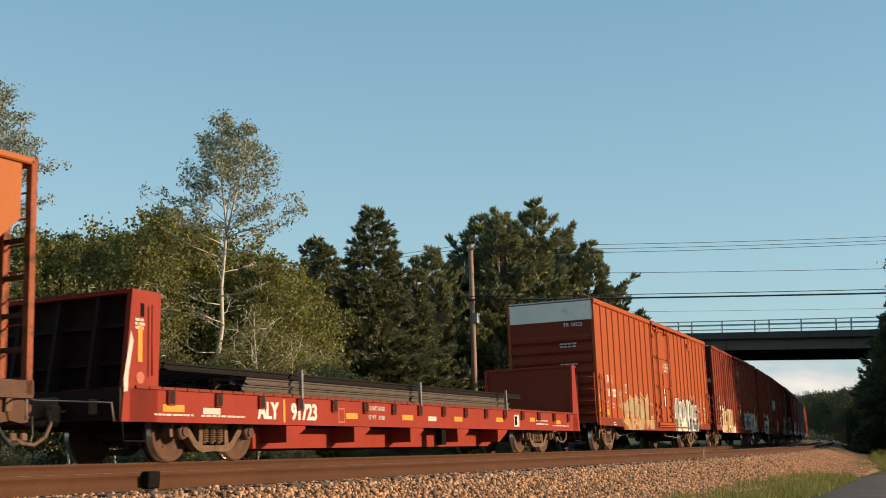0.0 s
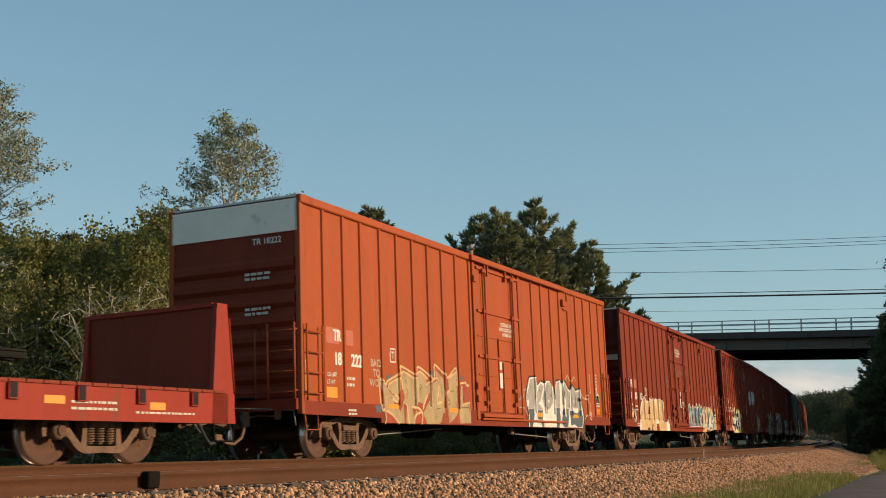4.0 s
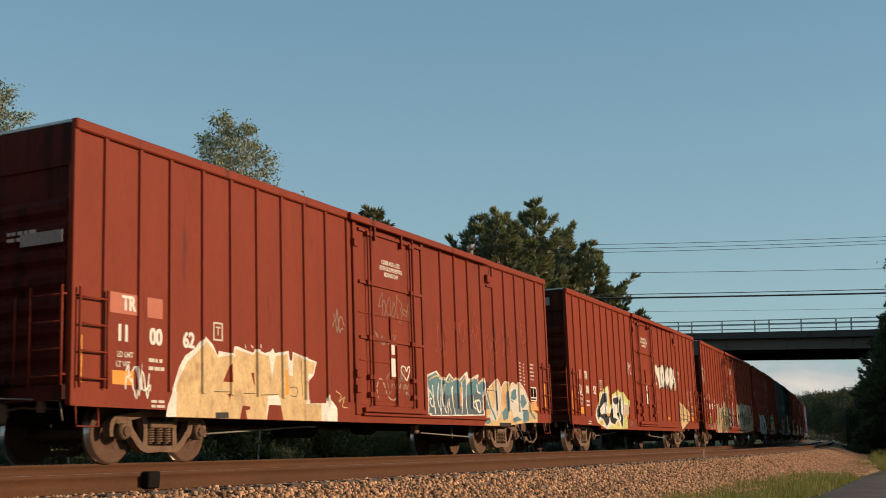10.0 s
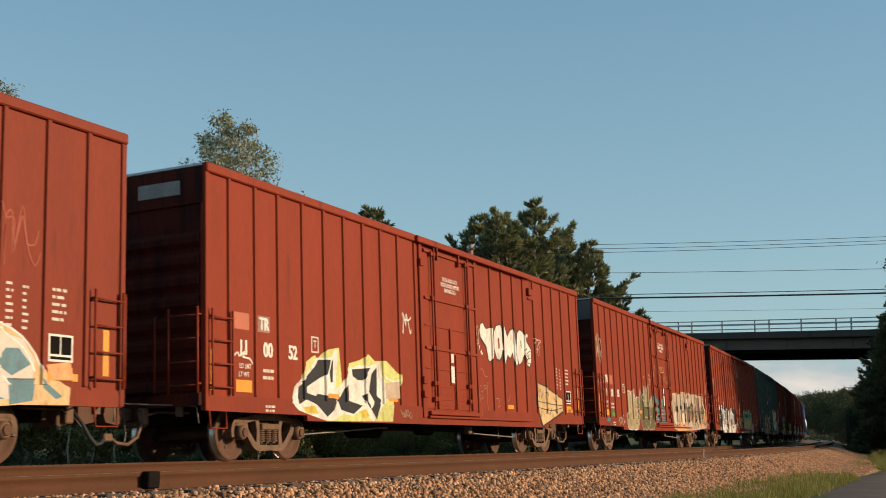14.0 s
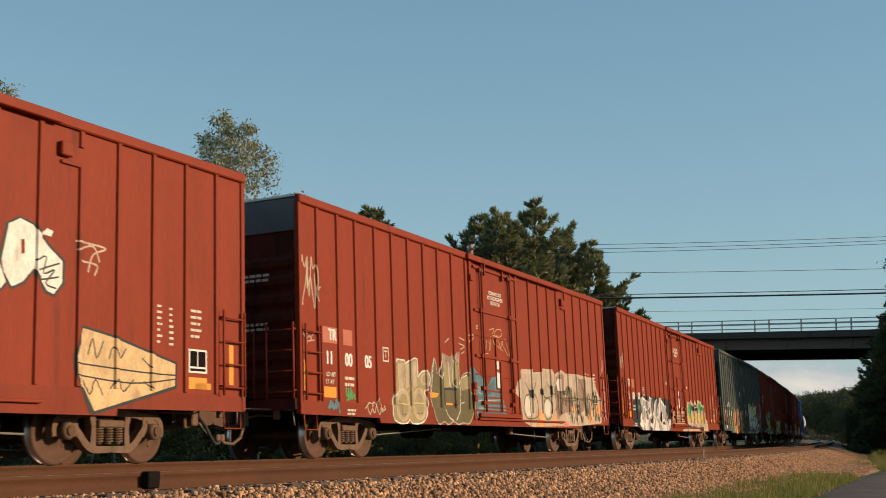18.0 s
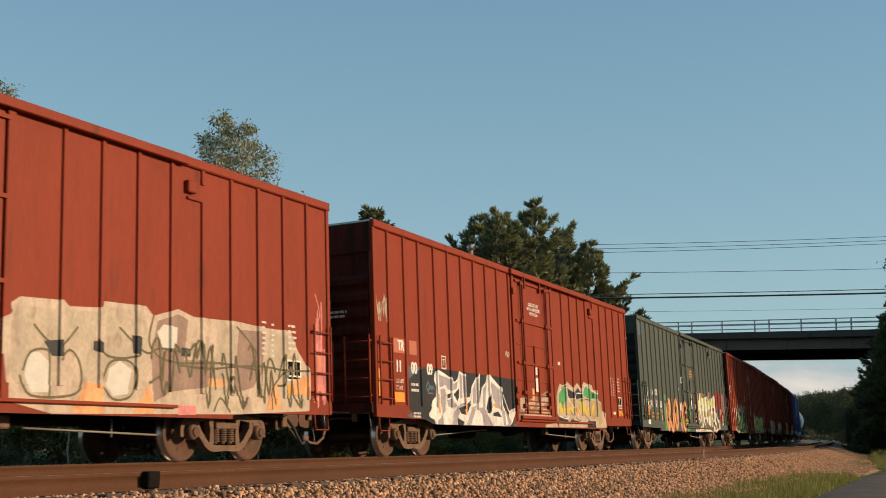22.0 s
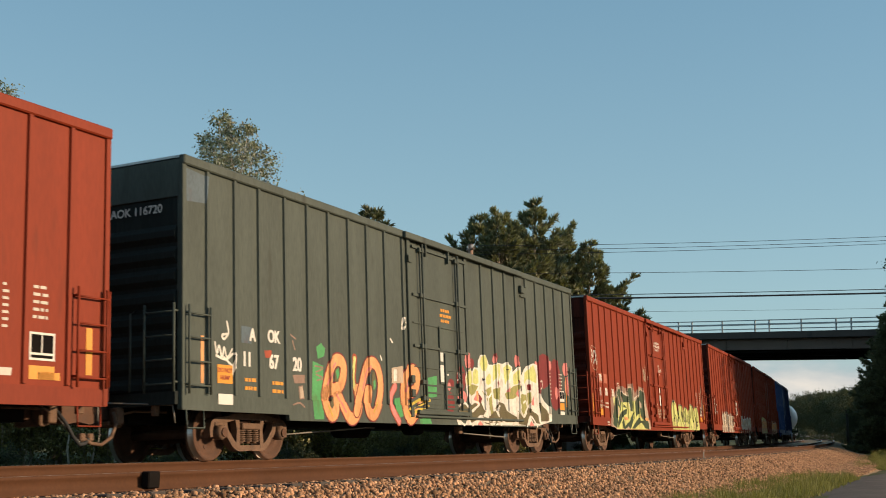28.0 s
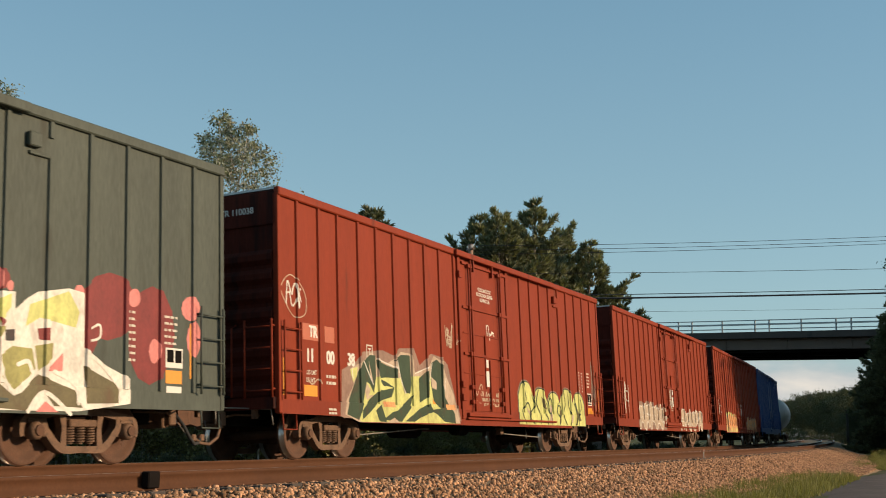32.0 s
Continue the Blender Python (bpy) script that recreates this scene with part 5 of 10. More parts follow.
def build_flatcar():
    """Bulkhead flatcar with a load of steel rails. Local x from -10.3 to 10.3."""
    car = empty("bulkhead_flatcar")
    h, w, zd = 10.3, 1.40, 1.06
    for sgn in (-1, 1):
        y0, y1 = sorted((sgn * w, sgn * (w - 0.10)))
        part("side_sill", prism(bmesh.new(), [(-h + 0.2, zd), (-h + 0.2, 0.58), (h - 0.2, 0.58), (h - 0.2, zd)], y0, y1), FLATRED, car)
        y2, y3 = sorted((sgn * 0.85, sgn * 0.77))
        part("fishbelly_sill", prism(bmesh.new(), [(-h + 4.15, 0.57), (-h + 4.15, 0.19), (-h + 14.75, 0.19), (-h + 15.4, 0.44), (-h + 15.5, 0.57)], y2, y3), FLATRED, car, "deep red centre sill")
        for i in range(16):
            x = -h + 1.14 + i * 1.226
            y4, y5 = sorted((sgn * (w + 0.05), sgn * (w - 0.02)))
            pk = part("stake_pocket", prism(bmesh.new(), [(x - 0.10, 1.05), (x - 0.10, 0.84), (x + 0.10, 0.84), (x + 0.10, 1.05)], y4, y5), FLATRED, car)
            y6, y7 = sorted((sgn * (w + 0.054), sgn * (w + 0.01)))
            # dark box on the front stands for the shade inside the pocket
            part("pocket_slot", boxed(x - 0.085, x + 0.045, y6, y7, 0.855, 1.051), SHADERED, pk, "dark face for the shaded hollow of the pocket")
        for i in range(5):
            x = -h + 4.43 + i * 2.44
            part("outrigger", prism(bmesh.new(), [(x - 0.02, 0.57), (x - 0.02, 0.28), (x + 0.08, 0.28), (x + 0.62, 0.52), (x + 0.62, 0.57)], *sorted((sgn * (w - 0.02), sgn * 0.85))), FLATRED, car)
        part("brake_lever_bracket", boxed(-h + 11.05, -h + 11.28, *sorted((sgn * (w - 0.10), sgn * (w - 0.26))), 0.22, 0.57, bevel=0.015), UNDER, car)
    deck = None
    n = 66
    for i in range(n):
        x = -h + 0.3 + i * (2 * h - 0.6) / n
        m = Matrix.Translation((x, 0, 0))
        if deck is None:
            deck = part("deck_plank", boxed(0.01, (2 * h - 0.6) / n - 0.01, -w - 0.03, w + 0.03, zd, zd + 0.045), BROWN, car)
            deck.matrix_basis = m
        else:
            share("deck_plank", deck, car, m)
    part("centre_sill", boxed(-h + 0.2, h - 0.2, -0.3, 0.3, 0.5, 1.0), UNDER, car)
    for way in (-1, 1):
        x0 = way * h
        # leading plate and end sill, and all stiffeners, coloured dark for their shade
        b = part("bulkhead", boxed(*sorted((x0 - way * 0.40, x0 - way * 0.46)), -w + 0.08, w - 0.08, zd, 2.50), SHADERED if way < 0 else BROWN, car, "dark red steel bulkhead plate")
        for sgn in (-1, 1):
            y0, y1 = sorted((sgn * w, sgn * (w - 0.09)))
            prof = [(x0 - way * 0.48, 2.52), (x0 - way * 0.22, 2.52), (x0, 0.58), (x0 - way * 0.62, 0.58)] if way > 0 else \
                   [(x0 - way * 0.90, 2.52), (x0 - way * 0.24, 2.52), (x0 - way * 0.02, 0.58), (x0 - way * 0.82, 0.58)]
            part("bulkhead_side", prism(bmesh.new(), prof, y0, y1), FLATRED, b)
            part("grab_iron", tube(bmesh.new(), [(x0 - way * 0.62, sgn * (w + 0.06), 1.25), (x0 - way * 0.62, sgn * (w + 0.06), 2.3)] if way < 0 else [(x0 + way * 0.04, sgn * (w - 0.05), 1.1), (x0 - way * 0.10, sgn * (w - 0.05), 2.3)], 0.016, 6), FLATRED, b)
        for y in (-0.75, 0.0, 0.75):
            part("stiffener", prism(bmesh.new(), [(x0 - way * 0.40, zd), (x0 - way * 0.02, zd), (x0 - way * 0.26, 2.48), (x0 - way * 0.40, 2.48)], y - 0.03, y + 0.03), SHADERED, b)
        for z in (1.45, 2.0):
            part("cross_stiffener", boxed(*sorted((x0 - way * 0.40, x0 - way * 0.27)), -w + 0.1, w - 0.1, z - 0.03, z + 0.03), SHADERED, b)
        part("top_rail", boxed(*sorted((x0 - way * 0.50, x0 - way * 0.22)), -w + 0.09, w - 0.09, 2.46, 2.53), FLATRED, b)
        part("end_sill", boxed(*sorted((x0, x0 - way * 0.2)), -w + 0.02, w - 0.02, 0.62, zd), SHADERED if way < 0 else FLATRED, car)
        part("end_step", tube(bmesh.new(), [(x0 - way * 0.06, -w + 0.02, 0.6), (x0 - way * 0.06, -w, 0.30), (x0 - way * 0.56, -w, 0.30), (x0 - way * 0.56, -w + 0.02, 0.6)], 0.02, 6), UNDER, car)
        build_coupler(car, way * h, way)
        build_truck(car, way * (h - 2.72))
    y = -w - 0.006
    for a, z, s in (("ALY", 0.80, 0.40), ("91723", 0.80, 0.40)):
        text(a, s, -h + (3.80 if a == "ALY" else 4.98), z, y, SIGNWHITE, car, wide=0.88)
    part("yellow_mark", sheet(-h + 4.28, -h + 4.34, 0.62, 1.02, y), SIGNYELLOW, car)
    for x0, x1, z in ((0.95, 1.47, 0.74), (6.5, 6.95, 0.72), (8.88, 9.39, 0.73), (11.52, 11.97, 0.74), (14.03, 14.5, 0.76), (16.4, 16.78, 0.80), (18.5, 18.85, 0.76)):
        part("reflective_tape", sheet(-h + x0, -h + x1, z, z + 0.11, y), SIGNYELLOW, car)
    for x0, x1, z in ((1.95, 2.41, 0.72), (10.14, 10.56, 0.73)):
        part("white_patch", sheet(-h + x0, -h + x1, z, z + 0.10, y), STENCIL, car)
    bars(1, -h + 0.75, 0.68, y, STENCIL, car, 0.95, 0.03, seed=4)
    bars(1, -h + 1.9, 0.68, y, STENCIL, car, 1.2, 0.03, seed=5)
    text("LD LMT 204500", 0.115, -h + 7.75, 0.94, y, STENCIL, car, wide=0.9)
    text("LT WT    81500", 0.115, -h + 7.75, 0.76, y, STENCIL, car, wide=0.9)
    bm = bmesh.new()
    for a0, a1, b0, b1 in ((6.20, 6.23, 0.64, 0.92), (6.42, 6.45, 0.64, 0.92), (6.23, 6.42, 0.89, 0.92), (6.23, 6.42, 0.64, 0.67)):
        sheet(-h + a0, -h + a1, b0, b1, y, bm)
    part("stencil_frame", bm, PEACH, car)
    part("tag_board", sheet(-h + 15.26, -h + 15.62, 0.66, 0.96, y), STENCIL, car)
    part("tag_board_mark", sheet(-h + 15.30, -h + 15.46, 0.70, 0.92, y - 0.004), UNDER, car)
    bars(2, -h + 16.9, 0.82, y, STENCIL, car, 0.9, 0.035, seed=7)
    bars(1, -h + 18.2, 0.70, y, STENCIL, car, 1.4, 0.03, seed=8)
    # marks on the leading bulkhead's side
    part("reflective_tape", sheet(-h + 0.36, -h + 0.46, 1.45, 2.0, y - 0.003), SIGNYELLOW, car)
    bars(3, -h + 0.30, 2.05, y - 0.003, STENCIL, car, 0.22, 0.04, 0.06, 9)
    part("grease_patch", prism(bmesh.new(), [(-h + 0.06, 1.0), (-h + 0.14, 1.02), (-h + 0.16, 1.3), (-h + 0.26, 1.75), (-h + 0.20, 1.9), (-h + 0.13, 1.55), (-h + 0.05, 1.2)], y - 0.004, y), STENCIL, car)
    part("round_mark", lathe(bmesh.new(), [(0.09, y - 0.003), (0.09, y)], seg=20, at=(-h + 0.42, 0, 1.22)), PEACH, car)
    part("slot", boxed(-h + 0.42, -h + 0.50, y - 0.002, y + 0.004, 2.12, 2.32), UNDER, car)
    # load: two stacks of rails end to end, held by stakes
    load = []
    for k, (x0, x1, z, n) in enumerate(((-h + 3.3, -h + 9.5, 1.125, 11), (-h + 3.3, -h + 9.5, 1.255, 11), (-h + 1.1, -h + 9.6, 1.385, 9),
                                        (-h + 9.65, -h + 15.5, 1.125, 11), (-h + 9.65, -h + 15.4, 1.255, 11), (-h + 9.7, -h + 16.2, 1.385, 9))):
        for j in range(n):
            y = -1.2 + j * (2.4 / max(1, n - 1))
            load.append((x0 + 0.12 * math.sin(j * 2.1 + k), x1 + 0.1 * math.cos(j * 1.7 + k), y, z, STEELRAIL if k in (2, 5) else LOADRAIL))
    for x0, x1, y, z, steel in load:
        bm = bmesh.new()
        pr = [(-0.07, 0.0), (0.07, 0.0), (0.07, 0.012), (0.012, 0.03), (0.012, 0.085), (0.036, 0.095), (0.034, 0.125), (-0.034, 0.125), (-0.036, 0.095), (-0.012, 0.085), (-0.012, 0.03), (-0.07, 0.012)]
        a = [bm.verts.new((x0, y + p, z + q)) for p, q in pr]
        b = [bm.verts.new((x1, y + p, z + q)) for p, q in pr]
        for i in range(len(pr)):
            bm.faces.new((a[i], a[(i + 1) % len(pr)], b[(i + 1) % len(pr)], b[i]))
        bm.faces.new(a)
        bm.faces.new(list(reversed(b)))
        bmesh.ops.recalc_face_normals(bm, faces=bm.faces)
        part("loaded_rail", bm, steel, car, "dark steel rail of the load")
    for x in (-h + 4.86, -h + 9.74, -h + 14.70):
        part("stake", boxed(x - 0.028, x + 0.028, -w - 0.05, -w + 0.01, 0.9, 1.56), RODS, car, "grey steel stake")
    return tagged(car, "red bulkhead flatcar loaded with dark steel rails", "flatcar", "train cars")


flat = build_flatcar()
couple(flat, -58.1, 20.6, 2.72)


def build_hopper():
    """Covered hopper: sloped end sheet, end ladder and frame; local x from -8 to 8."""
    car = empty("covered_hopper")
    h, w = 8.0, 1.45
    bm = bmesh.new()
    prism(bm, [(-h + 0.2, 3.95), (-h + 0.2, 3.2), (-h + 2.4, 1.3), (h - 2.4, 1.3), (h - 0.25, 3.2), (h - 0.25, 3.95)], -w + 0.06, w - 0.06)
    part("body", bm, HOPPER, car, "orange sloped hopper body")
    part("roof", boxed(-h, h - 0.05, -w, w, 3.95, 4.05, bevel=0.02), HOPPER, car)
    part("running_board", boxed(-h, h + 0.1, -0.4, 0.4, 4.2, 4.24), RUST, car)
    for sgn in (-1, 1):
        part("side_sill", boxed(-h, h, *sorted((sgn * w, sgn * (w - 0.12))), 0.85, 1.08), RUST, car)
        for i in range(12):
            x = -h + 2.0 + i * 1.1
            part("side_post", boxed(x - 0.06, x + 0.06, *sorted((sgn * (w + 0.02), sgn * (w - 0.12))), 1.08, 3.96), HOPPER, car)
    for way in (-1, 1):
        x = way * (h - 0.08)
        for y in (-w + 0.05, -w + 0.55, w - 0.05):
            part("end_post", boxed(x - 0.05, x + 0.05, y - 0.05, y + 0.05, 0.9, 4.0), HOPRUST, car, "rusty orange corner post")
        build_ladder(car, -w + 0.08, -w + 0.55, 1.0, 4.1, way * (h + 0.02), HOPRUST, rungs=9, along="y")
        for z in (1.1, 1.5, 1.95, 2.45, 2.95):
            part("end_brace", boxed(x - 0.03, x + 0.03, -w + 0.05, w - 0.05, z - 0.03, z + 0.03), RUST, car)
        part("end_platform", boxed(*sorted((way * (h - 1.9), way * h)), -w + 0.02, w - 0.02, 0.88, 0.98), RUST, car)
        part("brake_stand", boxed(way * (h - 1.0) - 0.1, way * (h - 1.0) + 0.1, -0.7, -0.3, 1.0, 1.9), RUST, car)
        build_coupler(car, way * h, way)
        build_truck(car, way * (h - 1.9))
        part("discharge_chute", prism(bmesh.new(), [(way * 2.2 - 1.2, 1.3), (way * 2.2 + 1.2, 1.3), (way * 2.2 + 0.4, 0.4), (way * 2.2 - 0.4, 0.4)], -1.0, 1.0), HOPPER, car)
    return tagged(car, "orange covered hopper with a rusty end ladder", "hopper car", "train cars")


hop = build_hopper()
couple(hop, -75.75, 16.0, 1.9)


def build_tank():
    car = empty("tank_car")
    bm = bmesh.new()
    r, h = 1.5, 8.0
    pts = [(-h, 0, 2.55), (-h + 0.12, 0, 2.55), (-h + 0.5, 0, 2.55), (h - 0.5, 0, 2.55), (h - 0.12, 0, 2.55), (h, 0, 2.55)]
    rings = []
    for (x, y, z), k in zip(pts, (0.25, 0.7, 1, 1, 0.7, 0.25)):
        rings.append([bm.verts.new((x, y + r * k * math.cos(2 * math.pi * j / 32), z + r * k * math.sin(2 * math.pi * j / 32))) for j in range(32)])
    for q, s_ in zip(rings, rings[1:]):
        for j in range(32):
            bm.faces.new((q[j], q[(j + 1) % 32], s_[(j + 1) % 32], s_[j])).smooth = True
    bm.faces.new(rings[0])
    bm.faces.new(rings[-1])
    bmesh.ops.recalc_face_normals(bm, faces=bm.faces)
    part("tank", bm, TANKWHITE, car)
    part("dome", lathe_z(0.35, 4.0, 4.5), TANKWHITE, car)
    part("frame", boxed(-h - 0.6, h + 0.6, -0.3, 0.3, 0.7, 1.05), UNDER, car)
    for way in (-1, 1):
        part("end_platform", boxed(*sorted((way * (h + 0.6), way * (h - 1.4))), -1.4, 1.4, 1.0, 1.06), UNDER, car)
        part("handrail", tube(bmesh.new(), [(way * (h + 0.5), -1.35, 1.05), (way * (h + 0.5), -1.35, 2.1), (way * (h + 0.5), 1.35, 2.1), (way * (h + 0.5), 1.35, 1.05)], 0.025, 6), UNDER, car)
        build_coupler(car, way * (h + 0.6), way)
        build_truck(car, way * (h - 1.0))
    return tagged(car, "white tank car with a black frame", "tank car", "train cars")


def lathe_z(r, z0, z1):
    bm = bmesh.new()
    tube(bm, [(0, 0, z0), (0, 0, z1)], r, 16)
    return bm


tank = build_tank()
couple(tank, 169.2, 17.2, 1.6)


# ---- lettering and graffiti ----
def spraycan(name, col, rough=0.5):
    """Sprayed paint: cloudy where the can passed twice, thin and dusty in places, rubbed by the weather in upright streaks."""
    m = surface("spray_" + name, col, rough, vary=0.30, scale=2.2, fine=22, bump=0.03, spec=0.3, stain=tuple(0.62 * c + q for c, q in zip(col, (0.035, 0.008, 0.004))),
                stain_at=0.56, stretch=(1.6, 1.6, 0.8))
    return m


WHITE_S, CREAM_S, TAN_S = spraycan("white", (0.62, 0.58, 0.51)), spraycan("cream", (0.52, 0.35, 0.17)), spraycan("tan", (0.35, 0.25, 0.125))
BLACK_S, SLATE_S, GREY_S = spraycan("black", (0.02, 0.02, 0.02)), spraycan("slate", (0.075, 0.10, 0.115)), spraycan("grey", (0.30, 0.28, 0.25))
TEAL_S, PALE_S, OLIVE_S = spraycan("teal", (0.085, 0.17, 0.20)), spraycan("pale", (0.42, 0.32, 0.23)), spraycan("olive", (0.105, 0.085, 0.038))
LIME_S, DKGREEN_S, GREEN_S = spraycan("lime", (0.50, 0.50, 0.17)), spraycan("dark_green", (0.035, 0.055, 0.028)), spraycan("green", (0.07, 0.27, 0.09))
ORANGE_S, PINK_S, CRIMSON_S = spraycan("orange", (0.62, 0.285, 0.115)), spraycan("pink", (0.55, 0.18, 0.16)), spraycan("crimson", (0.17, 0.022, 0.02))
YELLOW_S, RUSTED_S, MAUVE_S = spraycan("yellow", (0.52, 0.37, 0.05)), spraycan("brick", (0.30, 0.055, 0.022)), spraycan("mauve", (0.29, 0.255, 0.26))
CHALK_S, SAGE_S = spraycan("chalk", (0.37, 0.29, 0.205)), spraycan("sage", (0.27, 0.215, 0.105))
MOSS_S = spraycan("moss", (0.27, 0.25, 0.08))
MIST_S = spraycan("mist", (0.24, 0.15, 0.11))


def spray(car, L, polys, material, level, name="graffiti", label=""):
    """Flat paint on a boxcar's near side: polygons of (way from the leading end, height), laid over posts, door and sill."""
    h = L / 2
    bm = bmesh.new()
    strokes = polys if isinstance(polys[0][0], list) else [[q] for q in polys]
    for k, stroke in enumerate(strokes):
        for poly in stroke:
            vs = [bm.verts.new((u - h, 0.0004 * (k % 9), z)) for u, z in poly]
            bm.faces.new(vs)
    bmesh.ops.remove_doubles(bm, verts=bm.verts, dist=2e-5)
    if not bm.faces:
        bm.free()
        return None
    x0, x1 = min(v.co.x for v in bm.verts), max(v.co.x for v in bm.verts)
    z0, z1 = min(v.co.z for v in bm.verts), max(v.co.z for v in bm.verts)
    ribs = [x - h for x in rib_places(L) if x0 - 0.1 < x - h < x1 + 0.1]
    dm = door_middle(L) - h
    steps = [(dm - 1.49, 0.0, 0.05), (dm - 1.352, 0.05, 0.036), (dm + 1.522, 0.036, 0.0), (dm + 1.57, 0.0, 0.05), (dm + 1.712, 0.05, 0.0)]
    cuts = [r + d for r in ribs for d in (-0.052, -0.0325, 0.0325, 0.052)]
    cuts += [x + d for x, a, b in steps for d in (0.0, 0.003)]
    rows = [((c, 0, 0), (1, 0, 0)) for c in cuts if x0 < c < x1] + [((0, 0, z), (0, 0, 1)) for z in (1.032, 1.036) if z0 < z < z1]
    for co, no in rows:
        bmesh.ops.bisect_plane(bm, geom=list(bm.verts) + list(bm.edges) + list(bm.faces), plane_co=co, plane_no=no, dist=1e-5)

    def stand(x, z):
        """How far the car's side stands out under the paint."""
        if z < 1.034:
            return 0.018
        for r in ribs:
            if abs(x - r) < 0.0515:
                return 0.039 if abs(x - r) < 0.033 else 0.0395 * (0.052 - abs(x - r)) / 0.0195
        o = 0.0
        for e, a, b in steps:
            if x > e + 0.0015:
                o = b
        return o
    for v in bm.verts:
        v.co.y = -(HALF + stand(v.co.x, v.co.z) + 0.002 + 0.0012 * level) - v.co.y
    for f in bm.faces:
        f.normal_update()
        if f.normal.y > 0:
            f.normal_flip()
    bmesh.ops.remove_doubles(bm, verts=bm.verts, dist=1e-4)
    return part(name, bm, material, car, label)


def smooth(pts, n=5):
    """Catmull-Rom through the points."""
    if len(pts) < 3:
        return pts
    out = []
    p = [pts[0]] + list(pts) + [pts[-1]]
    for i in range(1, len(p) - 2):
        for k in range(n):
            t = k / n
            out.append(tuple(0.5 * (2 * b + (c - a) * t + (2 * a - 5 * b + 4 * c - d) * t * t + (3 * b - a - 3 * c + d) * t ** 3) for a, b, c, d in zip(p[i - 1], p[i], p[i + 1], p[i + 2])))
    out.append(tuple(pts[-1]))
    return out


def ribbon(pts, w):
    """Quads along a line of points, with rounded ends."""
    qs = []
    L_, R_ = [], []
    for i, p in enumerate(pts):
        a, b = pts[max(0, i - 1)], pts[min(len(pts) - 1, i + 1)]
        d = Vector((b[0] - a[0], b[1] - a[1]))
        d = d.normalized() if d.length > 1e-6 else Vector((1, 0))
        L_.append((p[0] - d.y * w / 2, p[1] + d.x * w / 2))
        R_.append((p[0] + d.y * w / 2, p[1] - d.x * w / 2))
    for i in range(len(pts) - 1):
        qs.append([R_[i], R_[i + 1], L_[i + 1], L_[i]])
    for e, q in ((pts[0], pts[1]), (pts[-1], pts[-2])):
        t0 = math.atan2(e[1] - q[1], e[0] - q[0]) - math.pi / 2
        qs.append([(e[0] + w * 0.5 * math.cos(t0 + k * math.pi / 6), e[1] + w * 0.5 * math.sin(t0 + k * math.pi / 6)) for k in range(7)])
    return qs


GL = {
    "Q": [[(0.55, 0.98), (0.12, 0.75), (0.1, 0.25), (0.5, 0.02), (0.9, 0.3), (0.88, 0.75), (0.5, 0.98)], [(0.55, 0.35), (0.98, -0.02)]],
    "U": [[(0.1, 1.0), (0.1, 0.3), (0.45, 0.02), (0.85, 0.25), (0.88, 1.0)]],
    "O": [[(0.5, 1.0), (0.08, 0.7), (0.1, 0.25), (0.5, 0.0), (0.9, 0.3), (0.9, 0.72), (0.5, 1.0)]],
    "T": [[(0.0, 0.86), (0.5, 0.98), (1.0, 0.9)], [(0.5, 0.95), (0.45, 0.0)]],
    "E": [[(0.95, 0.9), (0.3, 0.98), (0.08, 0.55), (0.2, 0.1), (0.95, 0.08)], [(0.1, 0.52), (0.75, 0.55)]],
    "S": [[(0.9, 0.88), (0.45, 1.0), (0.1, 0.75), (0.5, 0.5), (0.9, 0.28), (0.5, 0.0), (0.06, 0.12)]],
    "N": [[(0.08, 0.0), (0.14, 0.95)], [(0.14, 0.95), (0.85, 0.05)], [(0.85, 0.05), (0.9, 1.0)]],
    "R": [[(0.1, 0.0), (0.14, 0.98)], [(0.1, 0.95), (0.8, 0.9), (0.8, 0.55), (0.15, 0.48)], [(0.4, 0.5), (0.92, 0.0)]],
    "P": [[(0.14, 0.0), (0.14, 0.98)], [(0.12, 0.95), (0.8, 0.92), (0.85, 0.6), (0.15, 0.45)]],
    "C": [[(0.92, 0.85), (0.5, 1.0), (0.1, 0.6), (0.2, 0.12), (0.6, 0.0), (0.95, 0.15)]],
    "A": [[(0.02, 0.0), (0.5, 1.0), (0.98, 0.0)], [(0.2, 0.35), (0.8, 0.35)]],
    "M": [[(0.05, 0.0), (0.15, 1.0), (0.5, 0.4), (0.85, 1.0), (0.95, 0.0)]],
    "Y": [[(0.02, 1.0), (0.5, 0.5), (0.95, 1.0)], [(0.5, 0.5), (0.42, 0.0)]],
    "K": [[(0.12, 0.0), (0.12, 1.0)], [(0.9, 1.0), (0.2, 0.48), (0.95, 0.0)]],
    "L": [[(0.2, 1.0), (0.12, 0.1), (0.9, 0.05)]],
    "B": [[(0.12, 0.0), (0.12, 1.0)], [(0.1, 0.98), (0.8, 0.85), (0.2, 0.52), (0.9, 0.3), (0.12, 0.02)]],
    "V": [[(0.05, 1.0), (0.45, 0.0), (0.95, 1.0)]],
    "I": [[(0.5, 0.0), (0.5, 1.0)]],
    "Z": [[(0.05, 0.95), (0.9, 0.95), (0.1, 0.05), (0.95, 0.05)]],
    "H": [[(0.12, 0.0), (0.12, 1.0)], [(0.12, 0.5), (0.88, 0.55)], [(0.88, 0.0), (0.9, 1.0)]],
}


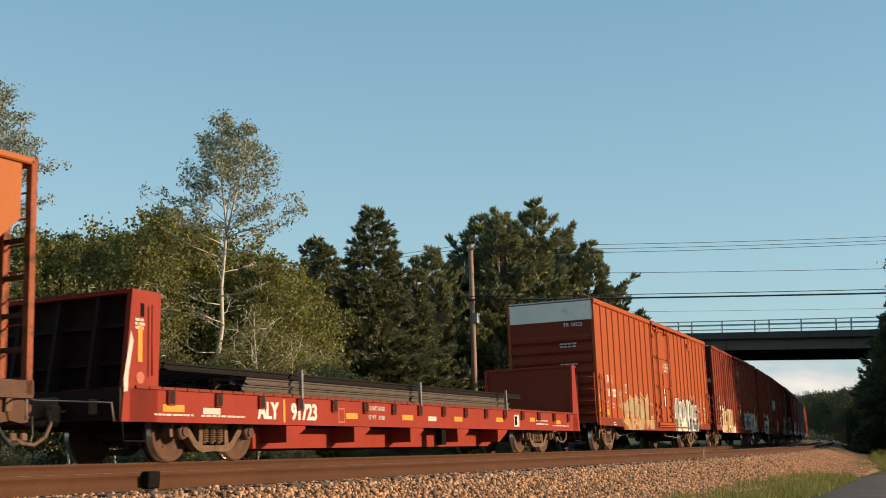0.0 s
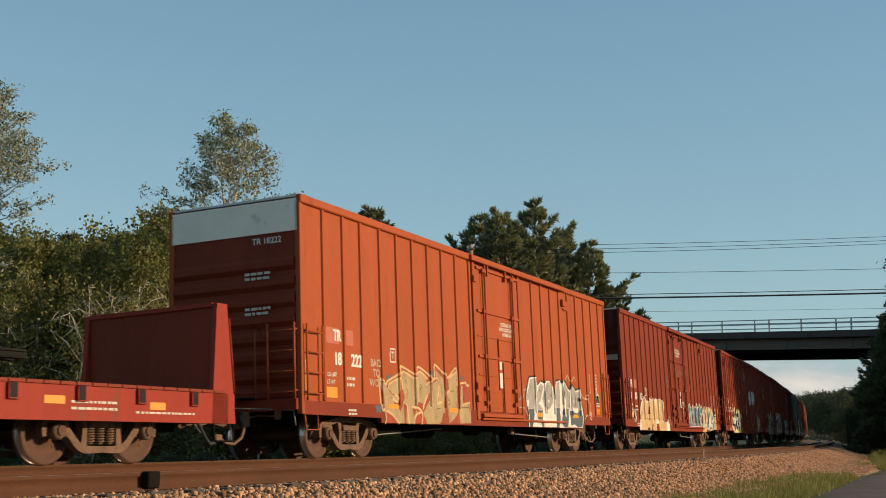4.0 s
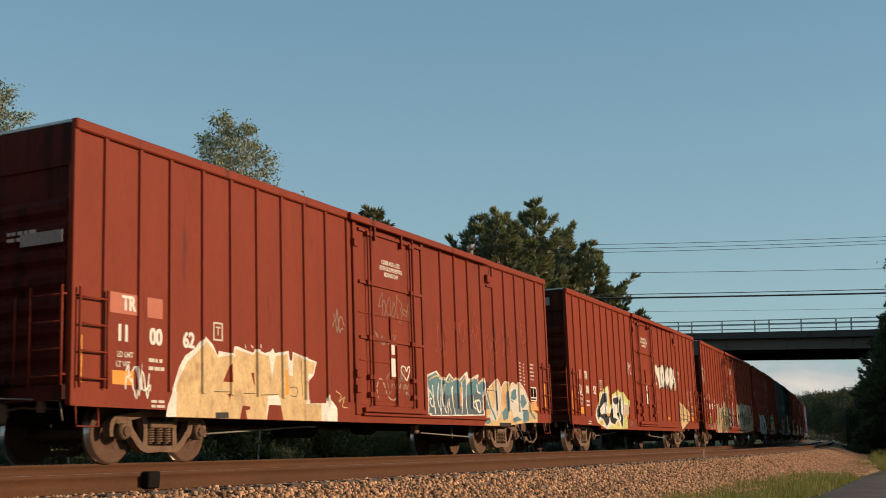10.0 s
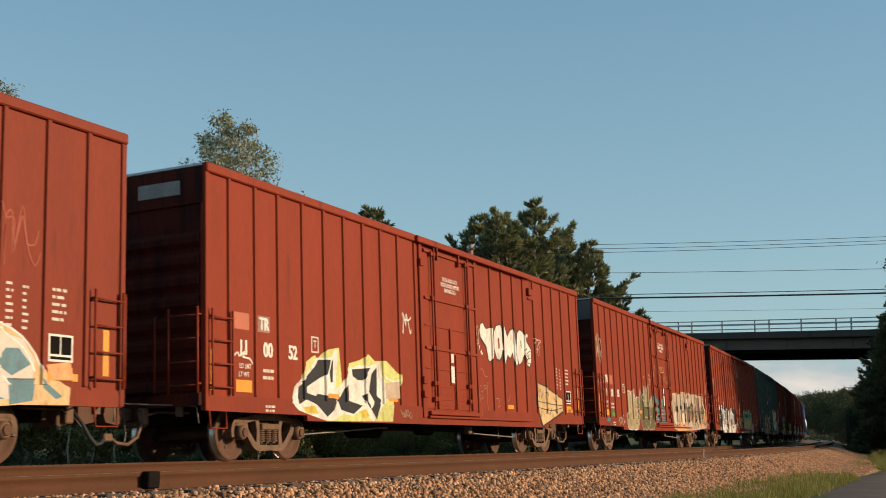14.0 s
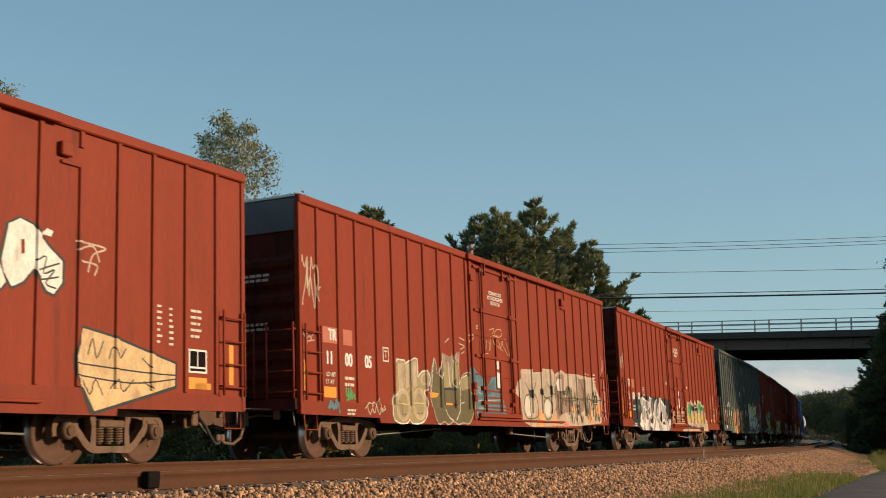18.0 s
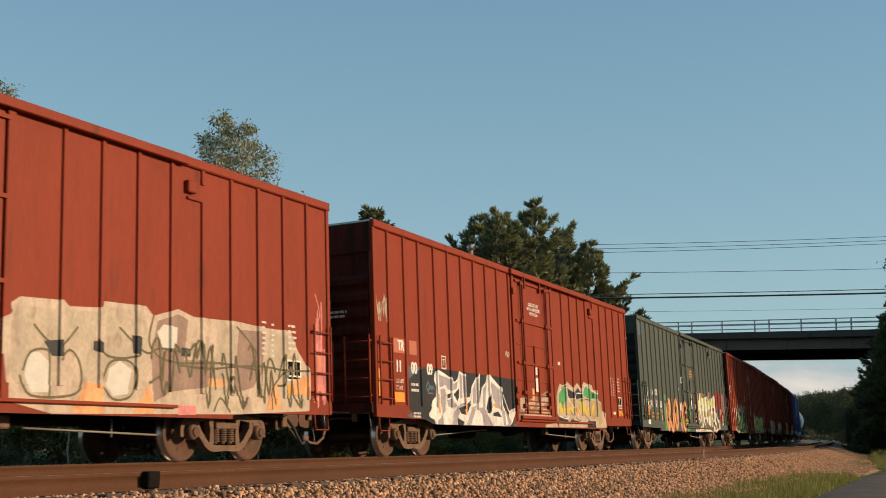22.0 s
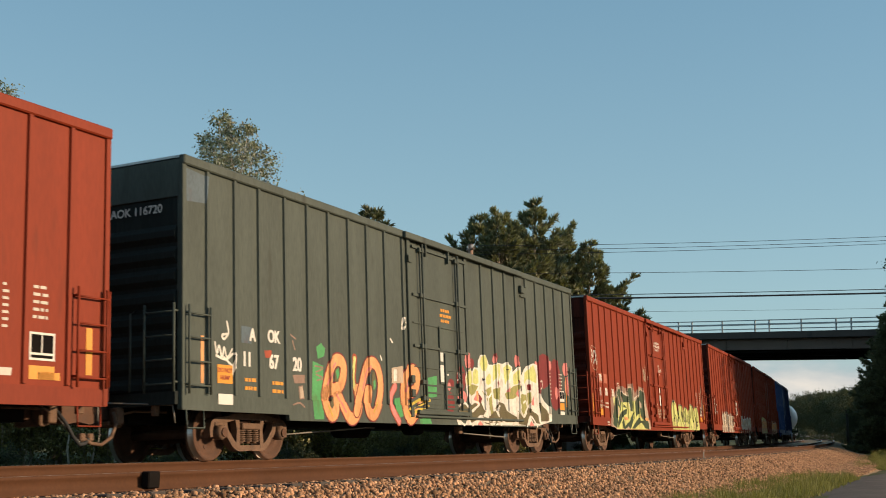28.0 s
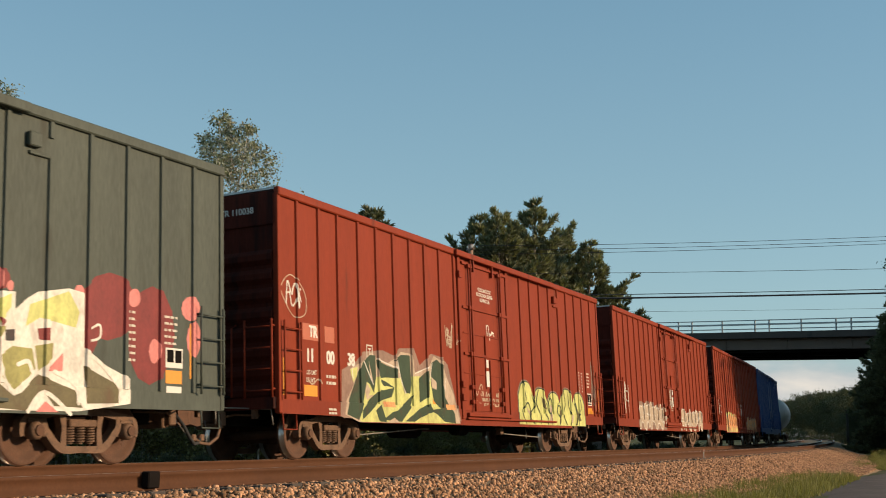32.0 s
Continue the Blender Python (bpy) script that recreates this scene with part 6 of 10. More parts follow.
def wild_glyph(rnd):
    """A made-up piece of a wildstyle: stem, bow, kick and bar, in no alphabet."""
    j = rnd.uniform
    out = [[(j(0.05, 0.25), j(0.85, 1.0)), (j(0.1, 0.3), 0.5), (j(0.0, 0.2), 0.0)]]
    out.append([(j(0.1, 0.4), j(0.7, 1.0)), (j(0.7, 1.0), j(0.6, 0.9)), (j(0.4, 0.9), j(0.35, 0.6)), (j(0.1, 0.4), j(0.3, 0.5))])
    if rnd.random() < 0.75:
        out.append([(j(0.3, 0.6), j(0.4, 0.55)), (j(0.7, 0.95), j(0.2, 0.35)), (j(0.6, 1.05), j(-0.02, 0.1))])
    if rnd.random() < 0.55:
        out.append([(j(0.6, 0.9), j(0.75, 1.02)), (j(0.75, 1.0), j(0.3, 0.5)), (j(0.55, 0.95), j(0.0, 0.2))])
    return out


def throwup(car, L, word, u0, u1, z0, z1, fat, edge, edge_m, fill_m, seed=1, level=1, low_m=None, split=0.45, shine=None, wild=0.0, rim=None, top=None):
    """Fat letters side by side, each with an edge, a fill (another below a line), cracks and highlights."""
    rnd = random.Random(seed)
    n = len(word)
    wd = (u1 - u0) / n
    cut = z0 + (z1 - z0) * split
    rims, seams = [], []
    letters = []
    for i, ch in enumerate(word):
        a0 = u0 + i * wd + wd * 0.04
        hz = (z1 - z0) * (0.86 + 0.16 * rnd.random()) if top is None else (z1 - z0) * top[i % len(top)]
        skew = rnd.uniform(-0.12, 0.12)
        strokes = []
        for st in (GL[ch] if ch in GL else wild_glyph(rnd)):
            pts = [(a0 + (x + skew * (z - 0.5) + wild * rnd.uniform(-0.10, 0.10)) * wd * 0.94, z0 + fat / 2 + (z + wild * rnd.uniform(-0.08, 0.08)) * (hz - fat)) for x, z in st]
            strokes.append(smooth(pts) if wild < 0.5 else pts)
        letters.append(strokes)
        if rim:
            rims += [ribbon(q, fat + 4 * edge) for q in strokes]
    if rim:
        spray(car, L, rims, rim, level, "graffiti_shadow")
    for i, strokes in enumerate(letters):
        k = level + 3 + 3.2 * (i % 2)
        spray(car, L, [ribbon(q, fat + 2 * edge) for q in strokes], edge_m, k, "graffiti_outline")
        body = [ribbon(q, fat) for q in strokes]
        if low_m:
            up = [[q for q in st if sum(z for _, z in q) / len(q) >= cut] for st in body]
            low = [[q for q in st if sum(z for _, z in q) / len(q) < cut] for st in body]
            up, low = [q for q in up if q], [q for q in low if q]
            if up:
                spray(car, L, up, fill_m, k + 3.4, "graffiti_letter")
            if low:
                spray(car, L, low, low_m, k + 3.4, "graffiti_letter")
        else:
            spray(car, L, body, fill_m, k + 3.4, "graffiti_letter")
        if shine:
            marks = []
            for q in strokes:
                m = [(x - fat * rnd.uniform(0.05, 0.3), z + fat * rnd.uniform(-0.1, 0.25)) for x, z in q[: max(2, len(q) // 2)]]
                marks.append(ribbon(m, fat * rnd.uniform(0.08, 0.2)))
            spray(car, L, marks, shine, k + 7.2, "graffiti_shine")
        if fat > 0.15:
            for q in strokes[:2]:
                m = [(x + fat * rnd.uniform(-0.35, 0.35), z + fat * rnd.uniform(-0.3, 0.3)) for x, z in q[len(q) // 3:]]
                if len(m) > 1:
                    seams.append(ribbon(m, 0.018))
    if seams:
        spray(car, L, seams, edge_m, level + 15, "graffiti_line")


def crest(u0, u1, z0, z1, teeth, seed, rough=0.25, flat_low=True):
    """A silhouette with an uneven top edge."""
    rnd = random.Random(seed)
    pts = [(u0, z0)] + ([(u1, z0)] if flat_low else [])
    for i in range(teeth * 2, -1, -1):
        k = i / (teeth * 2)
        pts.append((u0 + (u1 - u0) * k, z1 - (z1 - z0) * rough * (rnd.random() if i % 2 == 0 else 0.15 * rnd.random())))
    return [pts]


def peaks(u0, u1, z0, tops, grow=0.0):
    """A silhouette whose top follows (share of the width, height) pairs, widened by grow."""
    return [[(u0 - grow, z0), (u1 + grow, z0)] + [(u0 - grow + (u1 - u0 + 2 * grow) * k, z + grow) for k, z in reversed(tops)]]


def blob(u, z, r, n=14, sq=1.0):
    return [[(u + r * math.cos(2 * math.pi * k / n), z + sq * r * math.sin(2 * math.pi * k / n)) for k in range(n)]]


def humps(heights, base=0.55):
    """Rounded letter tops as (share of the width, height) pairs."""
    out, n = [], len(heights)
    for i, z in enumerate(heights):
        for j in range(7):
            q = abs(2 * j / 6 - 1)
            out.append(((i + (j + 0.02 * (j == 0)) / 6.05) / n, z - (z - base) * 0.28 * q ** 3))
    return out


def mass(car, L, u0, u1, z0, tops, edge_m, fill_m, low_m=None, split=1.2, rim=None, line_m=None, lines=6, loops=3, chips=(), chip_n=0, seed=1, level=1, w=0.03, edge=0.05):
    """A dense piece: rim, outline, body with another colour below, then curved lines, loops and splinters over it."""
    rnd = random.Random(seed)
    if rim:
        spray(car, L, peaks(u0, u1, z0, tops, edge * 1.8), rim, level, "graffiti_shadow")
    spray(car, L, peaks(u0, u1, z0, tops, edge), edge_m, level + 1, "graffiti_outline")
    spray(car, L, peaks(u0, u1, z0, tops), fill_m, level + 2, "graffiti_body")
    if low_m:
        wave = [(k / 12, split + rnd.uniform(-0.09, 0.09)) for k in range(13)]
        spray(car, L, peaks(u0 + 0.02, u1 - 0.02, z0, wave), low_m, level + 3, "graffiti_body")

    def lid(u):
        k = (u - u0) / (u1 - u0)
        for (a, za), (b, zb) in zip(tops, tops[1:]):
            if a <= k <= b:
                return za + (zb - za) * (k - a) / max(1e-6, b - a)
        return tops[-1][1]
    for i in range(chip_n):
        m = chips[i % len(chips)]
        u, hgt = u0 + (u1 - u0) * (0.05 + 0.9 * (i + rnd.random()) / chip_n), rnd.uniform(0.2, 0.55)
        zb = rnd.uniform(z0 + 0.02, max(z0 + 0.05, lid(u) - hgt - 0.08))
        wd, sl = rnd.uniform(0.10, 0.30), rnd.uniform(-0.25, 0.25)
        q = [(u, zb), (u + wd, zb + rnd.uniform(0, 0.08)), (u + wd * 0.8 + sl, zb + hgt * 0.8), (u + wd * 0.3 + sl, zb + hgt)]
        spray(car, L, [q], m, level + 4 + i % 3, "graffiti_splinter")
    if line_m:
        lines = int(lines * 1.5)
        for i in range(lines):
            u = u0 + (u1 - u0) * (i + 0.6 + 0.5 * rnd.random()) / (lines + 0.6)
            t = min(lid(u), lid(min(u1, u + 0.1))) - 0.02
            pts = [(u + rnd.uniform(-0.05, 0.05), t), (u + rnd.uniform(-0.22, 0.22), z0 + (t - z0) * 0.62), (u + rnd.uniform(-0.22, 0.22), z0 + (t - z0) * 0.3), (u + rnd.uniform(-0.15, 0.15), z0 + 0.03)]
            spray(car, L, [ribbon(smooth(pts, 5), w)], line_m, level + 8 + i % 3, "graffiti_line")
        for i in range(loops):
            u, z = u0 + (u1 - u0) * (i + 0.3 + 0.5 * rnd.random()) / loops, z0 + rnd.uniform(0.25, 0.65)
            ra, rb = rnd.uniform(0.12, 0.24), rnd.uniform(0.16, 0.34)
            u = min(max(u, u0 + ra), u1 - ra)
            a0 = rnd.uniform(0, 6)
            pts = [(u + ra * math.cos(a0 + k * 0.5), z + rb * math.sin(a0 + k * 0.5)) for k in range(rnd.choice((9, 11, 13)))]
            spray(car, L, [ribbon(pts, w)], line_m, level + 11 + i % 2, "graffiti_line")


def tag(car, L, u, z, w, h, material, seed, thick=0.026, knots=11, level=2):
    """A scribbled one-line tag."""
    rnd = random.Random(seed)
    for k in range(2):
        pts = [(u + w * (i / knots) + rnd.uniform(-0.08, 0.08) * w, z + h * rnd.random()) for i in range(knots)]
        spray(car, L, ribbon(smooth(pts, 4), thick), material, level + k, "tag")


def end_text(body, size, y, z, car, L, material):
    ob = text(body, size, 0, 0, 0, material, car)
    ob.matrix_basis = Matrix.Translation((-L / 2 - 0.004, y, z)) @ Matrix.Rotation(-math.pi / 2, 4, "Z")
    return ob


def reporting(car, L, a, b, c, seed, mark="TR", patch=True):
    """Reporting marks, stencils, tape and data lines of the red boxcars."""
    h = L / 2
    y = -HALF - 0.006
    e = 0.28 if L == 19.0 else 0.0
    if mark == "TR" and b == "00" and c == "52":
        part("faded_patch", sheet(-h + 0.78, -h + 1.25, 2.14, 2.42, y + 0.002), PEACH, car)
        part("faded_patch", sheet(-h + 1.44, -h + 1.88, 2.14, 2.42, y + 0.002), MIST_S, car)
    elif patch:
        part("faded_patch", sheet(-h + 0.80, -h + 1.42, 2.12, 2.42, y + 0.002), PEACH, car)
        part("faded_patch", sheet(-h + 1.62, -h + 1.98, 2.12, 2.42, y + 0.002), PEACH, car)
    text(mark, 0.30, -h + (1.70 if c == "52" else 1.20 + e * 0.5), 2.27, y - 0.002, SIGNWHITE, car, wide=0.8)
    text(a, 0.34, -h + 1.08 + e, 1.83, y, SIGNWHITE, car, wide=0.85)
    text(b, 0.34, -h + 1.82 + e, 1.83, y, SIGNWHITE, car, wide=0.85)
    text(c, 0.34, -h + 2.62, 1.84, y, SIGNWHITE, car, wide=0.85)
    bm = bmesh.new()
    for q in ((3.26, 3.29, 1.90, 2.20), (3.49, 3.52, 1.90, 2.20), (3.29, 3.49, 2.17, 2.20), (3.29, 3.49, 1.90, 1.93)):
        sheet(-h + q[0] + e, -h + q[1] + e, q[2], q[3], y, bm)
    part("stencil_frame", bm, STENCIL, car)
    text("T", 0.2, -h + 3.39 + e, 2.05, y, STENCIL, car)
    text("LD LMT", 0.115, -h + 1.13, 1.53, y, STENCIL, car, wide=0.9)
    text("LT WT", 0.115, -h + 1.09, 1.39, y, STENCIL, car, wide=0.9)
    bars(2, -h + 1.66, 1.46, y, STENCIL, car, 0.36, 0.055, 0.12, seed=seed + 2)
    part("reflective_tape", sheet(-h + 0.86, -h + 1.32, 1.10, 1.30, y), SIGNYELLOW, car)
    part("reflective_tape", sheet(-h + 0.16, -h + 0.24, 1.10, 1.75, y), SIGNYELLOW, car)
    bars(2, -h + 1.70, 0.86, y - 0.02, STENCIL, car, 0.34, 0.04, 0.07, seed=seed + 3)
    # door writing
    yd = -HALF - 0.040
    cx, cz = (0.66, 3.22) if mark == "TR" and a == "18" else (0.02, 3.96)
    for k, row in enumerate(("CLOSE AND LOCK", "BOTH DOORS BEFORE", "MOVING CAR")):
        text(row, 0.125, cx, cz - k * 0.125, yd, SIGNWHITE, car, wide=0.80)
    # capacity data by the trailing end
    bars(7, h - 2.20, 2.30, y, STENCIL, car, 0.12, 0.035, 0.09, seed=seed + 10)
    bars(7, h - 1.92, 2.28, y, STENCIL, car, 0.10, 0.035, 0.09, seed=seed + 11)
    bars(5, h - 1.40, 2.30, y, STENCIL, car, 0.26, 0.04, 0.10, seed=seed + 12)
    bm = bmesh.new()
    for q in ((1.45, 1.42, 1.35, 1.72), (1.03, 1.00, 1.35, 1.72), (1.24, 1.22, 1.45, 1.69), (1.42, 1.03, 1.69, 1.72), (1.42, 1.03, 1.35, 1.38), (1.42, 1.03, 1.42, 1.45)):
        sheet(h - q[0], h - q[1], q[2], q[3], y, bm)
    part("stencil_frame", bm, SIGNWHITE, car)
    part("stencil_board", sheet(h - 1.42, h - 1.03, 1.38, 1.69, y + 0.002), UNDER, car)
    part("reflective_tape", sheet(h - 1.45, h - 1.00, 1.10, 1.28, y), SIGNYELLOW, car)
    part("reflective_tape", sheet(h - 0.42, h - 0.30, 1.20, 1.85, y), SIGNYELLOW, car)
    for u in (6.3, 12.9, 17.6):
        part("reflective_tape", sheet(-h + u, -h + u + 0.40, 1.10, 1.20, y), SIGNYELLOW, car)


def draw(car, L, level, name, material, *polys):
    """Each outline as one painted shape."""
    for k, q in enumerate(polys):
        spray(car, L, [q], material, level + 0.12 * (k % 5), name)


def lines(car, L, level, width, material, *rows):
    """Each row of points as one sprayed line."""
    for k, q in enumerate(rows):
        spray(car, L, [ribbon(smooth(q, 4), width)], material, level + 0.12 * (k % 5), "graffiti_line")


reporting(c62, LB, "11", "00", "62", 20)
reporting(c52, LB, "11", "00", "52", 40)
reporting(c05, LB, "11", "00", "05", 60)
reporting(c09, LB, "11", "00", "09", 80)
reporting(c38, LB, "11", "00", "38", 100)
reporting(c222, 19.0, "18", "222", "", 120)
end_text("TR 18222", 0.16, -0.75, 3.98, c222, 19.0, SIGNWHITE)
end_text("TR 110052", 0.15, -0.5, 4.42, c52, LB, SIGNWHITE)
part("end_plate", boxed(-LB / 2 - 0.008, -LB / 2 - 0.003, -0.95, -0.10, 4.30, 4.54), GREY_S, c52)
end_text("TR 110038", 0.16, -0.6, 4.40, c38, LB, SIGNWHITE)
end_text("AOK 116720", 0.19, -0.55, 3.95, aok, LB, SIGNWHITE)
for cr, zz in ((c222, 3.35), (c222, 2.7), (c62, 3.2), (c05, 3.3), (c05, 2.4), (c09, 2.9)):
    ob = bars(2, -0.3, 0, 0, STENCIL, cr, 0.55, 0.05, seed=int(zz * 10))
    ob.matrix_basis = Matrix.Translation((-(9.5 if cr is c222 else LB / 2) - 0.06, -0.6, zz)) @ Matrix.Rotation(-math.pi / 2, 4, "Z")
part("white_sticker", boxed(-LB / 2 - 0.062, -LB / 2 - 0.056, -1.32, -0.55, 3.02, 3.20), GREY_S, c62)

# orange-red car: tan wildstyle with white and brick outlines; grey bubble letters
tag(c222, 19.0, 10.9, 0.9, 0.8, 0.8, MIST_S, 8)
text("BACK", 0.21, -9.5 + 2.95, 1.84, -HALF - 0.006, PALE_S, c222)
text("TO", 0.21, -9.5 + 2.92, 1.64, -HALF - 0.006, PALE_S, c222)
text("WORK", 0.21, -9.5 + 2.95, 1.44, -HALF - 0.006, PALE_S, c222)
# brown-red car: cream blocks; teal and pale letters
tag(c62, LB, 8.9, 2.75, 1.5, 0.6, MIST_S, 16, 0.02, 14)
tag(c62, LB, 8.7, 2.2, 1.0, 0.3, MIST_S, 17, 0.025, 8)
tag(c62, LB, 9.2, 1.1, 1.0, 0.7, MIST_S, 18, 0.025, 10)
tag(c62, LB, 7.1, 2.3, 0.45, 0.5, MIST_S, 19, 0.03, 6)
tag(c62, LB, 1.1, 0.85, 0.7, 0.6, WHITE_S, 20, 0.03, 9)
for k in range(6):
    tag(c62, LB, 11.6 + k * 1.0, 2.1 + 0.2 * (k % 3), 0.7, 0.9, RUSTED_S, 50 + k, 0.02, 9)
# red car: dark letters with pale edges, white letters high up, pale wedge
tag(c52, LB, 7.0, 2.5, 0.5, 0.5, WHITE_S, 24, 0.03, 7)
tag(c52, LB, 6.8, 0.75, 0.6, 0.2, MIST_S, 25, 0.025, 7)
# red car: olive and pale pieces, blue-grey wedge over the door
tag(c05, LB, 0.05, 2.7, 0.75, 1.0, PALE_S, 35, 0.03, 13)
tag(c05, LB, 0.1, 1.9, 0.5, 0.4, PALE_S, 36, 0.025, 7)
tag(c05, LB, 2.5, 0.8, 0.9, 0.35, PALE_S, 38, 0.03, 10)
tag(c05, LB, 1.0, 0.82, 0.5, 0.25, TEAL_S, 39, 0.05, 7)
tag(c05, LB, 1.7, 1.05, 0.35, 0.3, GREEN_S, 40, 0.04, 9)
tag(c05, LB, 18.4, 0.9, 0.35, 1.9, PINK_S, 46, 0.03, 14)
# red car: white and grey letters on black; green and yellow piece
tag(c09, LB, 0.15, 2.7, 0.5, 0.6, PALE_S, 59, 0.022, 12)
tag(c09, LB, 7.3, 2.35, 0.3, 0.25, PALE_S, 60, 0.035, 5)
# grey-green car: orange letters, lime and white piece on crimson
yk = -HALF - 0.006
hk = LB / 2
text("A", 0.30, -hk + 1.95, 2.06, yk, SIGNWHITE, aok, wide=0.85)
text("OK", 0.30, -hk + 2.60, 2.08, yk, SIGNWHITE, aok, wide=0.85)
for body, u in (("11", 1.78), ("67", 2.60), ("20", 3.36)):
    text(body, 0.34, -hk + u, 1.64, yk, SIGNWHITE, aok, wide=0.85)
part("dark_patch", sheet(-hk + 1.62, -hk + 1.92, 1.92, 2.20, yk + 0.002), SLATE_S, aok)
part("reflective_tape", sheet(-hk + 0.94, -hk + 1.36, 1.22, 1.52, yk), SIGNYELLOW, aok)
text("DO NOT", 0.10, -hk + 1.15, 1.43, yk - 0.005, RUSTED_S, aok)
text("HUMP", 0.10, -hk + 1.15, 1.31, yk - 0.005, RUSTED_S, aok)
part("white_plate", sheet(-hk + 0.94, -hk + 1.34, 0.88, 1.05, yk - 0.02), SIGNWHITE, aok)
part("reflective_tape", sheet(-hk + 0.50, -hk + 0.58, 1.2, 1.95, yk), ORANGE_S, aok)
bars(2, -hk + 1.72, 1.28, yk, SIGNYELLOW, aok, 0.34, 0.06, 0.14, 71)
bars(2, -hk + 2.55, 1.26, yk, SIGNYELLOW, aok, 0.34, 0.06, 0.14, 72)
for k, w in enumerate((0.5, 0.6, 0.5)):
    bars(1, 0.0 + (0.6 - w) / 2, 3.20 - k * 0.12, -HALF - 0.04, SIGNYELLOW, aok, w, 0.065, seed=73 + k)
bars(8, hk - 2.3, 2.15, yk, STENCIL, aok, 0.2, 0.035, 0.10, seed=76)
bars(5, hk - 1.45, 2.15, yk, STENCIL, aok, 0.3, 0.035, 0.10, seed=77)
part("stencil_board", sheet(hk - 1.42, hk - 1.02, 1.40, 1.70, yk), SIGNWHITE, aok)
part("stencil_board_mark", sheet(hk - 1.39, hk - 1.24, 1.48, 1.67, yk - 0.005), UNDER, aok)
part("stencil_board_mark", sheet(hk - 1.20, hk - 1.05, 1.48, 1.67, yk - 0.005), UNDER, aok)
part("reflective_tape", sheet(hk - 1.42, hk - 1.04, 1.16, 1.36, yk), SIGNYELLOW, aok)
part("white_plate", sheet(hk - 1.40, hk - 1.05, 0.98, 1.12, yk), SIGNWHITE, aok)
part("reflective_tape", sheet(hk - 0.85, hk - 0.74, 1.25, 2.1, yk), SIGNYELLOW, aok)
spray(aok, LB, [[(0.05, 4.05), (0.62, 4.1), (0.68, 4.55), (0.05, 4.6)]], SLATE_S, -0.5)
# red car: dark green letters with lime between, grey mist round them
mass(c38, LB, 11.6, 17.1, 0.72, humps((1.84, 1.7, 1.62, 1.76, 1.68)), DKGREEN_S, LIME_S, None, 1.2, MIST_S, DKGREEN_S, 7, 4, (PALE_S, OLIVE_S), 6, 94, 2, w=0.04, edge=0.035)
spray(c38, LB, ribbon([(u, z) for u, z in smooth([(0.25, 2.75), (0.12, 3.0), (0.45, 3.25), (0.9, 3.0), (0.95, 2.6), (0.55, 2.5), (0.25, 2.75)], 5)], 0.02), PALE_S, 1)
tag(c38, LB, 0.3, 2.65, 0.55, 0.5, WHITE_S, 95, 0.035, 9)
tag(c38, LB, 9.5, 2.75, 0.5, 0.4, WHITE_S, 96, 0.025, 9)
tag(c38, LB, 8.9, 1.1, 1.3, 0.5, PALE_S, 97, 0.04, 14)
tag(c38, LB, 7.1, 2.4, 0.5, 0.6, PALE_S, 98, 0.035, 6)
tag(c38, LB, 17.9, 1.2, 0.5, 1.5, MIST_S, 99, 0.03, 14)
# cars further back
for cr, ln, mats in ((x1, 17.2, (PALE_S, WHITE_S, MIST_S)), (x2, LB, (ORANGE_S, PALE_S, LIME_S))):
    spray(cr, ln, crest(3.0, 7.5, 0.70, 1.75, 5, 101, 0.5), mats[2], 0)
    throwup(cr, ln, "?????", 3.0, 7.4, 0.70, 1.7, 0.24, 0.04, mats[1], mats[0], 102, 2, wild=0.4)
    throwup(cr, ln, "?????", ln - 7.0, ln - 2.2, 0.70, 1.6, 0.24, 0.04, mats[1], mats[0], 103, 2, wild=0.4)
    tag(cr, ln, 0.9, 1.2, 0.8, 1.2, STENCIL, 104, 0.05, 10)
    tag(cr, ln, ln / 2 - 0.4, 1.3, 0.8, 1.0, STENCIL, 105, 0.04, 10)

# bubble letters of silver over slate with white edges
draw(c222, 19.0, 1, "graffiti_outline", BLACK_S,
     [(11.38, 1.45), (11.46, 1.63), (11.67, 1.97), (11.81, 2.03), (12.26, 2.05), (12.40, 1.81), (12.57, 1.92), (12.75, 1.95), (12.90, 1.91), (13.05, 1.98), (13.30, 1.98), (13.55, 1.89), (13.71, 1.70), (13.88, 1.98), (14.08, 2.04), (14.32, 2.03), (14.42, 2.00), (14.59, 2.05), (14.80, 2.03), (15.05, 1.83), (15.31, 1.99), (15.49, 1.91), (15.72, 1.81), (16.11, 1.89), (16.09, 1.50), (16.31, 1.32), (16.42, 1.06), (16.24, 0.68), (11.42, 0.66), (11.53, 1.07), (11.38, 1.38)])
draw(c222, 19.0, 2.5, "graffiti_outline", WHITE_S,
     [(11.44, 1.47), (11.75, 1.97), (12.23, 2.01), (12.37, 1.78), (12.63, 1.90), (12.90, 1.87), (13.12, 1.95), (13.36, 1.95), (13.65, 1.80), (13.67, 1.45), (13.77, 1.46), (13.91, 1.95), (14.28, 2.01), (14.35, 1.91), (14.63, 2.03), (14.97, 1.79), (15.15, 1.74), (15.31, 1.94), (15.67, 1.75), (16.04, 1.83), (16.02, 1.49), (16.22, 1.31), (16.33, 1.05), (16.14, 0.68), (11.50, 0.66), (11.60, 1.08), (11.44, 1.33)])
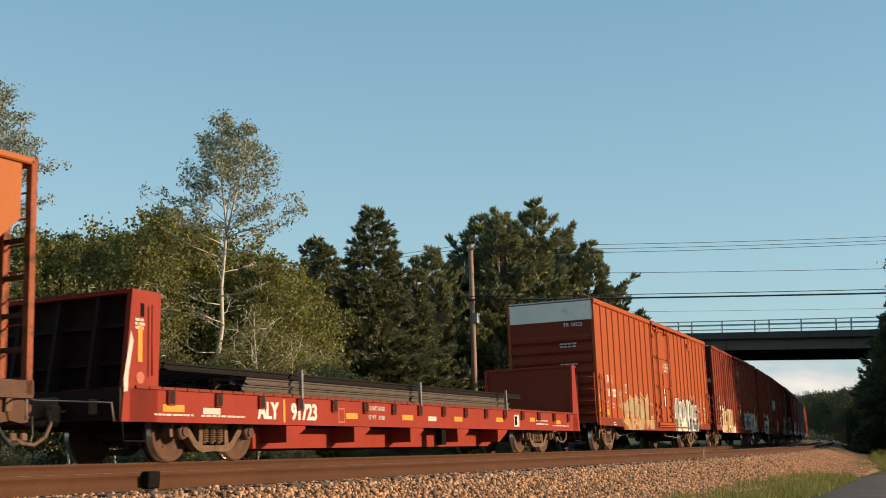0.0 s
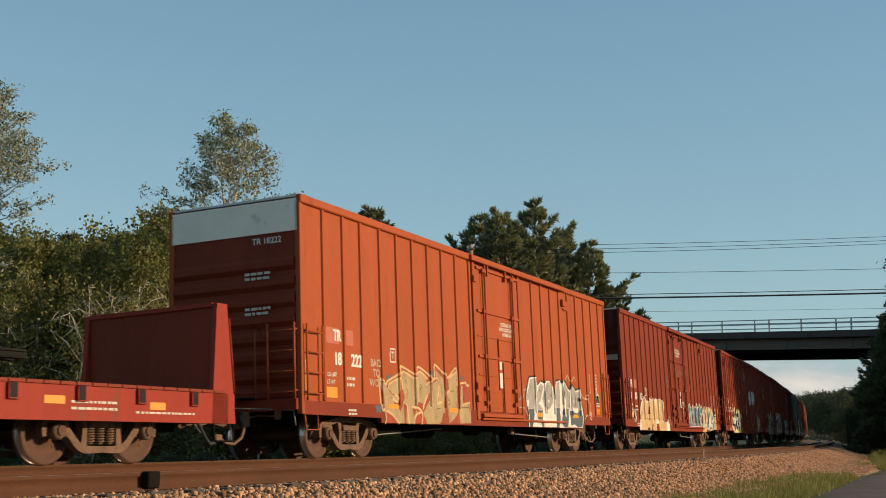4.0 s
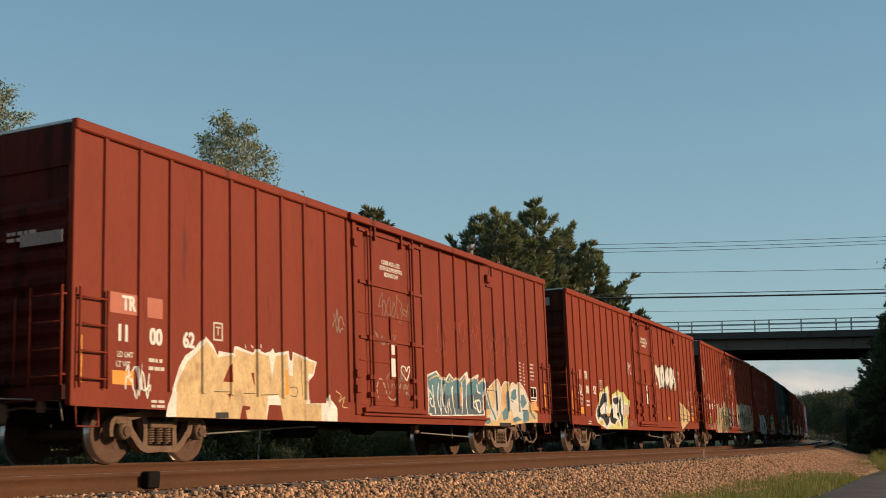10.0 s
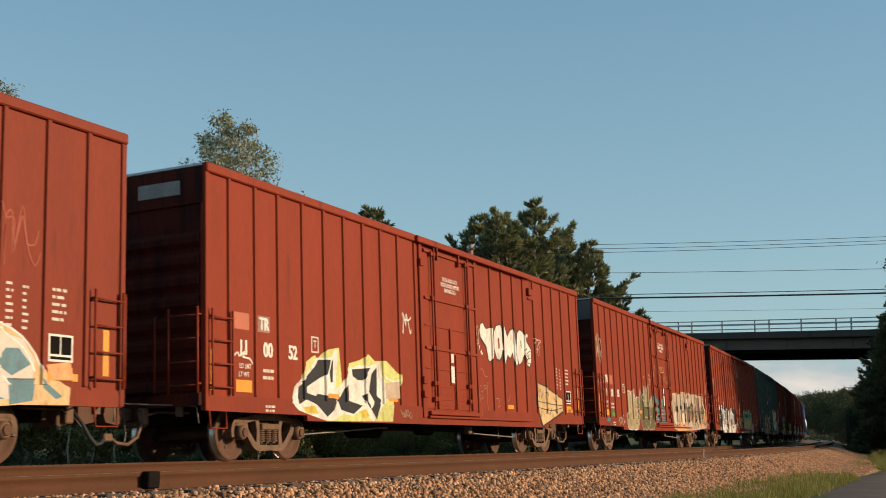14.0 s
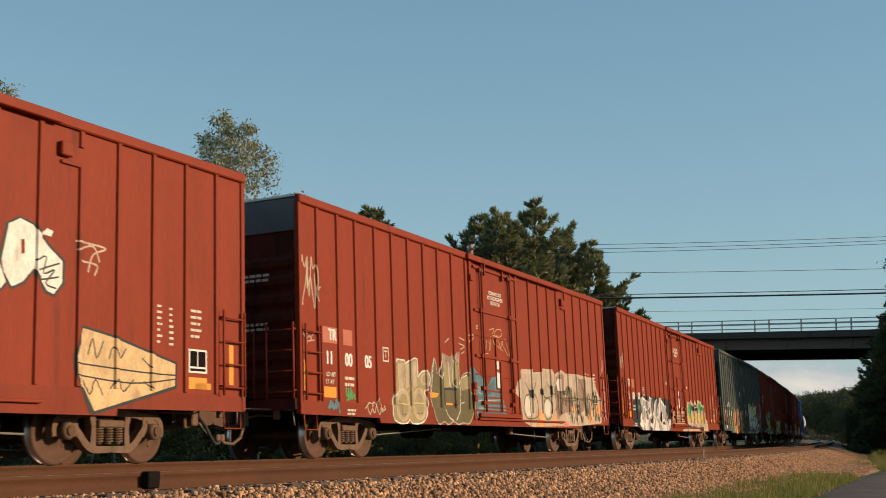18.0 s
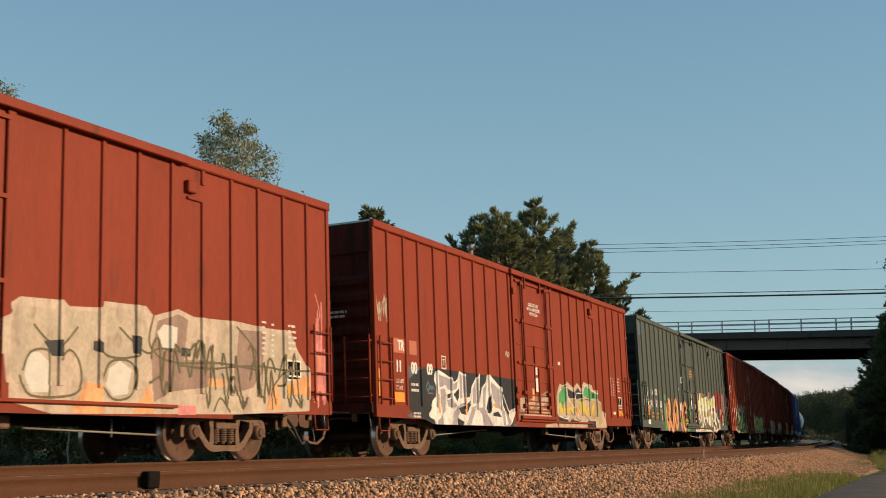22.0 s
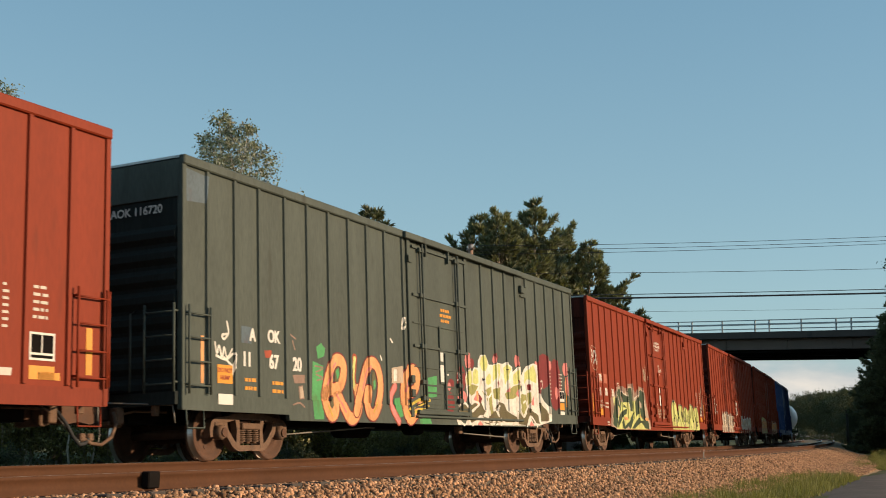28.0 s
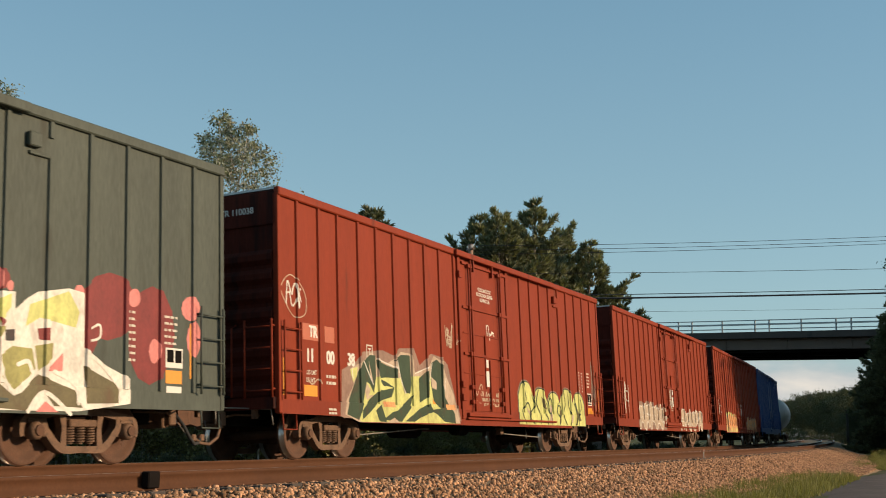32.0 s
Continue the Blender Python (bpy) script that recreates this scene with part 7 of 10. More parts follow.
draw(c222, 19.0, 4, "graffiti_letter", GREY_S,
     [(11.52, 1.48), (11.84, 1.94), (12.12, 1.97), (12.21, 1.77), (12.14, 1.48), (12.06, 1.17), (11.64, 1.14), (11.67, 1.23), (11.53, 1.37)],
     [(12.23, 1.47), (12.45, 1.74), (12.66, 1.86), (12.84, 1.78), (12.59, 1.44), (12.71, 1.15), (12.23, 1.11), (12.18, 1.26)],
     [(12.71, 1.44), (12.98, 1.77), (13.18, 1.91), (13.43, 1.90), (13.59, 1.69), (13.60, 1.37), (13.34, 1.19), (13.10, 1.15), (12.87, 1.22)],
     [(13.79, 1.32), (13.98, 1.92), (14.21, 1.96), (14.23, 1.69), (14.17, 1.25), (13.82, 1.22)],
     [(14.39, 1.35), (14.44, 1.83), (14.63, 1.98), (14.82, 1.85), (14.97, 1.71), (15.11, 1.69), (15.06, 1.23), (14.91, 1.23), (14.49, 1.27)],
     [(15.21, 1.28), (15.23, 1.73), (15.36, 1.90), (15.66, 1.71), (15.96, 1.74), (15.97, 1.45), (16.12, 1.23), (15.76, 1.19)])
draw(c222, 19.0, 4, "graffiti_letter", SLATE_S,
     [(11.63, 1.13), (12.05, 1.16), (11.92, 0.84), (11.80, 0.66), (11.56, 0.66)],
     [(12.20, 1.10), (12.72, 1.13), (12.61, 0.85), (12.22, 0.88)],
     [(12.43, 0.82), (12.70, 0.84), (12.74, 0.66), (12.58, 0.66)],
     [(13.80, 1.21), (14.16, 1.24), (14.11, 0.85), (13.96, 0.66), (13.76, 0.66)],
     [(14.24, 0.89), (14.46, 1.24), (14.95, 1.21), (14.86, 0.91), (14.77, 0.69), (14.30, 0.68)],
     [(15.02, 1.15), (16.12, 1.20), (16.23, 1.01), (16.09, 0.71), (15.66, 0.68), (15.37, 0.77), (15.04, 0.73)])
draw(c222, 19.0, 5.5, "graffiti_shine", WHITE_S,
     [(14.54, 1.45), (14.64, 1.54), (14.74, 1.43), (14.69, 1.04), (14.60, 0.94), (14.51, 1.14)],
     [(13.10, 1.13), (13.47, 1.23), (13.67, 1.42), (13.58, 1.14), (13.31, 1.00), (13.30, 0.66), (13.08, 0.67)],
     [(12.08, 1.19), (12.18, 0.84), (12.35, 0.82), (12.15, 0.72), (11.88, 0.66)],
     [(15.03, 0.69), (15.33, 0.77), (15.62, 0.68)],
     [(15.02, 1.18), (15.31, 1.22), (15.80, 1.26), (15.85, 1.15), (15.68, 1.09), (15.31, 1.15)],
     [(13.98, 0.66), (14.17, 0.82), (14.42, 0.66)],
     [(12.39, 1.30), (12.62, 1.42), (12.74, 1.17)],
     [(15.29, 1.51), (15.53, 1.43), (15.30, 1.39)],
     [(11.45, 1.36), (11.66, 1.38), (11.62, 1.17)],
     [(13.12, 1.42), (13.34, 1.43), (13.24, 1.31)])
draw(c222, 19.0, 5.5, "graffiti_mark", BLACK_S,
     [(14.51, 1.72), (14.69, 1.72), (14.68, 1.56), (14.51, 1.57)],
     [(15.78, 1.54), (15.97, 1.56), (16.01, 1.45), (15.81, 1.45)],
     [(13.06, 1.23), (13.11, 1.22), (13.09, 1.03), (13.04, 1.04)])
draw(c222, 19.0, 7, "reflective_tape", SIGNYELLOW,
     [(12.21, 1.05), (12.65, 1.05), (12.64, 0.94), (12.21, 0.94)],
     [(15.27, 1.06), (15.75, 1.06), (15.75, 0.96), (15.26, 0.95)])
lines(c222, 19.0, 1, 0.035, PALE_S,
     [(16.10, 1.74), (16.41, 1.57), (16.81, 1.51), (17.10, 1.35), (16.91, 1.11), (16.54, 1.02), (16.37, 0.90)],
     [(10.84, 1.35), (11.14, 1.47), (11.22, 1.77), (11.33, 1.68), (11.14, 1.61), (11.46, 1.64)],
     [(10.84, 1.15), (11.14, 1.15), (11.40, 1.09), (11.48, 0.95)],
     [(14.77, 2.04), (14.99, 2.18), (15.09, 2.10), (15.27, 2.01)],
     [(15.42, 2.05), (15.62, 2.17), (15.73, 2.04)])
lines(c222, 19.0, 1, 0.03, STENCIL,
     [(17.62, 1.98), (17.73, 1.75), (17.89, 2.02)],
     [(17.58, 1.72), (17.74, 1.89), (17.91, 1.72)],
     [(16.61, 1.58), (16.74, 1.67), (16.84, 1.60), (16.69, 1.54), (16.61, 1.59)],
     [(17.00, 1.13), (17.11, 1.15), (17.12, 1.08), (17.00, 1.07), (17.00, 1.13)],
     [(16.95, 0.98), (17.05, 1.02), (17.10, 0.94), (16.96, 0.93), (16.95, 0.98)])
lines(c222, 19.0, 6.2, 0.02, BLACK_S,
     [(13.55, 1.89), (13.47, 1.65), (13.53, 1.45)],
     [(15.05, 1.79), (15.06, 1.52), (15.02, 1.27)],
     [(12.45, 1.66), (12.56, 1.66), (12.52, 1.61)],
     [(13.40, 1.56), (13.48, 1.51)],
     [(15.63, 1.66), (15.58, 1.29)])
# tan wildstyle with double brick and cream edges
draw(c222, 19.0, 1, "graffiti_outline", RUSTED_S,
     [(2.98, 1.57), (3.07, 1.60), (3.33, 1.44), (3.43, 1.53), (3.88, 1.72), (3.94, 1.83), (4.08, 1.86), (4.75, 1.73), (4.83, 1.92), (4.97, 1.92), (5.42, 1.75), (5.51, 1.66), (5.65, 1.70), (5.68, 1.99), (5.77, 2.00), (6.19, 1.80), (6.39, 1.75), (6.91, 2.00), (7.02, 1.99), (7.03, 1.65), (7.46, 1.68), (7.52, 1.60), (7.66, 1.63), (7.65, 0.69), (3.28, 0.66), (3.16, 0.94), (3.07, 0.93)])
draw(c222, 19.0, 3, "graffiti_body", TAN_S,
     [(3.08, 1.48), (3.33, 1.41), (3.58, 1.24), (3.74, 1.22), (3.86, 1.18), (3.86, 1.09), (3.70, 1.14), (3.66, 1.03), (3.93, 0.91), (4.17, 1.19), (4.09, 1.41), (4.06, 1.73), (4.79, 1.60), (4.81, 1.22), (5.24, 1.27), (5.43, 1.34), (5.42, 1.51), (5.26, 1.52), (5.33, 1.62), (4.97, 1.77), (4.84, 1.75), (4.82, 1.13), (4.63, 1.01), (4.76, 0.88), (4.63, 0.76), (4.57, 0.66), (3.83, 0.66), (3.41, 0.81), (3.24, 0.94), (3.18, 1.04)])
draw(c222, 19.0, 3.6, "graffiti_body", TAN_S,
     [(3.46, 1.46), (3.93, 1.60), (3.91, 1.34), (3.87, 1.24), (3.58, 1.26), (3.47, 1.36)],
     [(4.08, 1.71), (4.79, 1.59), (4.80, 1.22), (4.63, 1.04), (4.46, 1.04), (4.25, 1.08), (4.13, 1.30)],
     [(4.84, 1.76), (4.97, 1.79), (5.31, 1.64), (5.26, 1.53), (5.43, 1.51), (5.41, 1.36), (4.98, 1.00), (4.80, 1.05), (4.82, 1.53)],
     [(5.50, 1.53), (5.85, 1.64), (5.89, 1.45), (5.80, 1.07), (6.04, 1.13), (6.19, 0.92), (5.87, 0.67), (5.20, 0.66), (5.02, 0.89), (5.47, 1.22)],
     [(5.76, 1.86), (6.16, 1.68), (6.21, 1.35), (6.14, 0.92), (6.04, 1.10), (5.85, 1.09), (5.92, 1.66), (5.76, 1.68)],
     [(6.42, 1.66), (6.89, 1.87), (6.91, 0.94), (6.70, 0.81), (6.39, 0.68), (6.34, 0.93), (6.26, 1.32), (6.47, 1.42)],
     [(7.05, 1.56), (7.24, 1.56), (7.23, 1.13), (7.62, 1.19), (7.62, 0.71), (7.01, 0.69), (6.96, 0.88)],
     [(4.26, 1.06), (4.46, 1.04), (4.51, 0.66), (4.34, 0.66)])
lines(c222, 19.0, 5, 0.05, CREAM_S,
     [(3.01, 1.56), (3.10, 0.95), (3.22, 0.94)],
     [(3.33, 1.44), (3.08, 1.54)],
     [(3.35, 1.45), (3.43, 1.52), (3.91, 1.68), (3.92, 1.82), (4.08, 1.84), (4.68, 1.71), (4.79, 1.72), (4.86, 1.88), (5.40, 1.73), (5.51, 1.65), (5.68, 1.68), (5.70, 1.96), (5.84, 1.94), (6.34, 1.74), (6.44, 1.73), (6.90, 1.96), (6.92, 1.57)],
     [(3.46, 1.35), (3.47, 1.45), (3.92, 1.59)],
     [(4.09, 1.38), (4.07, 1.73), (4.62, 1.63), (4.82, 1.59), (4.80, 1.13)],
     [(4.84, 1.73), (4.97, 1.78), (5.31, 1.65)],
     [(5.26, 1.51), (5.89, 1.67), (5.80, 1.10)],
     [(5.44, 1.51), (5.45, 1.07), (5.38, 1.06)],
     [(6.44, 1.71), (6.89, 1.87)],
     [(7.02, 1.60), (7.40, 1.65), (7.46, 1.59), (7.60, 1.59)],
     [(3.65, 1.15), (3.82, 1.09), (3.86, 1.20), (3.74, 1.24)],
     [(3.24, 0.89), (3.26, 0.73), (3.23, 0.66)],
     [(3.24, 0.91), (3.52, 0.84), (3.83, 0.66)],
     [(4.23, 1.06), (4.32, 0.66)],
     [(4.57, 0.67), (4.63, 0.83), (4.98, 0.90), (4.93, 0.67)],
     [(4.48, 1.01), (4.80, 0.99), (4.98, 0.90)],
     [(5.02, 0.99), (5.29, 1.27)],
     [(5.80, 1.10), (6.04, 1.16)],
     [(7.23, 1.13), (7.63, 1.19)],
     [(6.26, 1.35), (6.47, 1.42)])
draw(c222, 19.0, 4.3, "graffiti_body", RUSTED_S,
     [(3.24, 0.87), (3.48, 0.84), (3.81, 0.66), (3.28, 0.66), (3.24, 0.73)],
     [(4.48, 1.01), (4.69, 0.96), (4.57, 0.76)],
     [(4.80, 1.13), (5.11, 1.09), (4.98, 0.97), (4.80, 1.04)],
     [(4.98, 0.86), (5.20, 0.66), (4.93, 0.66)],
     [(6.09, 0.92), (6.34, 0.93), (6.36, 0.68), (5.90, 0.68)],
     [(6.88, 0.83), (7.01, 0.69), (6.54, 0.69)],
     [(4.09, 1.05), (4.23, 1.08), (4.18, 0.66), (4.10, 0.66)],
     [(5.24, 1.60), (5.42, 1.66), (5.40, 1.52)],
     [(6.21, 1.71), (6.44, 1.60), (6.42, 1.42), (6.26, 1.32)],
     [(7.26, 1.52), (7.60, 1.56), (7.60, 1.20), (7.26, 1.14)])
draw(c222, 19.0, 0.4, "graffiti_mist", SLATE_S,
     [(3.35, 1.61), (3.69, 1.68), (3.39, 1.52)],
     [(5.40, 1.80), (5.63, 1.84), (5.63, 1.70), (5.47, 1.69)],
     [(7.02, 1.86), (7.35, 1.72), (7.02, 1.67)],
     [(2.81, 1.00), (3.05, 1.01), (3.08, 0.86), (2.85, 0.87)])
draw(c222, 19.0, 7, "reflective_tape", SIGNYELLOW,
     [(3.39, 1.04), (3.84, 1.05), (3.84, 0.96), (3.39, 0.95)],
     [(6.39, 1.03), (6.85, 1.04), (6.85, 0.94), (6.39, 0.93)])
lines(c222, 19.0, 4.6, 0.02, OLIVE_S,
     [(4.21, 1.58), (4.27, 1.50)],
     [(4.25, 1.39), (4.33, 1.31), (4.25, 1.25)],
     [(4.93, 1.51), (5.01, 1.46), (4.90, 1.39)],
     [(6.39, 1.26), (6.52, 1.14), (6.41, 1.11)],
     [(6.44, 1.57), (6.44, 1.43), (6.75, 1.43)],
     [(7.15, 1.06), (7.56, 1.07)],
     [(5.70, 0.99), (5.94, 1.02)],
     [(6.04, 1.46), (6.06, 1.34)],
     [(3.53, 1.19), (3.58, 1.16)])
# cream blocks with pale edges
draw(c62, LB, 1.5, "graffiti_outline", WHITE_S,
     [(2.05, 0.66), (2.09, 0.83), (2.19, 1.01), (2.39, 1.43), (2.52, 1.60), (2.77, 1.73), (2.89, 1.84), (3.06, 1.95), (3.25, 1.83), (3.38, 1.66), (3.41, 1.74), (3.81, 1.72), (3.84, 1.84), (3.93, 1.85), (4.39, 1.77), (4.44, 1.84), (4.57, 1.84), (4.73, 1.79), (4.92, 1.83), (4.99, 1.89), (5.05, 1.81), (5.50, 1.88), (5.54, 1.72), (5.61, 1.71), (5.64, 1.87), (6.07, 1.80), (6.46, 1.74), (6.34, 1.48), (6.19, 1.39), (6.17, 0.97), (6.74, 0.99), (6.83, 1.16), (7.15, 0.90), (7.15, 0.66), (3.93, 0.66), (2.05, 0.66)])
draw(c62, LB, 3, "graffiti_body", CREAM_S,
     [(2.29, 0.66), (2.32, 1.17), (2.58, 1.51), (2.86, 1.69), (3.06, 1.89), (3.25, 1.76), (3.38, 1.63), (3.73, 1.69), (3.85, 1.65), (3.89, 1.80), (4.39, 1.73), (4.45, 1.79), (4.88, 1.75), (4.96, 1.34), (5.07, 1.76), (5.46, 1.82), (5.51, 1.44), (5.63, 1.44), (5.67, 1.84), (6.03, 1.75), (6.40, 1.72), (6.31, 1.51), (6.14, 1.51), (6.04, 0.96), (6.58, 0.96), (6.56, 0.66), (5.25, 0.66), (5.18, 1.09), (4.81, 1.06), (4.73, 0.66), (4.17, 0.66), (4.13, 0.80), (4.23, 0.88), (4.04, 0.88), (3.96, 0.66), (2.43, 0.66)])
draw(c62, LB, 4.5, "graffiti_gap", BROWN,
     [(3.52, 1.25), (3.73, 1.56), (3.75, 1.25)],
     [(4.32, 1.43), (4.41, 1.44), (4.43, 1.19)],
     [(6.16, 1.37), (6.76, 1.36), (6.76, 1.10), (6.17, 1.09)],
     [(3.96, 0.66), (4.04, 0.88), (4.25, 0.87), (4.26, 0.82), (4.13, 0.80), (4.17, 0.66)],
     [(4.75, 0.66), (4.83, 0.91), (5.20, 0.91), (5.27, 0.66)],
     [(3.64, 1.05), (3.71, 1.06), (3.69, 0.95)],
     [(5.56, 1.79), (5.61, 1.78), (5.60, 1.72), (5.56, 1.72)])
draw(c62, LB, 4.5, "graffiti_drip", SIGNYELLOW,
     [(5.34, 1.54), (5.47, 1.53), (5.49, 1.11), (5.35, 1.09)])
lines(c62, LB, 4.6, 0.016, OLIVE_S,
     [(4.10, 1.08), (4.43, 1.09)],
     [(4.61, 1.07), (5.14, 1.10)],
     [(5.53, 1.23), (5.75, 1.24), (5.74, 1.09), (5.55, 1.09)],
     [(3.28, 1.08), (3.69, 1.09)],
     [(5.91, 1.73), (5.94, 1.10)])
draw(c62, LB, 2.2, "graffiti_body", WHITE_S,
     [(6.65, 0.98), (6.87, 1.02), (6.90, 0.76), (6.78, 0.66), (6.67, 0.70)])
draw(c62, LB, 5, "stencil_board", BLACK_S,
     [(3.29, 0.75), (3.64, 0.76), (3.65, 0.67), (3.29, 0.66)])
lines(c62, LB, 2, 0.024, STENCIL,
     [(4.16, 1.88), (4.18, 1.84)],
     [(4.34, 1.89), (4.39, 1.86)],
     [(4.62, 1.93), (4.64, 1.87)])
lines(c62, LB, 1, 0.02, CREAM_S,
     [(7.15, 1.23), (7.34, 1.15), (7.24, 1.03), (7.48, 1.13), (7.34, 0.95), (7.53, 0.93)])
lines(c62, LB, 1, 0.035, WHITE_S,
     [(10.06, 1.55), (9.82, 1.73), (9.85, 1.84), (10.00, 1.83), (10.06, 1.75), (10.13, 1.84), (10.22, 1.84), (10.19, 1.72), (10.06, 1.55)])
lines(c62, LB, 1, 0.028, PALE_S,
     [(8.77, 1.15), (8.72, 1.37), (8.89, 1.55), (9.05, 1.41), (9.16, 1.23), (9.39, 1.12), (9.57, 1.20), (9.75, 1.45), (9.90, 1.51), (10.05, 1.40), (10.02, 1.20)])
draw(c62, LB, 1.5, "graffiti_outline", WHITE_S,
     [(11.04, 1.72), (11.40, 1.80), (11.62, 1.85), (11.89, 1.70), (12.08, 1.69), (12.30, 1.83), (12.56, 1.70), (12.83, 1.71), (13.30, 1.92), (13.39, 1.74), (13.98, 1.89), (13.92, 0.92), (11.10, 0.87), (11.02, 1.27)])
draw(c62, LB, 3, "graffiti_letter", TEAL_S,
     [(11.09, 1.67), (11.58, 1.81), (11.75, 1.71), (11.56, 1.40), (11.82, 1.66), (11.86, 1.45), (11.61, 0.94), (11.13, 0.89), (11.22, 1.38)],
     [(12.06, 1.60), (12.30, 1.78), (12.61, 1.65), (12.46, 1.25), (12.06, 1.24)],
     [(12.83, 1.64), (13.19, 1.83), (13.22, 1.66), (13.08, 1.31), (12.85, 1.28)],
     [(13.55, 1.67), (13.97, 1.81), (13.94, 1.31), (13.61, 1.26)])
draw(c62, LB, 4, "graffiti_letter", SLATE_S,
     [(11.17, 1.07), (11.56, 1.22), (11.68, 0.94), (11.20, 0.89)],
     [(12.06, 1.24), (12.50, 1.25), (12.45, 0.89), (12.04, 0.90)],
     [(12.81, 1.26), (13.20, 1.28), (13.14, 0.90), (12.79, 0.89)],
     [(13.56, 1.22), (13.94, 1.27), (13.92, 0.92), (13.54, 0.91)])
lines(c62, LB, 6, 0.035, WHITE_S,
     [(11.11, 1.31), (11.18, 1.41), (11.35, 1.28), (11.45, 1.11), (11.31, 1.05), (11.21, 1.21), (11.31, 1.21)],
     [(11.87, 1.66), (11.81, 1.41), (11.75, 0.91)],
     [(12.36, 1.50), (12.43, 1.25), (12.49, 0.92)],
     [(12.16, 1.17), (12.11, 0.92)],
     [(12.93, 1.38), (12.96, 1.12), (12.87, 0.93)],
     [(13.77, 1.26), (13.60, 1.14), (13.84, 0.99)])
# teal letters going over to cream towards the end
draw(c62, LB, 1.6, "graffiti_outline", WHITE_S,
     [(11.14, 1.65), (11.57, 1.75), (11.94, 1.72), (12.24, 1.62), (12.33, 1.79), (12.40, 1.65), (12.65, 1.74), (12.96, 1.66), (13.24, 1.83), (13.26, 1.61), (13.77, 1.84), (14.00, 1.69), (14.24, 1.82), (14.37, 1.66), (14.23, 1.35), (14.23, 0.90), (11.18, 0.83)])
draw(c62, LB, 2.8, "graffiti_letter", TEAL_S,
     [(11.26, 1.60), (11.57, 1.69), (11.90, 1.65), (12.25, 1.59), (12.33, 1.72), (12.43, 1.60), (12.65, 1.70), (12.93, 1.61), (13.19, 1.75), (13.20, 1.59), (13.75, 1.79), (13.99, 1.64), (14.21, 1.74), (14.28, 1.63), (14.18, 1.34), (11.26, 1.21)])
draw(c62, LB, 3.4, "graffiti_letter", SLATE_S,
     [(11.26, 1.21), (11.79, 1.34), (12.22, 1.32), (12.62, 1.39), (13.04, 1.28), (13.48, 1.38), (13.83, 1.47), (14.18, 1.34), (14.17, 0.93), (11.28, 0.86)])
lines(c62, LB, 4.4, 0.045, WHITE_S,
     [(12.45, 1.52), (12.42, 1.28), (12.50, 0.89)],
     [(12.22, 1.23), (12.28, 0.94)],
     [(13.27, 1.76), (13.20, 1.40), (13.20, 0.90)],
     [(12.96, 1.64), (12.99, 1.28), (12.93, 1.12)],
     [(13.62, 1.53), (13.55, 1.34), (13.53, 1.09)],
     [(13.85, 1.62), (13.88, 1.47), (14.04, 1.43)],
     [(13.73, 1.24), (13.87, 0.98), (14.03, 1.04), (14.00, 1.24), (13.81, 1.23), (13.84, 1.07)],
     [(11.70, 1.57), (11.63, 1.23), (11.77, 0.88)],
     [(11.38, 1.51), (11.45, 0.90)],
     [(11.95, 1.55), (11.88, 1.18), (12.02, 0.93)])
lines(c62, LB, 4.4, 0.03, CREAM_S,
     [(11.22, 1.62), (11.57, 1.73), (11.95, 1.69), (12.25, 1.61), (12.34, 1.77), (12.42, 1.64), (12.65, 1.74), (12.94, 1.64), (13.24, 1.81), (13.26, 1.61), (13.77, 1.83), (14.00, 1.68), (14.23, 1.80)])
draw(c62, LB, 5.0, "reflective_tape", ORANGE_S,
     [(12.83, 1.53), (12.96, 1.55), (12.97, 1.24), (12.89, 1.07), (12.85, 1.11)])
draw(c62, LB, 1.6, "graffiti_outline", CREAM_S,
     [(14.17, 0.67), (14.33, 0.77), (14.33, 1.12), (14.48, 1.51), (14.65, 1.62), (14.93, 1.74), (15.11, 1.83), (15.29, 1.74), (15.37, 1.61), (15.60, 1.76), (15.82, 1.76), (15.92, 1.62), (16.15, 1.77), (16.42, 1.72), (16.59, 1.79), (16.94, 1.67), (17.19, 1.46), (17.33, 1.25), (17.85, 1.01), (17.83, 0.78), (16.93, 0.76), (15.86, 0.68), (14.61, 0.66)])
draw(c62, LB, 2.4, "graffiti_body", STENCIL,
     [(15.05, 1.74), (15.23, 1.72), (15.30, 1.44), (15.24, 0.97), (14.98, 0.80), (14.60, 0.79), (14.38, 0.90), (14.71, 0.95), (14.94, 1.23), (14.97, 1.58)],
     [(15.92, 1.56), (16.31, 1.73), (17.01, 1.61), (17.22, 1.34), (17.15, 0.82), (16.12, 0.83), (16.05, 1.08), (15.86, 1.23)])
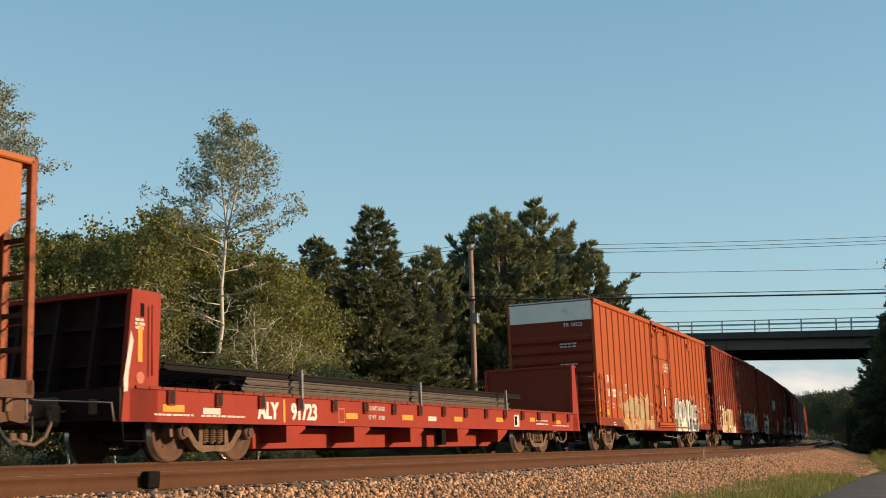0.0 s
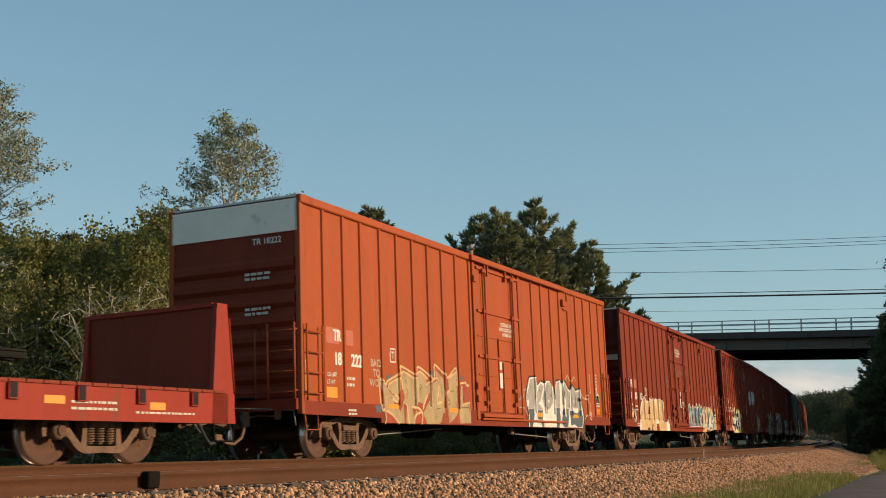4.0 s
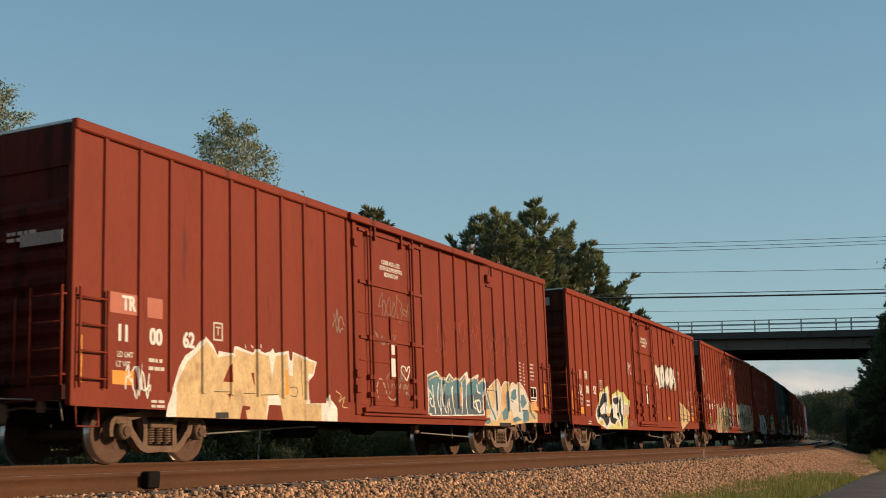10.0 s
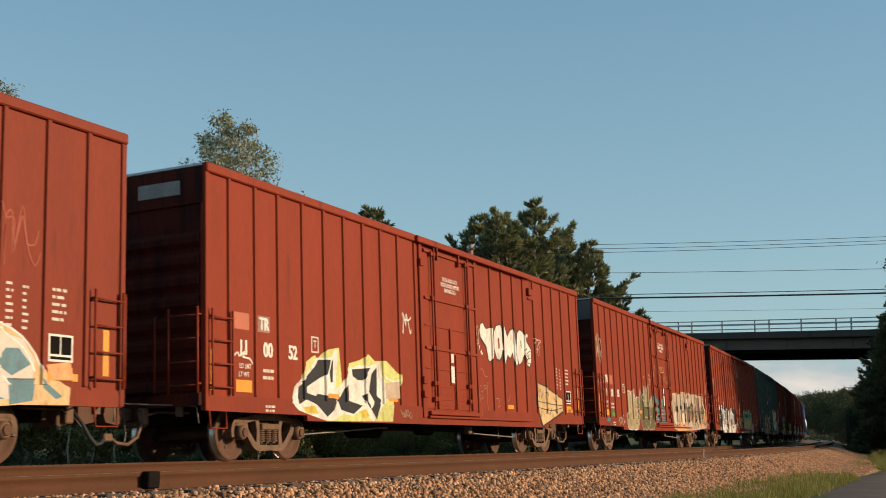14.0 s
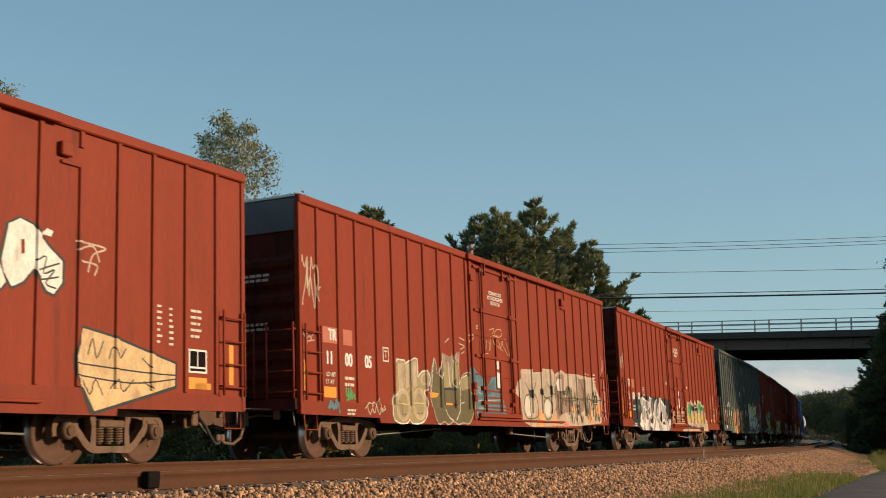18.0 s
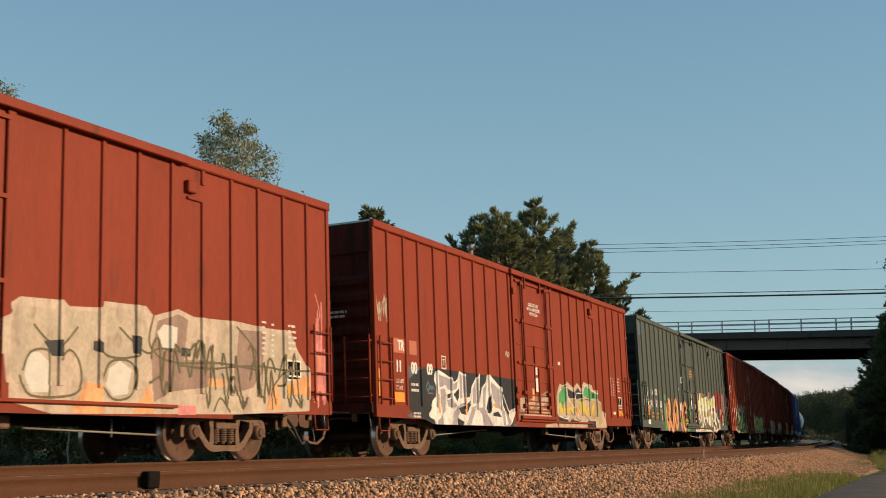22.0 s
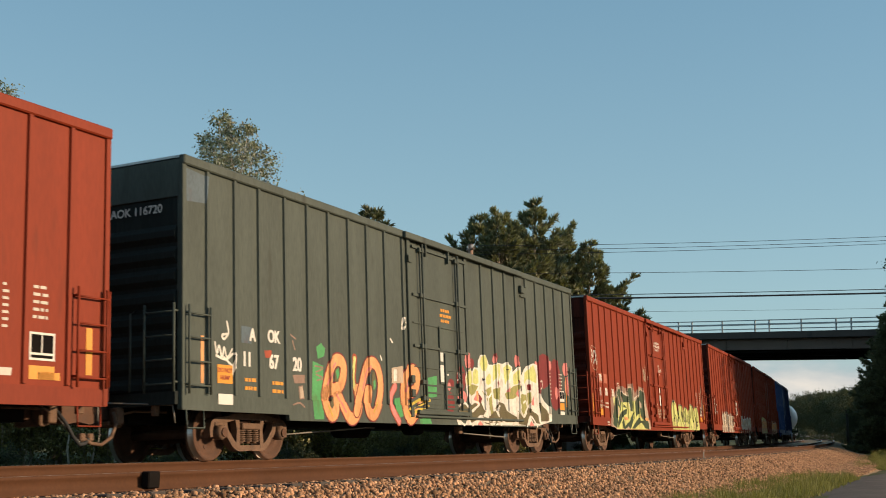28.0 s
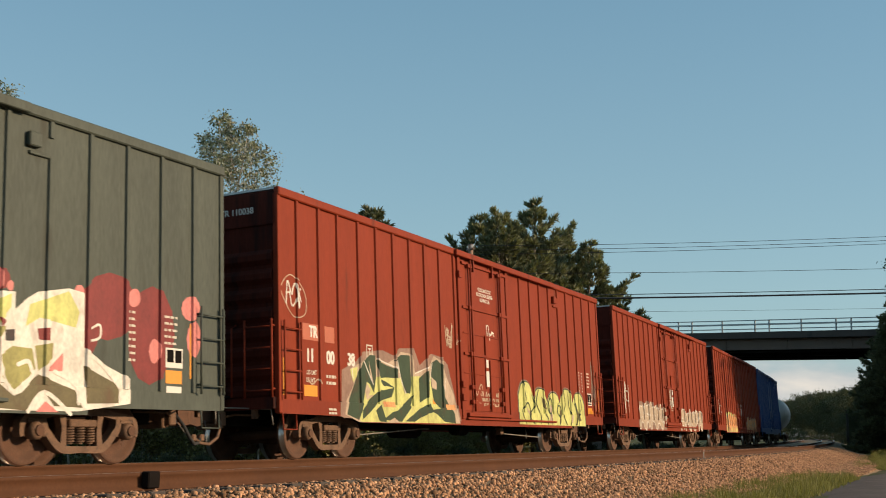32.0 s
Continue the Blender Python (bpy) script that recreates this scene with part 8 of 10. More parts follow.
draw(c62, LB, 3.2, "graffiti_letter", TEAL_S,
     [(14.37, 1.45), (14.51, 1.46), (14.71, 1.10), (14.95, 0.84), (14.86, 0.78), (14.60, 1.06), (14.40, 1.07)],
     [(15.33, 1.01), (15.54, 1.06), (15.64, 1.38), (15.79, 1.55), (15.86, 1.19), (15.73, 0.86), (15.42, 0.78)],
     [(16.02, 1.53), (16.38, 1.63), (16.42, 1.40), (16.15, 1.26), (16.00, 1.32)],
     [(16.76, 1.10), (17.22, 1.10), (17.18, 0.82), (16.79, 0.76)],
     [(16.72, 1.48), (16.94, 1.49), (17.15, 1.29), (16.83, 1.13), (16.55, 1.28)],
     [(17.33, 1.12), (17.70, 0.89), (17.59, 0.85), (17.37, 0.99)],
     [(14.30, 0.81), (14.55, 0.87), (14.59, 0.77), (14.44, 0.70), (14.30, 0.71)],
     [(16.05, 0.85), (16.38, 0.92), (16.72, 0.83), (16.09, 0.76)])
draw(c62, LB, 4.0, "reflective_tape", ORANGE_S,
     [(15.54, 1.48), (15.68, 1.53), (15.68, 1.11), (15.54, 1.10)],
     [(17.41, 1.30), (17.86, 1.36), (17.93, 1.12), (17.55, 1.11)])
lines(c62, LB, 4.6, 0.03, WHITE_S,
     [(14.40, 1.43), (14.60, 1.06), (14.86, 0.78)],
     [(15.05, 1.63), (15.15, 1.20), (14.99, 0.82)],
     [(15.36, 1.01), (15.30, 1.36), (15.42, 1.57)],
     [(15.86, 0.83), (15.92, 1.07), (16.02, 1.44), (16.15, 1.70)],
     [(16.05, 1.34), (16.52, 1.24), (16.79, 1.02)],
     [(16.59, 1.73), (17.01, 1.50), (17.22, 1.21)],
     [(14.33, 1.12), (14.48, 1.51), (14.65, 1.62), (14.93, 1.74), (15.11, 1.83), (15.29, 1.74), (15.37, 1.61), (15.60, 1.76), (15.82, 1.76), (15.92, 1.62), (16.15, 1.77), (16.42, 1.72), (16.59, 1.79), (16.94, 1.67), (17.19, 1.46), (17.33, 1.25)])
lines(c62, LB, 5.2, 0.02, SLATE_S,
     [(14.37, 1.52), (14.97, 1.53)],
     [(15.01, 1.51), (15.02, 0.92)],
     [(16.76, 1.08), (17.22, 1.10)])
draw(c62, LB, 6.0, "stencil_board", BLACK_S,
     [(15.15, 0.74), (15.91, 0.75), (15.91, 0.67), (15.15, 0.66)],
     [(14.45, 1.72), (14.60, 1.73), (14.59, 1.58), (14.47, 1.58)])
# dark letters with white and lime edges
draw(c52, LB, 1, "graffiti_mist", LIME_S,
     [(2.91, 1.44), (3.03, 1.70), (3.37, 1.86), (3.46, 1.80), (3.78, 1.98), (4.28, 2.06), (4.37, 1.40), (4.55, 1.53), (4.66, 1.78), (5.09, 1.87), (5.46, 2.01), (5.72, 1.89), (6.23, 1.92), (6.67, 1.72), (6.88, 1.65), (6.87, 1.52), (6.52, 1.10), (6.42, 0.69), (3.77, 0.66), (2.79, 0.84), (2.91, 1.02)])
draw(c52, LB, 2.5, "graffiti_outline", WHITE_S,
     [(2.56, 0.97), (2.65, 1.25), (2.91, 1.41), (3.28, 1.68), (3.43, 1.81), (3.98, 1.85), (4.11, 2.01), (4.25, 2.00), (4.18, 1.69), (4.10, 1.24), (4.44, 1.41), (4.62, 1.68), (5.08, 1.77), (5.53, 1.78), (5.91, 1.88), (6.06, 1.48), (6.12, 1.08), (5.57, 0.67), (5.13, 0.90), (4.74, 0.78), (4.36, 0.80), (3.96, 0.67), (3.64, 0.68), (2.91, 0.81), (2.76, 0.84)])
draw(c52, LB, 4, "graffiti_letter", BLACK_S,
     [(2.76, 1.01), (2.79, 1.28), (2.97, 1.39), (3.37, 1.65), (3.49, 1.78), (3.96, 1.81), (3.91, 1.57), (3.52, 1.44), (3.09, 1.27), (3.03, 1.16), (3.58, 1.15), (4.16, 1.08), (4.03, 0.87), (3.77, 0.74), (3.39, 0.96), (3.03, 1.04), (2.79, 0.94)],
     [(4.30, 1.14), (4.54, 1.36), (4.57, 1.07), (5.13, 0.98), (4.77, 0.81), (4.29, 0.88), (4.16, 1.06)],
     [(4.76, 1.67), (5.53, 1.74), (5.22, 1.48), (5.00, 1.47), (4.79, 1.54)],
     [(5.56, 1.62), (5.79, 1.77), (5.77, 1.19), (5.96, 1.12), (5.72, 0.72), (5.50, 0.91), (5.14, 1.17), (5.44, 1.26)],
     [(3.88, 1.71), (4.04, 1.82), (4.02, 1.39), (3.94, 1.38)])
draw(c52, LB, 5.5, "graffiti_shine", WHITE_S,
     [(3.09, 1.19), (3.40, 1.33), (3.36, 1.23), (3.55, 1.22), (3.39, 1.11), (3.12, 1.15)],
     [(3.65, 1.24), (3.78, 1.49), (3.87, 1.42), (4.10, 1.13), (3.77, 1.14)],
     [(4.85, 1.12), (5.03, 1.30), (5.18, 1.21), (4.99, 1.05), (4.85, 1.06)],
     [(5.36, 1.33), (5.66, 1.07), (5.50, 0.91), (5.36, 1.18)],
     [(4.89, 1.43), (5.22, 1.44), (4.71, 1.12), (4.64, 1.23)])
draw(c52, LB, 7, "reflective_tape", SIGNYELLOW,
     [(3.77, 1.17), (4.25, 1.17), (4.24, 1.09), (3.77, 1.09)])
draw(c52, LB, 7, "graffiti_patch", PALE_S,
     [(6.15, 1.47), (6.79, 1.52), (6.79, 1.17), (6.16, 1.15)])
draw(c52, LB, 4.2, "graffiti_mist", YELLOW_S,
     [(5.02, 0.86), (5.28, 0.92), (5.42, 0.79), (5.20, 0.73)],
     [(2.91, 0.90), (3.33, 0.93), (3.45, 0.79), (3.03, 0.79)])
lines(c52, LB, 5, 0.035, WHITE_S,
     [(3.98, 1.81), (3.88, 1.57), (3.71, 1.45)],
     [(5.15, 1.40), (5.45, 1.57), (5.60, 1.74)],
     [(6.06, 1.61), (6.54, 1.51), (6.83, 1.56)],
     [(2.63, 0.94), (2.67, 1.18), (2.91, 1.33)])
lines(c52, LB, 3, 0.03, WHITE_S,
     [(0.79, 1.68), (0.91, 1.75), (0.96, 1.69), (1.11, 1.77), (1.06, 1.68)],
     [(1.06, 1.68), (1.26, 1.66), (1.34, 1.59)])
# pale wedge and white bubble name with a dark haze
draw(c52, LB, 2, "graffiti_outline", BLACK_S,
     [(11.18, 2.97), (11.28, 3.14), (11.45, 3.19), (11.63, 3.06), (11.96, 3.12), (12.13, 3.07), (12.10, 2.70), (12.03, 2.32), (11.86, 2.22), (11.70, 2.25), (11.58, 2.57), (11.43, 2.65), (11.23, 2.79)],
     [(12.09, 2.57), (12.13, 3.03), (12.30, 3.20), (12.59, 3.24), (12.72, 3.15), (12.76, 2.61), (12.63, 2.38), (12.47, 2.28), (12.25, 2.30)],
     [(12.66, 2.30), (12.71, 3.19), (12.89, 3.25), (13.06, 2.98), (13.26, 3.16), (13.51, 3.22), (13.58, 2.79), (13.79, 2.33), (13.69, 2.21), (13.47, 2.23), (13.37, 2.50), (13.19, 2.38), (13.02, 2.42), (12.92, 2.27), (12.76, 2.20)],
     [(13.61, 2.62), (13.72, 3.11), (13.94, 3.23), (14.21, 3.18), (14.51, 2.92), (14.79, 2.74), (14.78, 2.42), (14.60, 2.22), (14.43, 2.25), (14.20, 2.50), (14.05, 2.33), (13.83, 2.24), (13.65, 2.44)])
draw(c52, LB, 3.5, "graffiti_letter", WHITE_S,
     [(11.22, 2.98), (11.31, 3.13), (11.44, 3.16), (11.61, 3.03), (11.95, 3.09), (12.08, 3.05), (12.05, 2.69), (11.98, 2.34), (11.85, 2.25), (11.73, 2.27), (11.62, 2.60), (11.46, 2.70), (11.27, 2.81)],
     [(12.13, 2.58), (12.17, 3.02), (12.32, 3.17), (12.58, 3.21), (12.67, 3.14), (12.70, 2.60), (12.58, 2.41), (12.46, 2.32), (12.28, 2.34)],
     [(12.71, 2.33), (12.75, 3.17), (12.87, 3.22), (13.04, 2.93), (13.26, 3.12), (13.46, 3.18), (13.53, 2.77), (13.74, 2.33), (13.66, 2.24), (13.50, 2.26), (13.39, 2.58), (13.19, 2.41), (13.02, 2.49), (12.88, 2.29), (12.77, 2.23)],
     [(13.66, 2.62), (13.77, 3.10), (13.96, 3.20), (14.18, 3.15), (14.47, 2.89), (14.73, 2.73), (14.73, 2.43), (14.58, 2.26), (14.46, 2.29), (14.22, 2.57), (14.02, 2.36), (13.84, 2.28), (13.70, 2.46)],
     [(11.05, 2.55), (11.12, 2.60), (11.21, 2.59), (11.15, 2.49)],
     [(11.23, 2.43), (11.28, 2.50), (11.37, 2.41), (11.33, 2.36)],
     [(14.32, 3.05), (14.44, 3.14), (14.55, 3.12), (14.51, 3.04)])
draw(c52, LB, 5, "graffiti_gap", BROWN,
     [(12.37, 2.85), (12.48, 2.89), (12.50, 2.62), (12.40, 2.59)],
     [(13.98, 2.92), (14.04, 2.94), (14.05, 2.75), (13.99, 2.72)])
lines(c52, LB, 5, 0.025, BLACK_S,
     [(14.24, 2.68), (14.43, 2.75), (14.39, 2.52), (14.59, 2.59), (14.43, 2.39), (14.62, 2.34)],
     [(14.28, 2.55), (14.67, 2.69)],
     [(14.35, 2.43), (14.66, 2.50)])
lines(c52, LB, 1, 0.028, PALE_S,
     [(10.93, 2.82), (10.91, 2.99), (10.98, 3.05), (11.03, 2.97), (11.05, 2.51)],
     [(10.93, 2.61), (11.05, 2.64), (10.94, 2.71)],
     [(14.99, 3.05), (15.24, 3.05), (15.58, 3.02), (15.32, 2.90), (15.23, 2.65)],
     [(15.01, 2.93), (15.32, 3.02), (15.45, 2.82)],
     [(15.07, 2.78), (15.40, 2.76), (15.36, 2.62)])
lines(c52, LB, 1, 0.018, MIST_S,
     [(11.06, 1.95), (11.28, 2.03), (11.45, 1.87), (11.62, 1.85)],
     [(11.04, 1.61), (11.14, 1.65), (11.17, 1.59), (11.05, 1.57)],
     [(11.34, 1.61), (11.48, 1.64), (11.51, 1.56), (11.37, 1.56)],
     [(11.15, 1.48), (11.23, 1.47), (11.31, 1.51)],
     [(11.01, 1.38), (11.18, 1.30), (11.34, 1.36)],
     [(10.90, 1.56), (10.96, 1.34), (11.13, 1.05), (11.16, 0.90)],
     [(11.62, 1.73), (11.54, 1.30), (11.61, 1.03)],
     [(11.99, 1.16), (12.10, 1.32), (12.35, 1.32), (12.23, 1.13), (12.41, 1.18)],
     [(12.73, 1.60), (12.93, 1.28), (13.06, 1.46)],
     [(12.93, 1.16), (13.20, 1.13)])
draw(c52, LB, 1, "graffiti_outline", BLACK_S,
     [(14.97, 1.45), (15.12, 1.89), (15.72, 1.81), (17.18, 1.49), (17.17, 1.09), (15.36, 0.66), (15.28, 0.69), (15.00, 1.20)])
draw(c52, LB, 2.5, "graffiti_body", CREAM_S,
     [(15.02, 1.45), (15.15, 1.85), (15.71, 1.77), (17.13, 1.46), (17.12, 1.13), (15.38, 0.71), (15.04, 1.20)])
lines(c52, LB, 4, 0.022, BLACK_S,
     [(15.03, 1.36), (16.33, 1.30), (17.12, 1.29)],
     [(15.03, 1.20), (16.14, 1.13), (17.12, 1.23)],
     [(15.25, 1.49), (15.34, 1.72), (15.42, 1.45), (15.55, 1.69)],
     [(15.67, 1.46), (15.76, 1.63), (15.89, 1.47), (16.02, 1.62)],
     [(15.17, 1.12), (15.28, 0.94), (15.41, 1.15), (15.53, 0.94)],
     [(15.71, 1.04), (15.88, 1.19), (15.96, 1.00), (16.19, 1.18)],
     [(16.38, 1.50), (16.56, 1.38)],
     [(16.42, 1.16), (16.60, 1.07)])
# olive and cream letters with thin double edges
draw(c05, LB, 0.4, "graffiti_mist", MIST_S,
     [(3.84, 2.01), (4.20, 2.00), (4.23, 1.94), (4.55, 2.03), (4.91, 2.07), (4.93, 1.71), (5.09, 1.81), (5.32, 1.85), (5.50, 1.80), (5.55, 1.63), (5.39, 1.46), (5.24, 1.33), (5.32, 1.15), (5.32, 0.87), (5.14, 0.70), (4.86, 0.66), (4.55, 0.66), (4.34, 0.73), (4.23, 0.66), (3.90, 0.66), (3.67, 0.70), (3.59, 0.83), (3.60, 1.13), (3.75, 1.33), (3.77, 1.84)])
draw(c05, LB, 1.4, "graffiti_body", SAGE_S,
     [(3.88, 1.98), (4.24, 1.98), (4.28, 1.91), (4.51, 2.00), (4.86, 2.04), (4.88, 1.68), (5.04, 1.77), (5.27, 1.81), (5.45, 1.76), (5.50, 1.60), (5.34, 1.43), (5.19, 1.35), (5.27, 1.17), (5.27, 0.89), (5.09, 0.72), (4.81, 0.66), (4.50, 0.67), (4.39, 0.75), (4.27, 0.67), (3.94, 0.66), (3.71, 0.72), (3.63, 0.84), (3.64, 1.15), (3.80, 1.31), (3.81, 1.81)])
draw(c05, LB, 2.4, "graffiti_shine", CHALK_S,
     [(3.94, 1.91), (4.17, 1.92), (4.18, 1.37), (3.96, 1.33)],
     [(4.55, 1.95), (4.83, 1.99), (4.82, 1.47), (4.60, 1.39)],
     [(4.28, 1.87), (4.48, 1.93), (4.47, 1.43), (4.30, 1.40)])
draw(c05, LB, 3.2, "graffiti_body", CHALK_S,
     [(4.44, 1.05), (4.41, 0.91), (4.31, 0.79), (4.18, 0.73), (4.04, 0.72), (3.91, 0.78), (3.82, 0.89), (3.79, 1.03), (3.82, 1.17), (3.91, 1.29), (4.04, 1.36), (4.18, 1.37), (4.32, 1.31), (4.41, 1.20)],
     [(5.25, 1.09), (5.21, 0.94), (5.12, 0.83), (4.98, 0.76), (4.83, 0.76), (4.70, 0.82), (4.61, 0.93), (4.58, 1.07), (4.61, 1.21), (4.70, 1.33), (4.84, 1.40), (4.99, 1.41), (5.12, 1.35), (5.22, 1.24)],
     [(5.45, 1.65), (5.42, 1.58), (5.36, 1.53), (5.27, 1.50), (5.17, 1.49), (5.08, 1.51), (5.02, 1.56), (5.00, 1.62), (5.02, 1.68), (5.09, 1.73), (5.17, 1.77), (5.27, 1.77), (5.36, 1.75), (5.43, 1.71)])
draw(c05, LB, 4.2, "graffiti_body", SAGE_S,
     [(4.35, 1.04), (4.33, 0.93), (4.26, 0.84), (4.17, 0.79), (4.08, 0.79), (3.99, 0.84), (3.93, 0.92), (3.91, 1.03), (3.93, 1.13), (3.99, 1.22), (4.08, 1.27), (4.18, 1.28), (4.27, 1.23), (4.33, 1.15)],
     [(5.14, 1.08), (5.12, 0.97), (5.05, 0.88), (4.96, 0.83), (4.86, 0.83), (4.76, 0.87), (4.70, 0.96), (4.68, 1.06), (4.70, 1.17), (4.77, 1.26), (4.86, 1.31), (4.96, 1.31), (5.06, 1.27), (5.12, 1.19)],
     [(5.35, 1.64), (5.33, 1.60), (5.30, 1.57), (5.25, 1.55), (5.19, 1.55), (5.14, 1.56), (5.11, 1.59), (5.10, 1.62), (5.11, 1.66), (5.15, 1.69), (5.20, 1.71), (5.25, 1.72), (5.30, 1.70), (5.33, 1.68)])
lines(c05, LB, 5.2, 0.03, WHITE_S,
     [(3.88, 1.98), (4.24, 1.98), (4.28, 1.91), (4.51, 2.00), (4.86, 2.04), (4.88, 1.68), (5.04, 1.77), (5.27, 1.81), (5.45, 1.76), (5.50, 1.60), (5.34, 1.43), (5.19, 1.35), (5.27, 1.17), (5.27, 0.89), (5.09, 0.72), (4.81, 0.66), (4.50, 0.67), (4.39, 0.75), (4.27, 0.67), (3.94, 0.66), (3.71, 0.72), (3.63, 0.84), (3.64, 1.15), (3.80, 1.31), (3.81, 1.81), (3.88, 1.98)])
lines(c05, LB, 5.2, 0.024, CREAM_S,
     [(4.44, 1.05), (4.41, 0.91), (4.31, 0.79), (4.18, 0.73), (4.04, 0.72), (3.91, 0.78), (3.82, 0.89), (3.79, 1.03), (3.82, 1.17), (3.91, 1.29), (4.04, 1.36), (4.18, 1.37), (4.32, 1.31), (4.41, 1.20), (4.44, 1.05)],
     [(5.25, 1.09), (5.21, 0.94), (5.12, 0.83), (4.98, 0.76), (4.83, 0.76), (4.70, 0.82), (4.61, 0.93), (4.58, 1.07), (4.61, 1.21), (4.70, 1.33), (4.84, 1.40), (4.99, 1.41), (5.12, 1.35), (5.22, 1.24), (5.25, 1.09)],
     [(3.93, 1.87), (3.97, 1.36)],
     [(4.19, 1.91), (4.22, 1.39)],
     [(4.52, 1.93), (4.47, 1.41)],
     [(3.87, 1.07), (4.39, 1.06)],
     [(4.66, 1.10), (5.19, 1.10)],
     [(4.39, 1.31), (4.51, 1.39), (4.66, 1.32)],
     [(4.37, 0.69), (4.45, 0.87), (4.54, 0.69)])
lines(c05, LB, 6.2, 0.03, OLIVE_S,
     [(4.02, 0.85), (4.07, 0.84)],
     [(4.16, 0.84), (4.22, 0.85)],
     [(4.79, 0.88), (4.85, 0.88)],
     [(4.95, 0.88), (5.03, 0.89)])
draw(c05, LB, 0.4, "graffiti_mist", MIST_S,
     [(6.18, 2.28), (6.59, 2.21), (6.87, 2.26), (7.15, 2.36), (7.14, 1.64), (6.21, 1.59)])
draw(c05, LB, 1.4, "graffiti_body", OLIVE_S,
     [(5.74, 2.13), (5.82, 2.01), (5.88, 1.79), (6.02, 1.92), (6.09, 2.10), (6.18, 2.23), (6.26, 1.94), (6.49, 2.08), (6.58, 1.91), (6.80, 2.18), (6.96, 2.09), (7.08, 2.15), (7.10, 1.64), (7.25, 1.78), (7.45, 1.87), (7.68, 1.86), (7.73, 1.47), (7.88, 1.37), (7.90, 1.06), (7.71, 0.80), (7.51, 0.69), (7.21, 0.71), (6.92, 0.67), (6.64, 0.73), (6.37, 0.66), (6.15, 0.72), (5.88, 0.66), (5.71, 0.80), (5.59, 1.04), (5.49, 1.27), (5.51, 1.55), (5.60, 1.85)])
draw(c05, LB, 2.4, "graffiti_mist", SAGE_S,
     [(6.22, 1.89), (6.49, 2.03), (6.60, 1.89), (6.79, 2.13), (6.96, 2.04), (7.06, 2.07), (7.04, 1.49), (6.85, 1.50), (6.86, 1.73), (6.57, 1.51), (6.25, 1.47)],
     [(7.12, 1.64), (7.29, 1.76), (7.49, 1.83), (7.64, 1.80), (7.65, 1.52), (7.24, 1.45)])
draw(c05, LB, 3.2, "graffiti_board", BLACK_S,
     [(6.24, 1.49), (6.93, 1.49), (6.90, 1.09), (6.23, 1.11)])
draw(c05, LB, 3.8, "graffiti_board", OLIVE_S,
     [(6.28, 1.44), (6.87, 1.44), (6.84, 1.14), (6.27, 1.15)])
draw(c05, LB, 4.4, "reflective_tape", SIGNYELLOW,
     [(5.44, 1.36), (5.92, 1.35), (5.87, 1.26), (5.49, 1.23)])
lines(c05, LB, 5.2, 0.034, CHALK_S,
     [(5.74, 2.13), (5.82, 2.01), (5.88, 1.79), (6.02, 1.92), (6.09, 2.10), (6.18, 2.23), (6.26, 1.94), (6.49, 2.08), (6.58, 1.91), (6.80, 2.18), (6.96, 2.09), (7.08, 2.15), (7.10, 1.64), (7.25, 1.78), (7.45, 1.87), (7.68, 1.86), (7.73, 1.47), (7.88, 1.37), (7.90, 1.06), (7.71, 0.80), (7.51, 0.69), (7.21, 0.71), (6.92, 0.67), (6.64, 0.73), (6.37, 0.66), (6.15, 0.72), (5.88, 0.66), (5.71, 0.80), (5.59, 1.04), (5.49, 1.27), (5.51, 1.55), (5.60, 1.85), (5.74, 2.13)])
lines(c05, LB, 6.0, 0.022, WHITE_S,
     [(5.72, 2.10), (5.64, 1.82), (5.54, 1.37)],
     [(6.09, 2.08), (5.99, 1.80), (6.10, 1.68), (6.25, 1.82)],
     [(6.51, 2.05), (6.54, 1.61), (6.62, 1.51)],
     [(6.79, 2.13), (6.72, 1.67), (6.85, 1.50)],
     [(7.09, 1.63), (7.14, 1.44), (7.07, 1.03), (6.83, 0.77)],
     [(7.24, 1.75), (7.54, 1.83)],
     [(7.18, 1.16), (7.34, 1.18)],
     [(6.24, 1.00), (6.42, 0.82), (6.65, 0.76)])
lines(c05, LB, 1.0, 0.022, PALE_S,
     [(6.21, 2.24), (6.25, 2.01)],
     [(6.31, 2.19), (6.33, 1.99)],
     [(6.73, 2.28), (6.70, 2.02)],
     [(6.88, 2.35), (6.85, 2.08)],
     [(7.02, 2.33), (6.99, 2.12)],
     [(7.17, 2.37), (7.12, 2.10)])
lines(c05, LB, 1.0, 0.03, PALE_S,
     [(6.37, 2.52), (6.58, 2.62)],
     [(7.22, 2.69), (7.49, 2.65)],
     [(7.17, 2.55), (7.47, 2.52)],
     [(7.25, 2.42), (7.47, 2.49)],
     [(7.28, 2.32), (7.46, 2.38)],
     [(7.76, 2.79), (7.94, 2.81)],
     [(7.73, 2.60), (7.94, 2.74)],
     [(8.16, 3.04), (8.28, 3.07)],
     [(8.15, 2.98), (8.25, 3.00)])
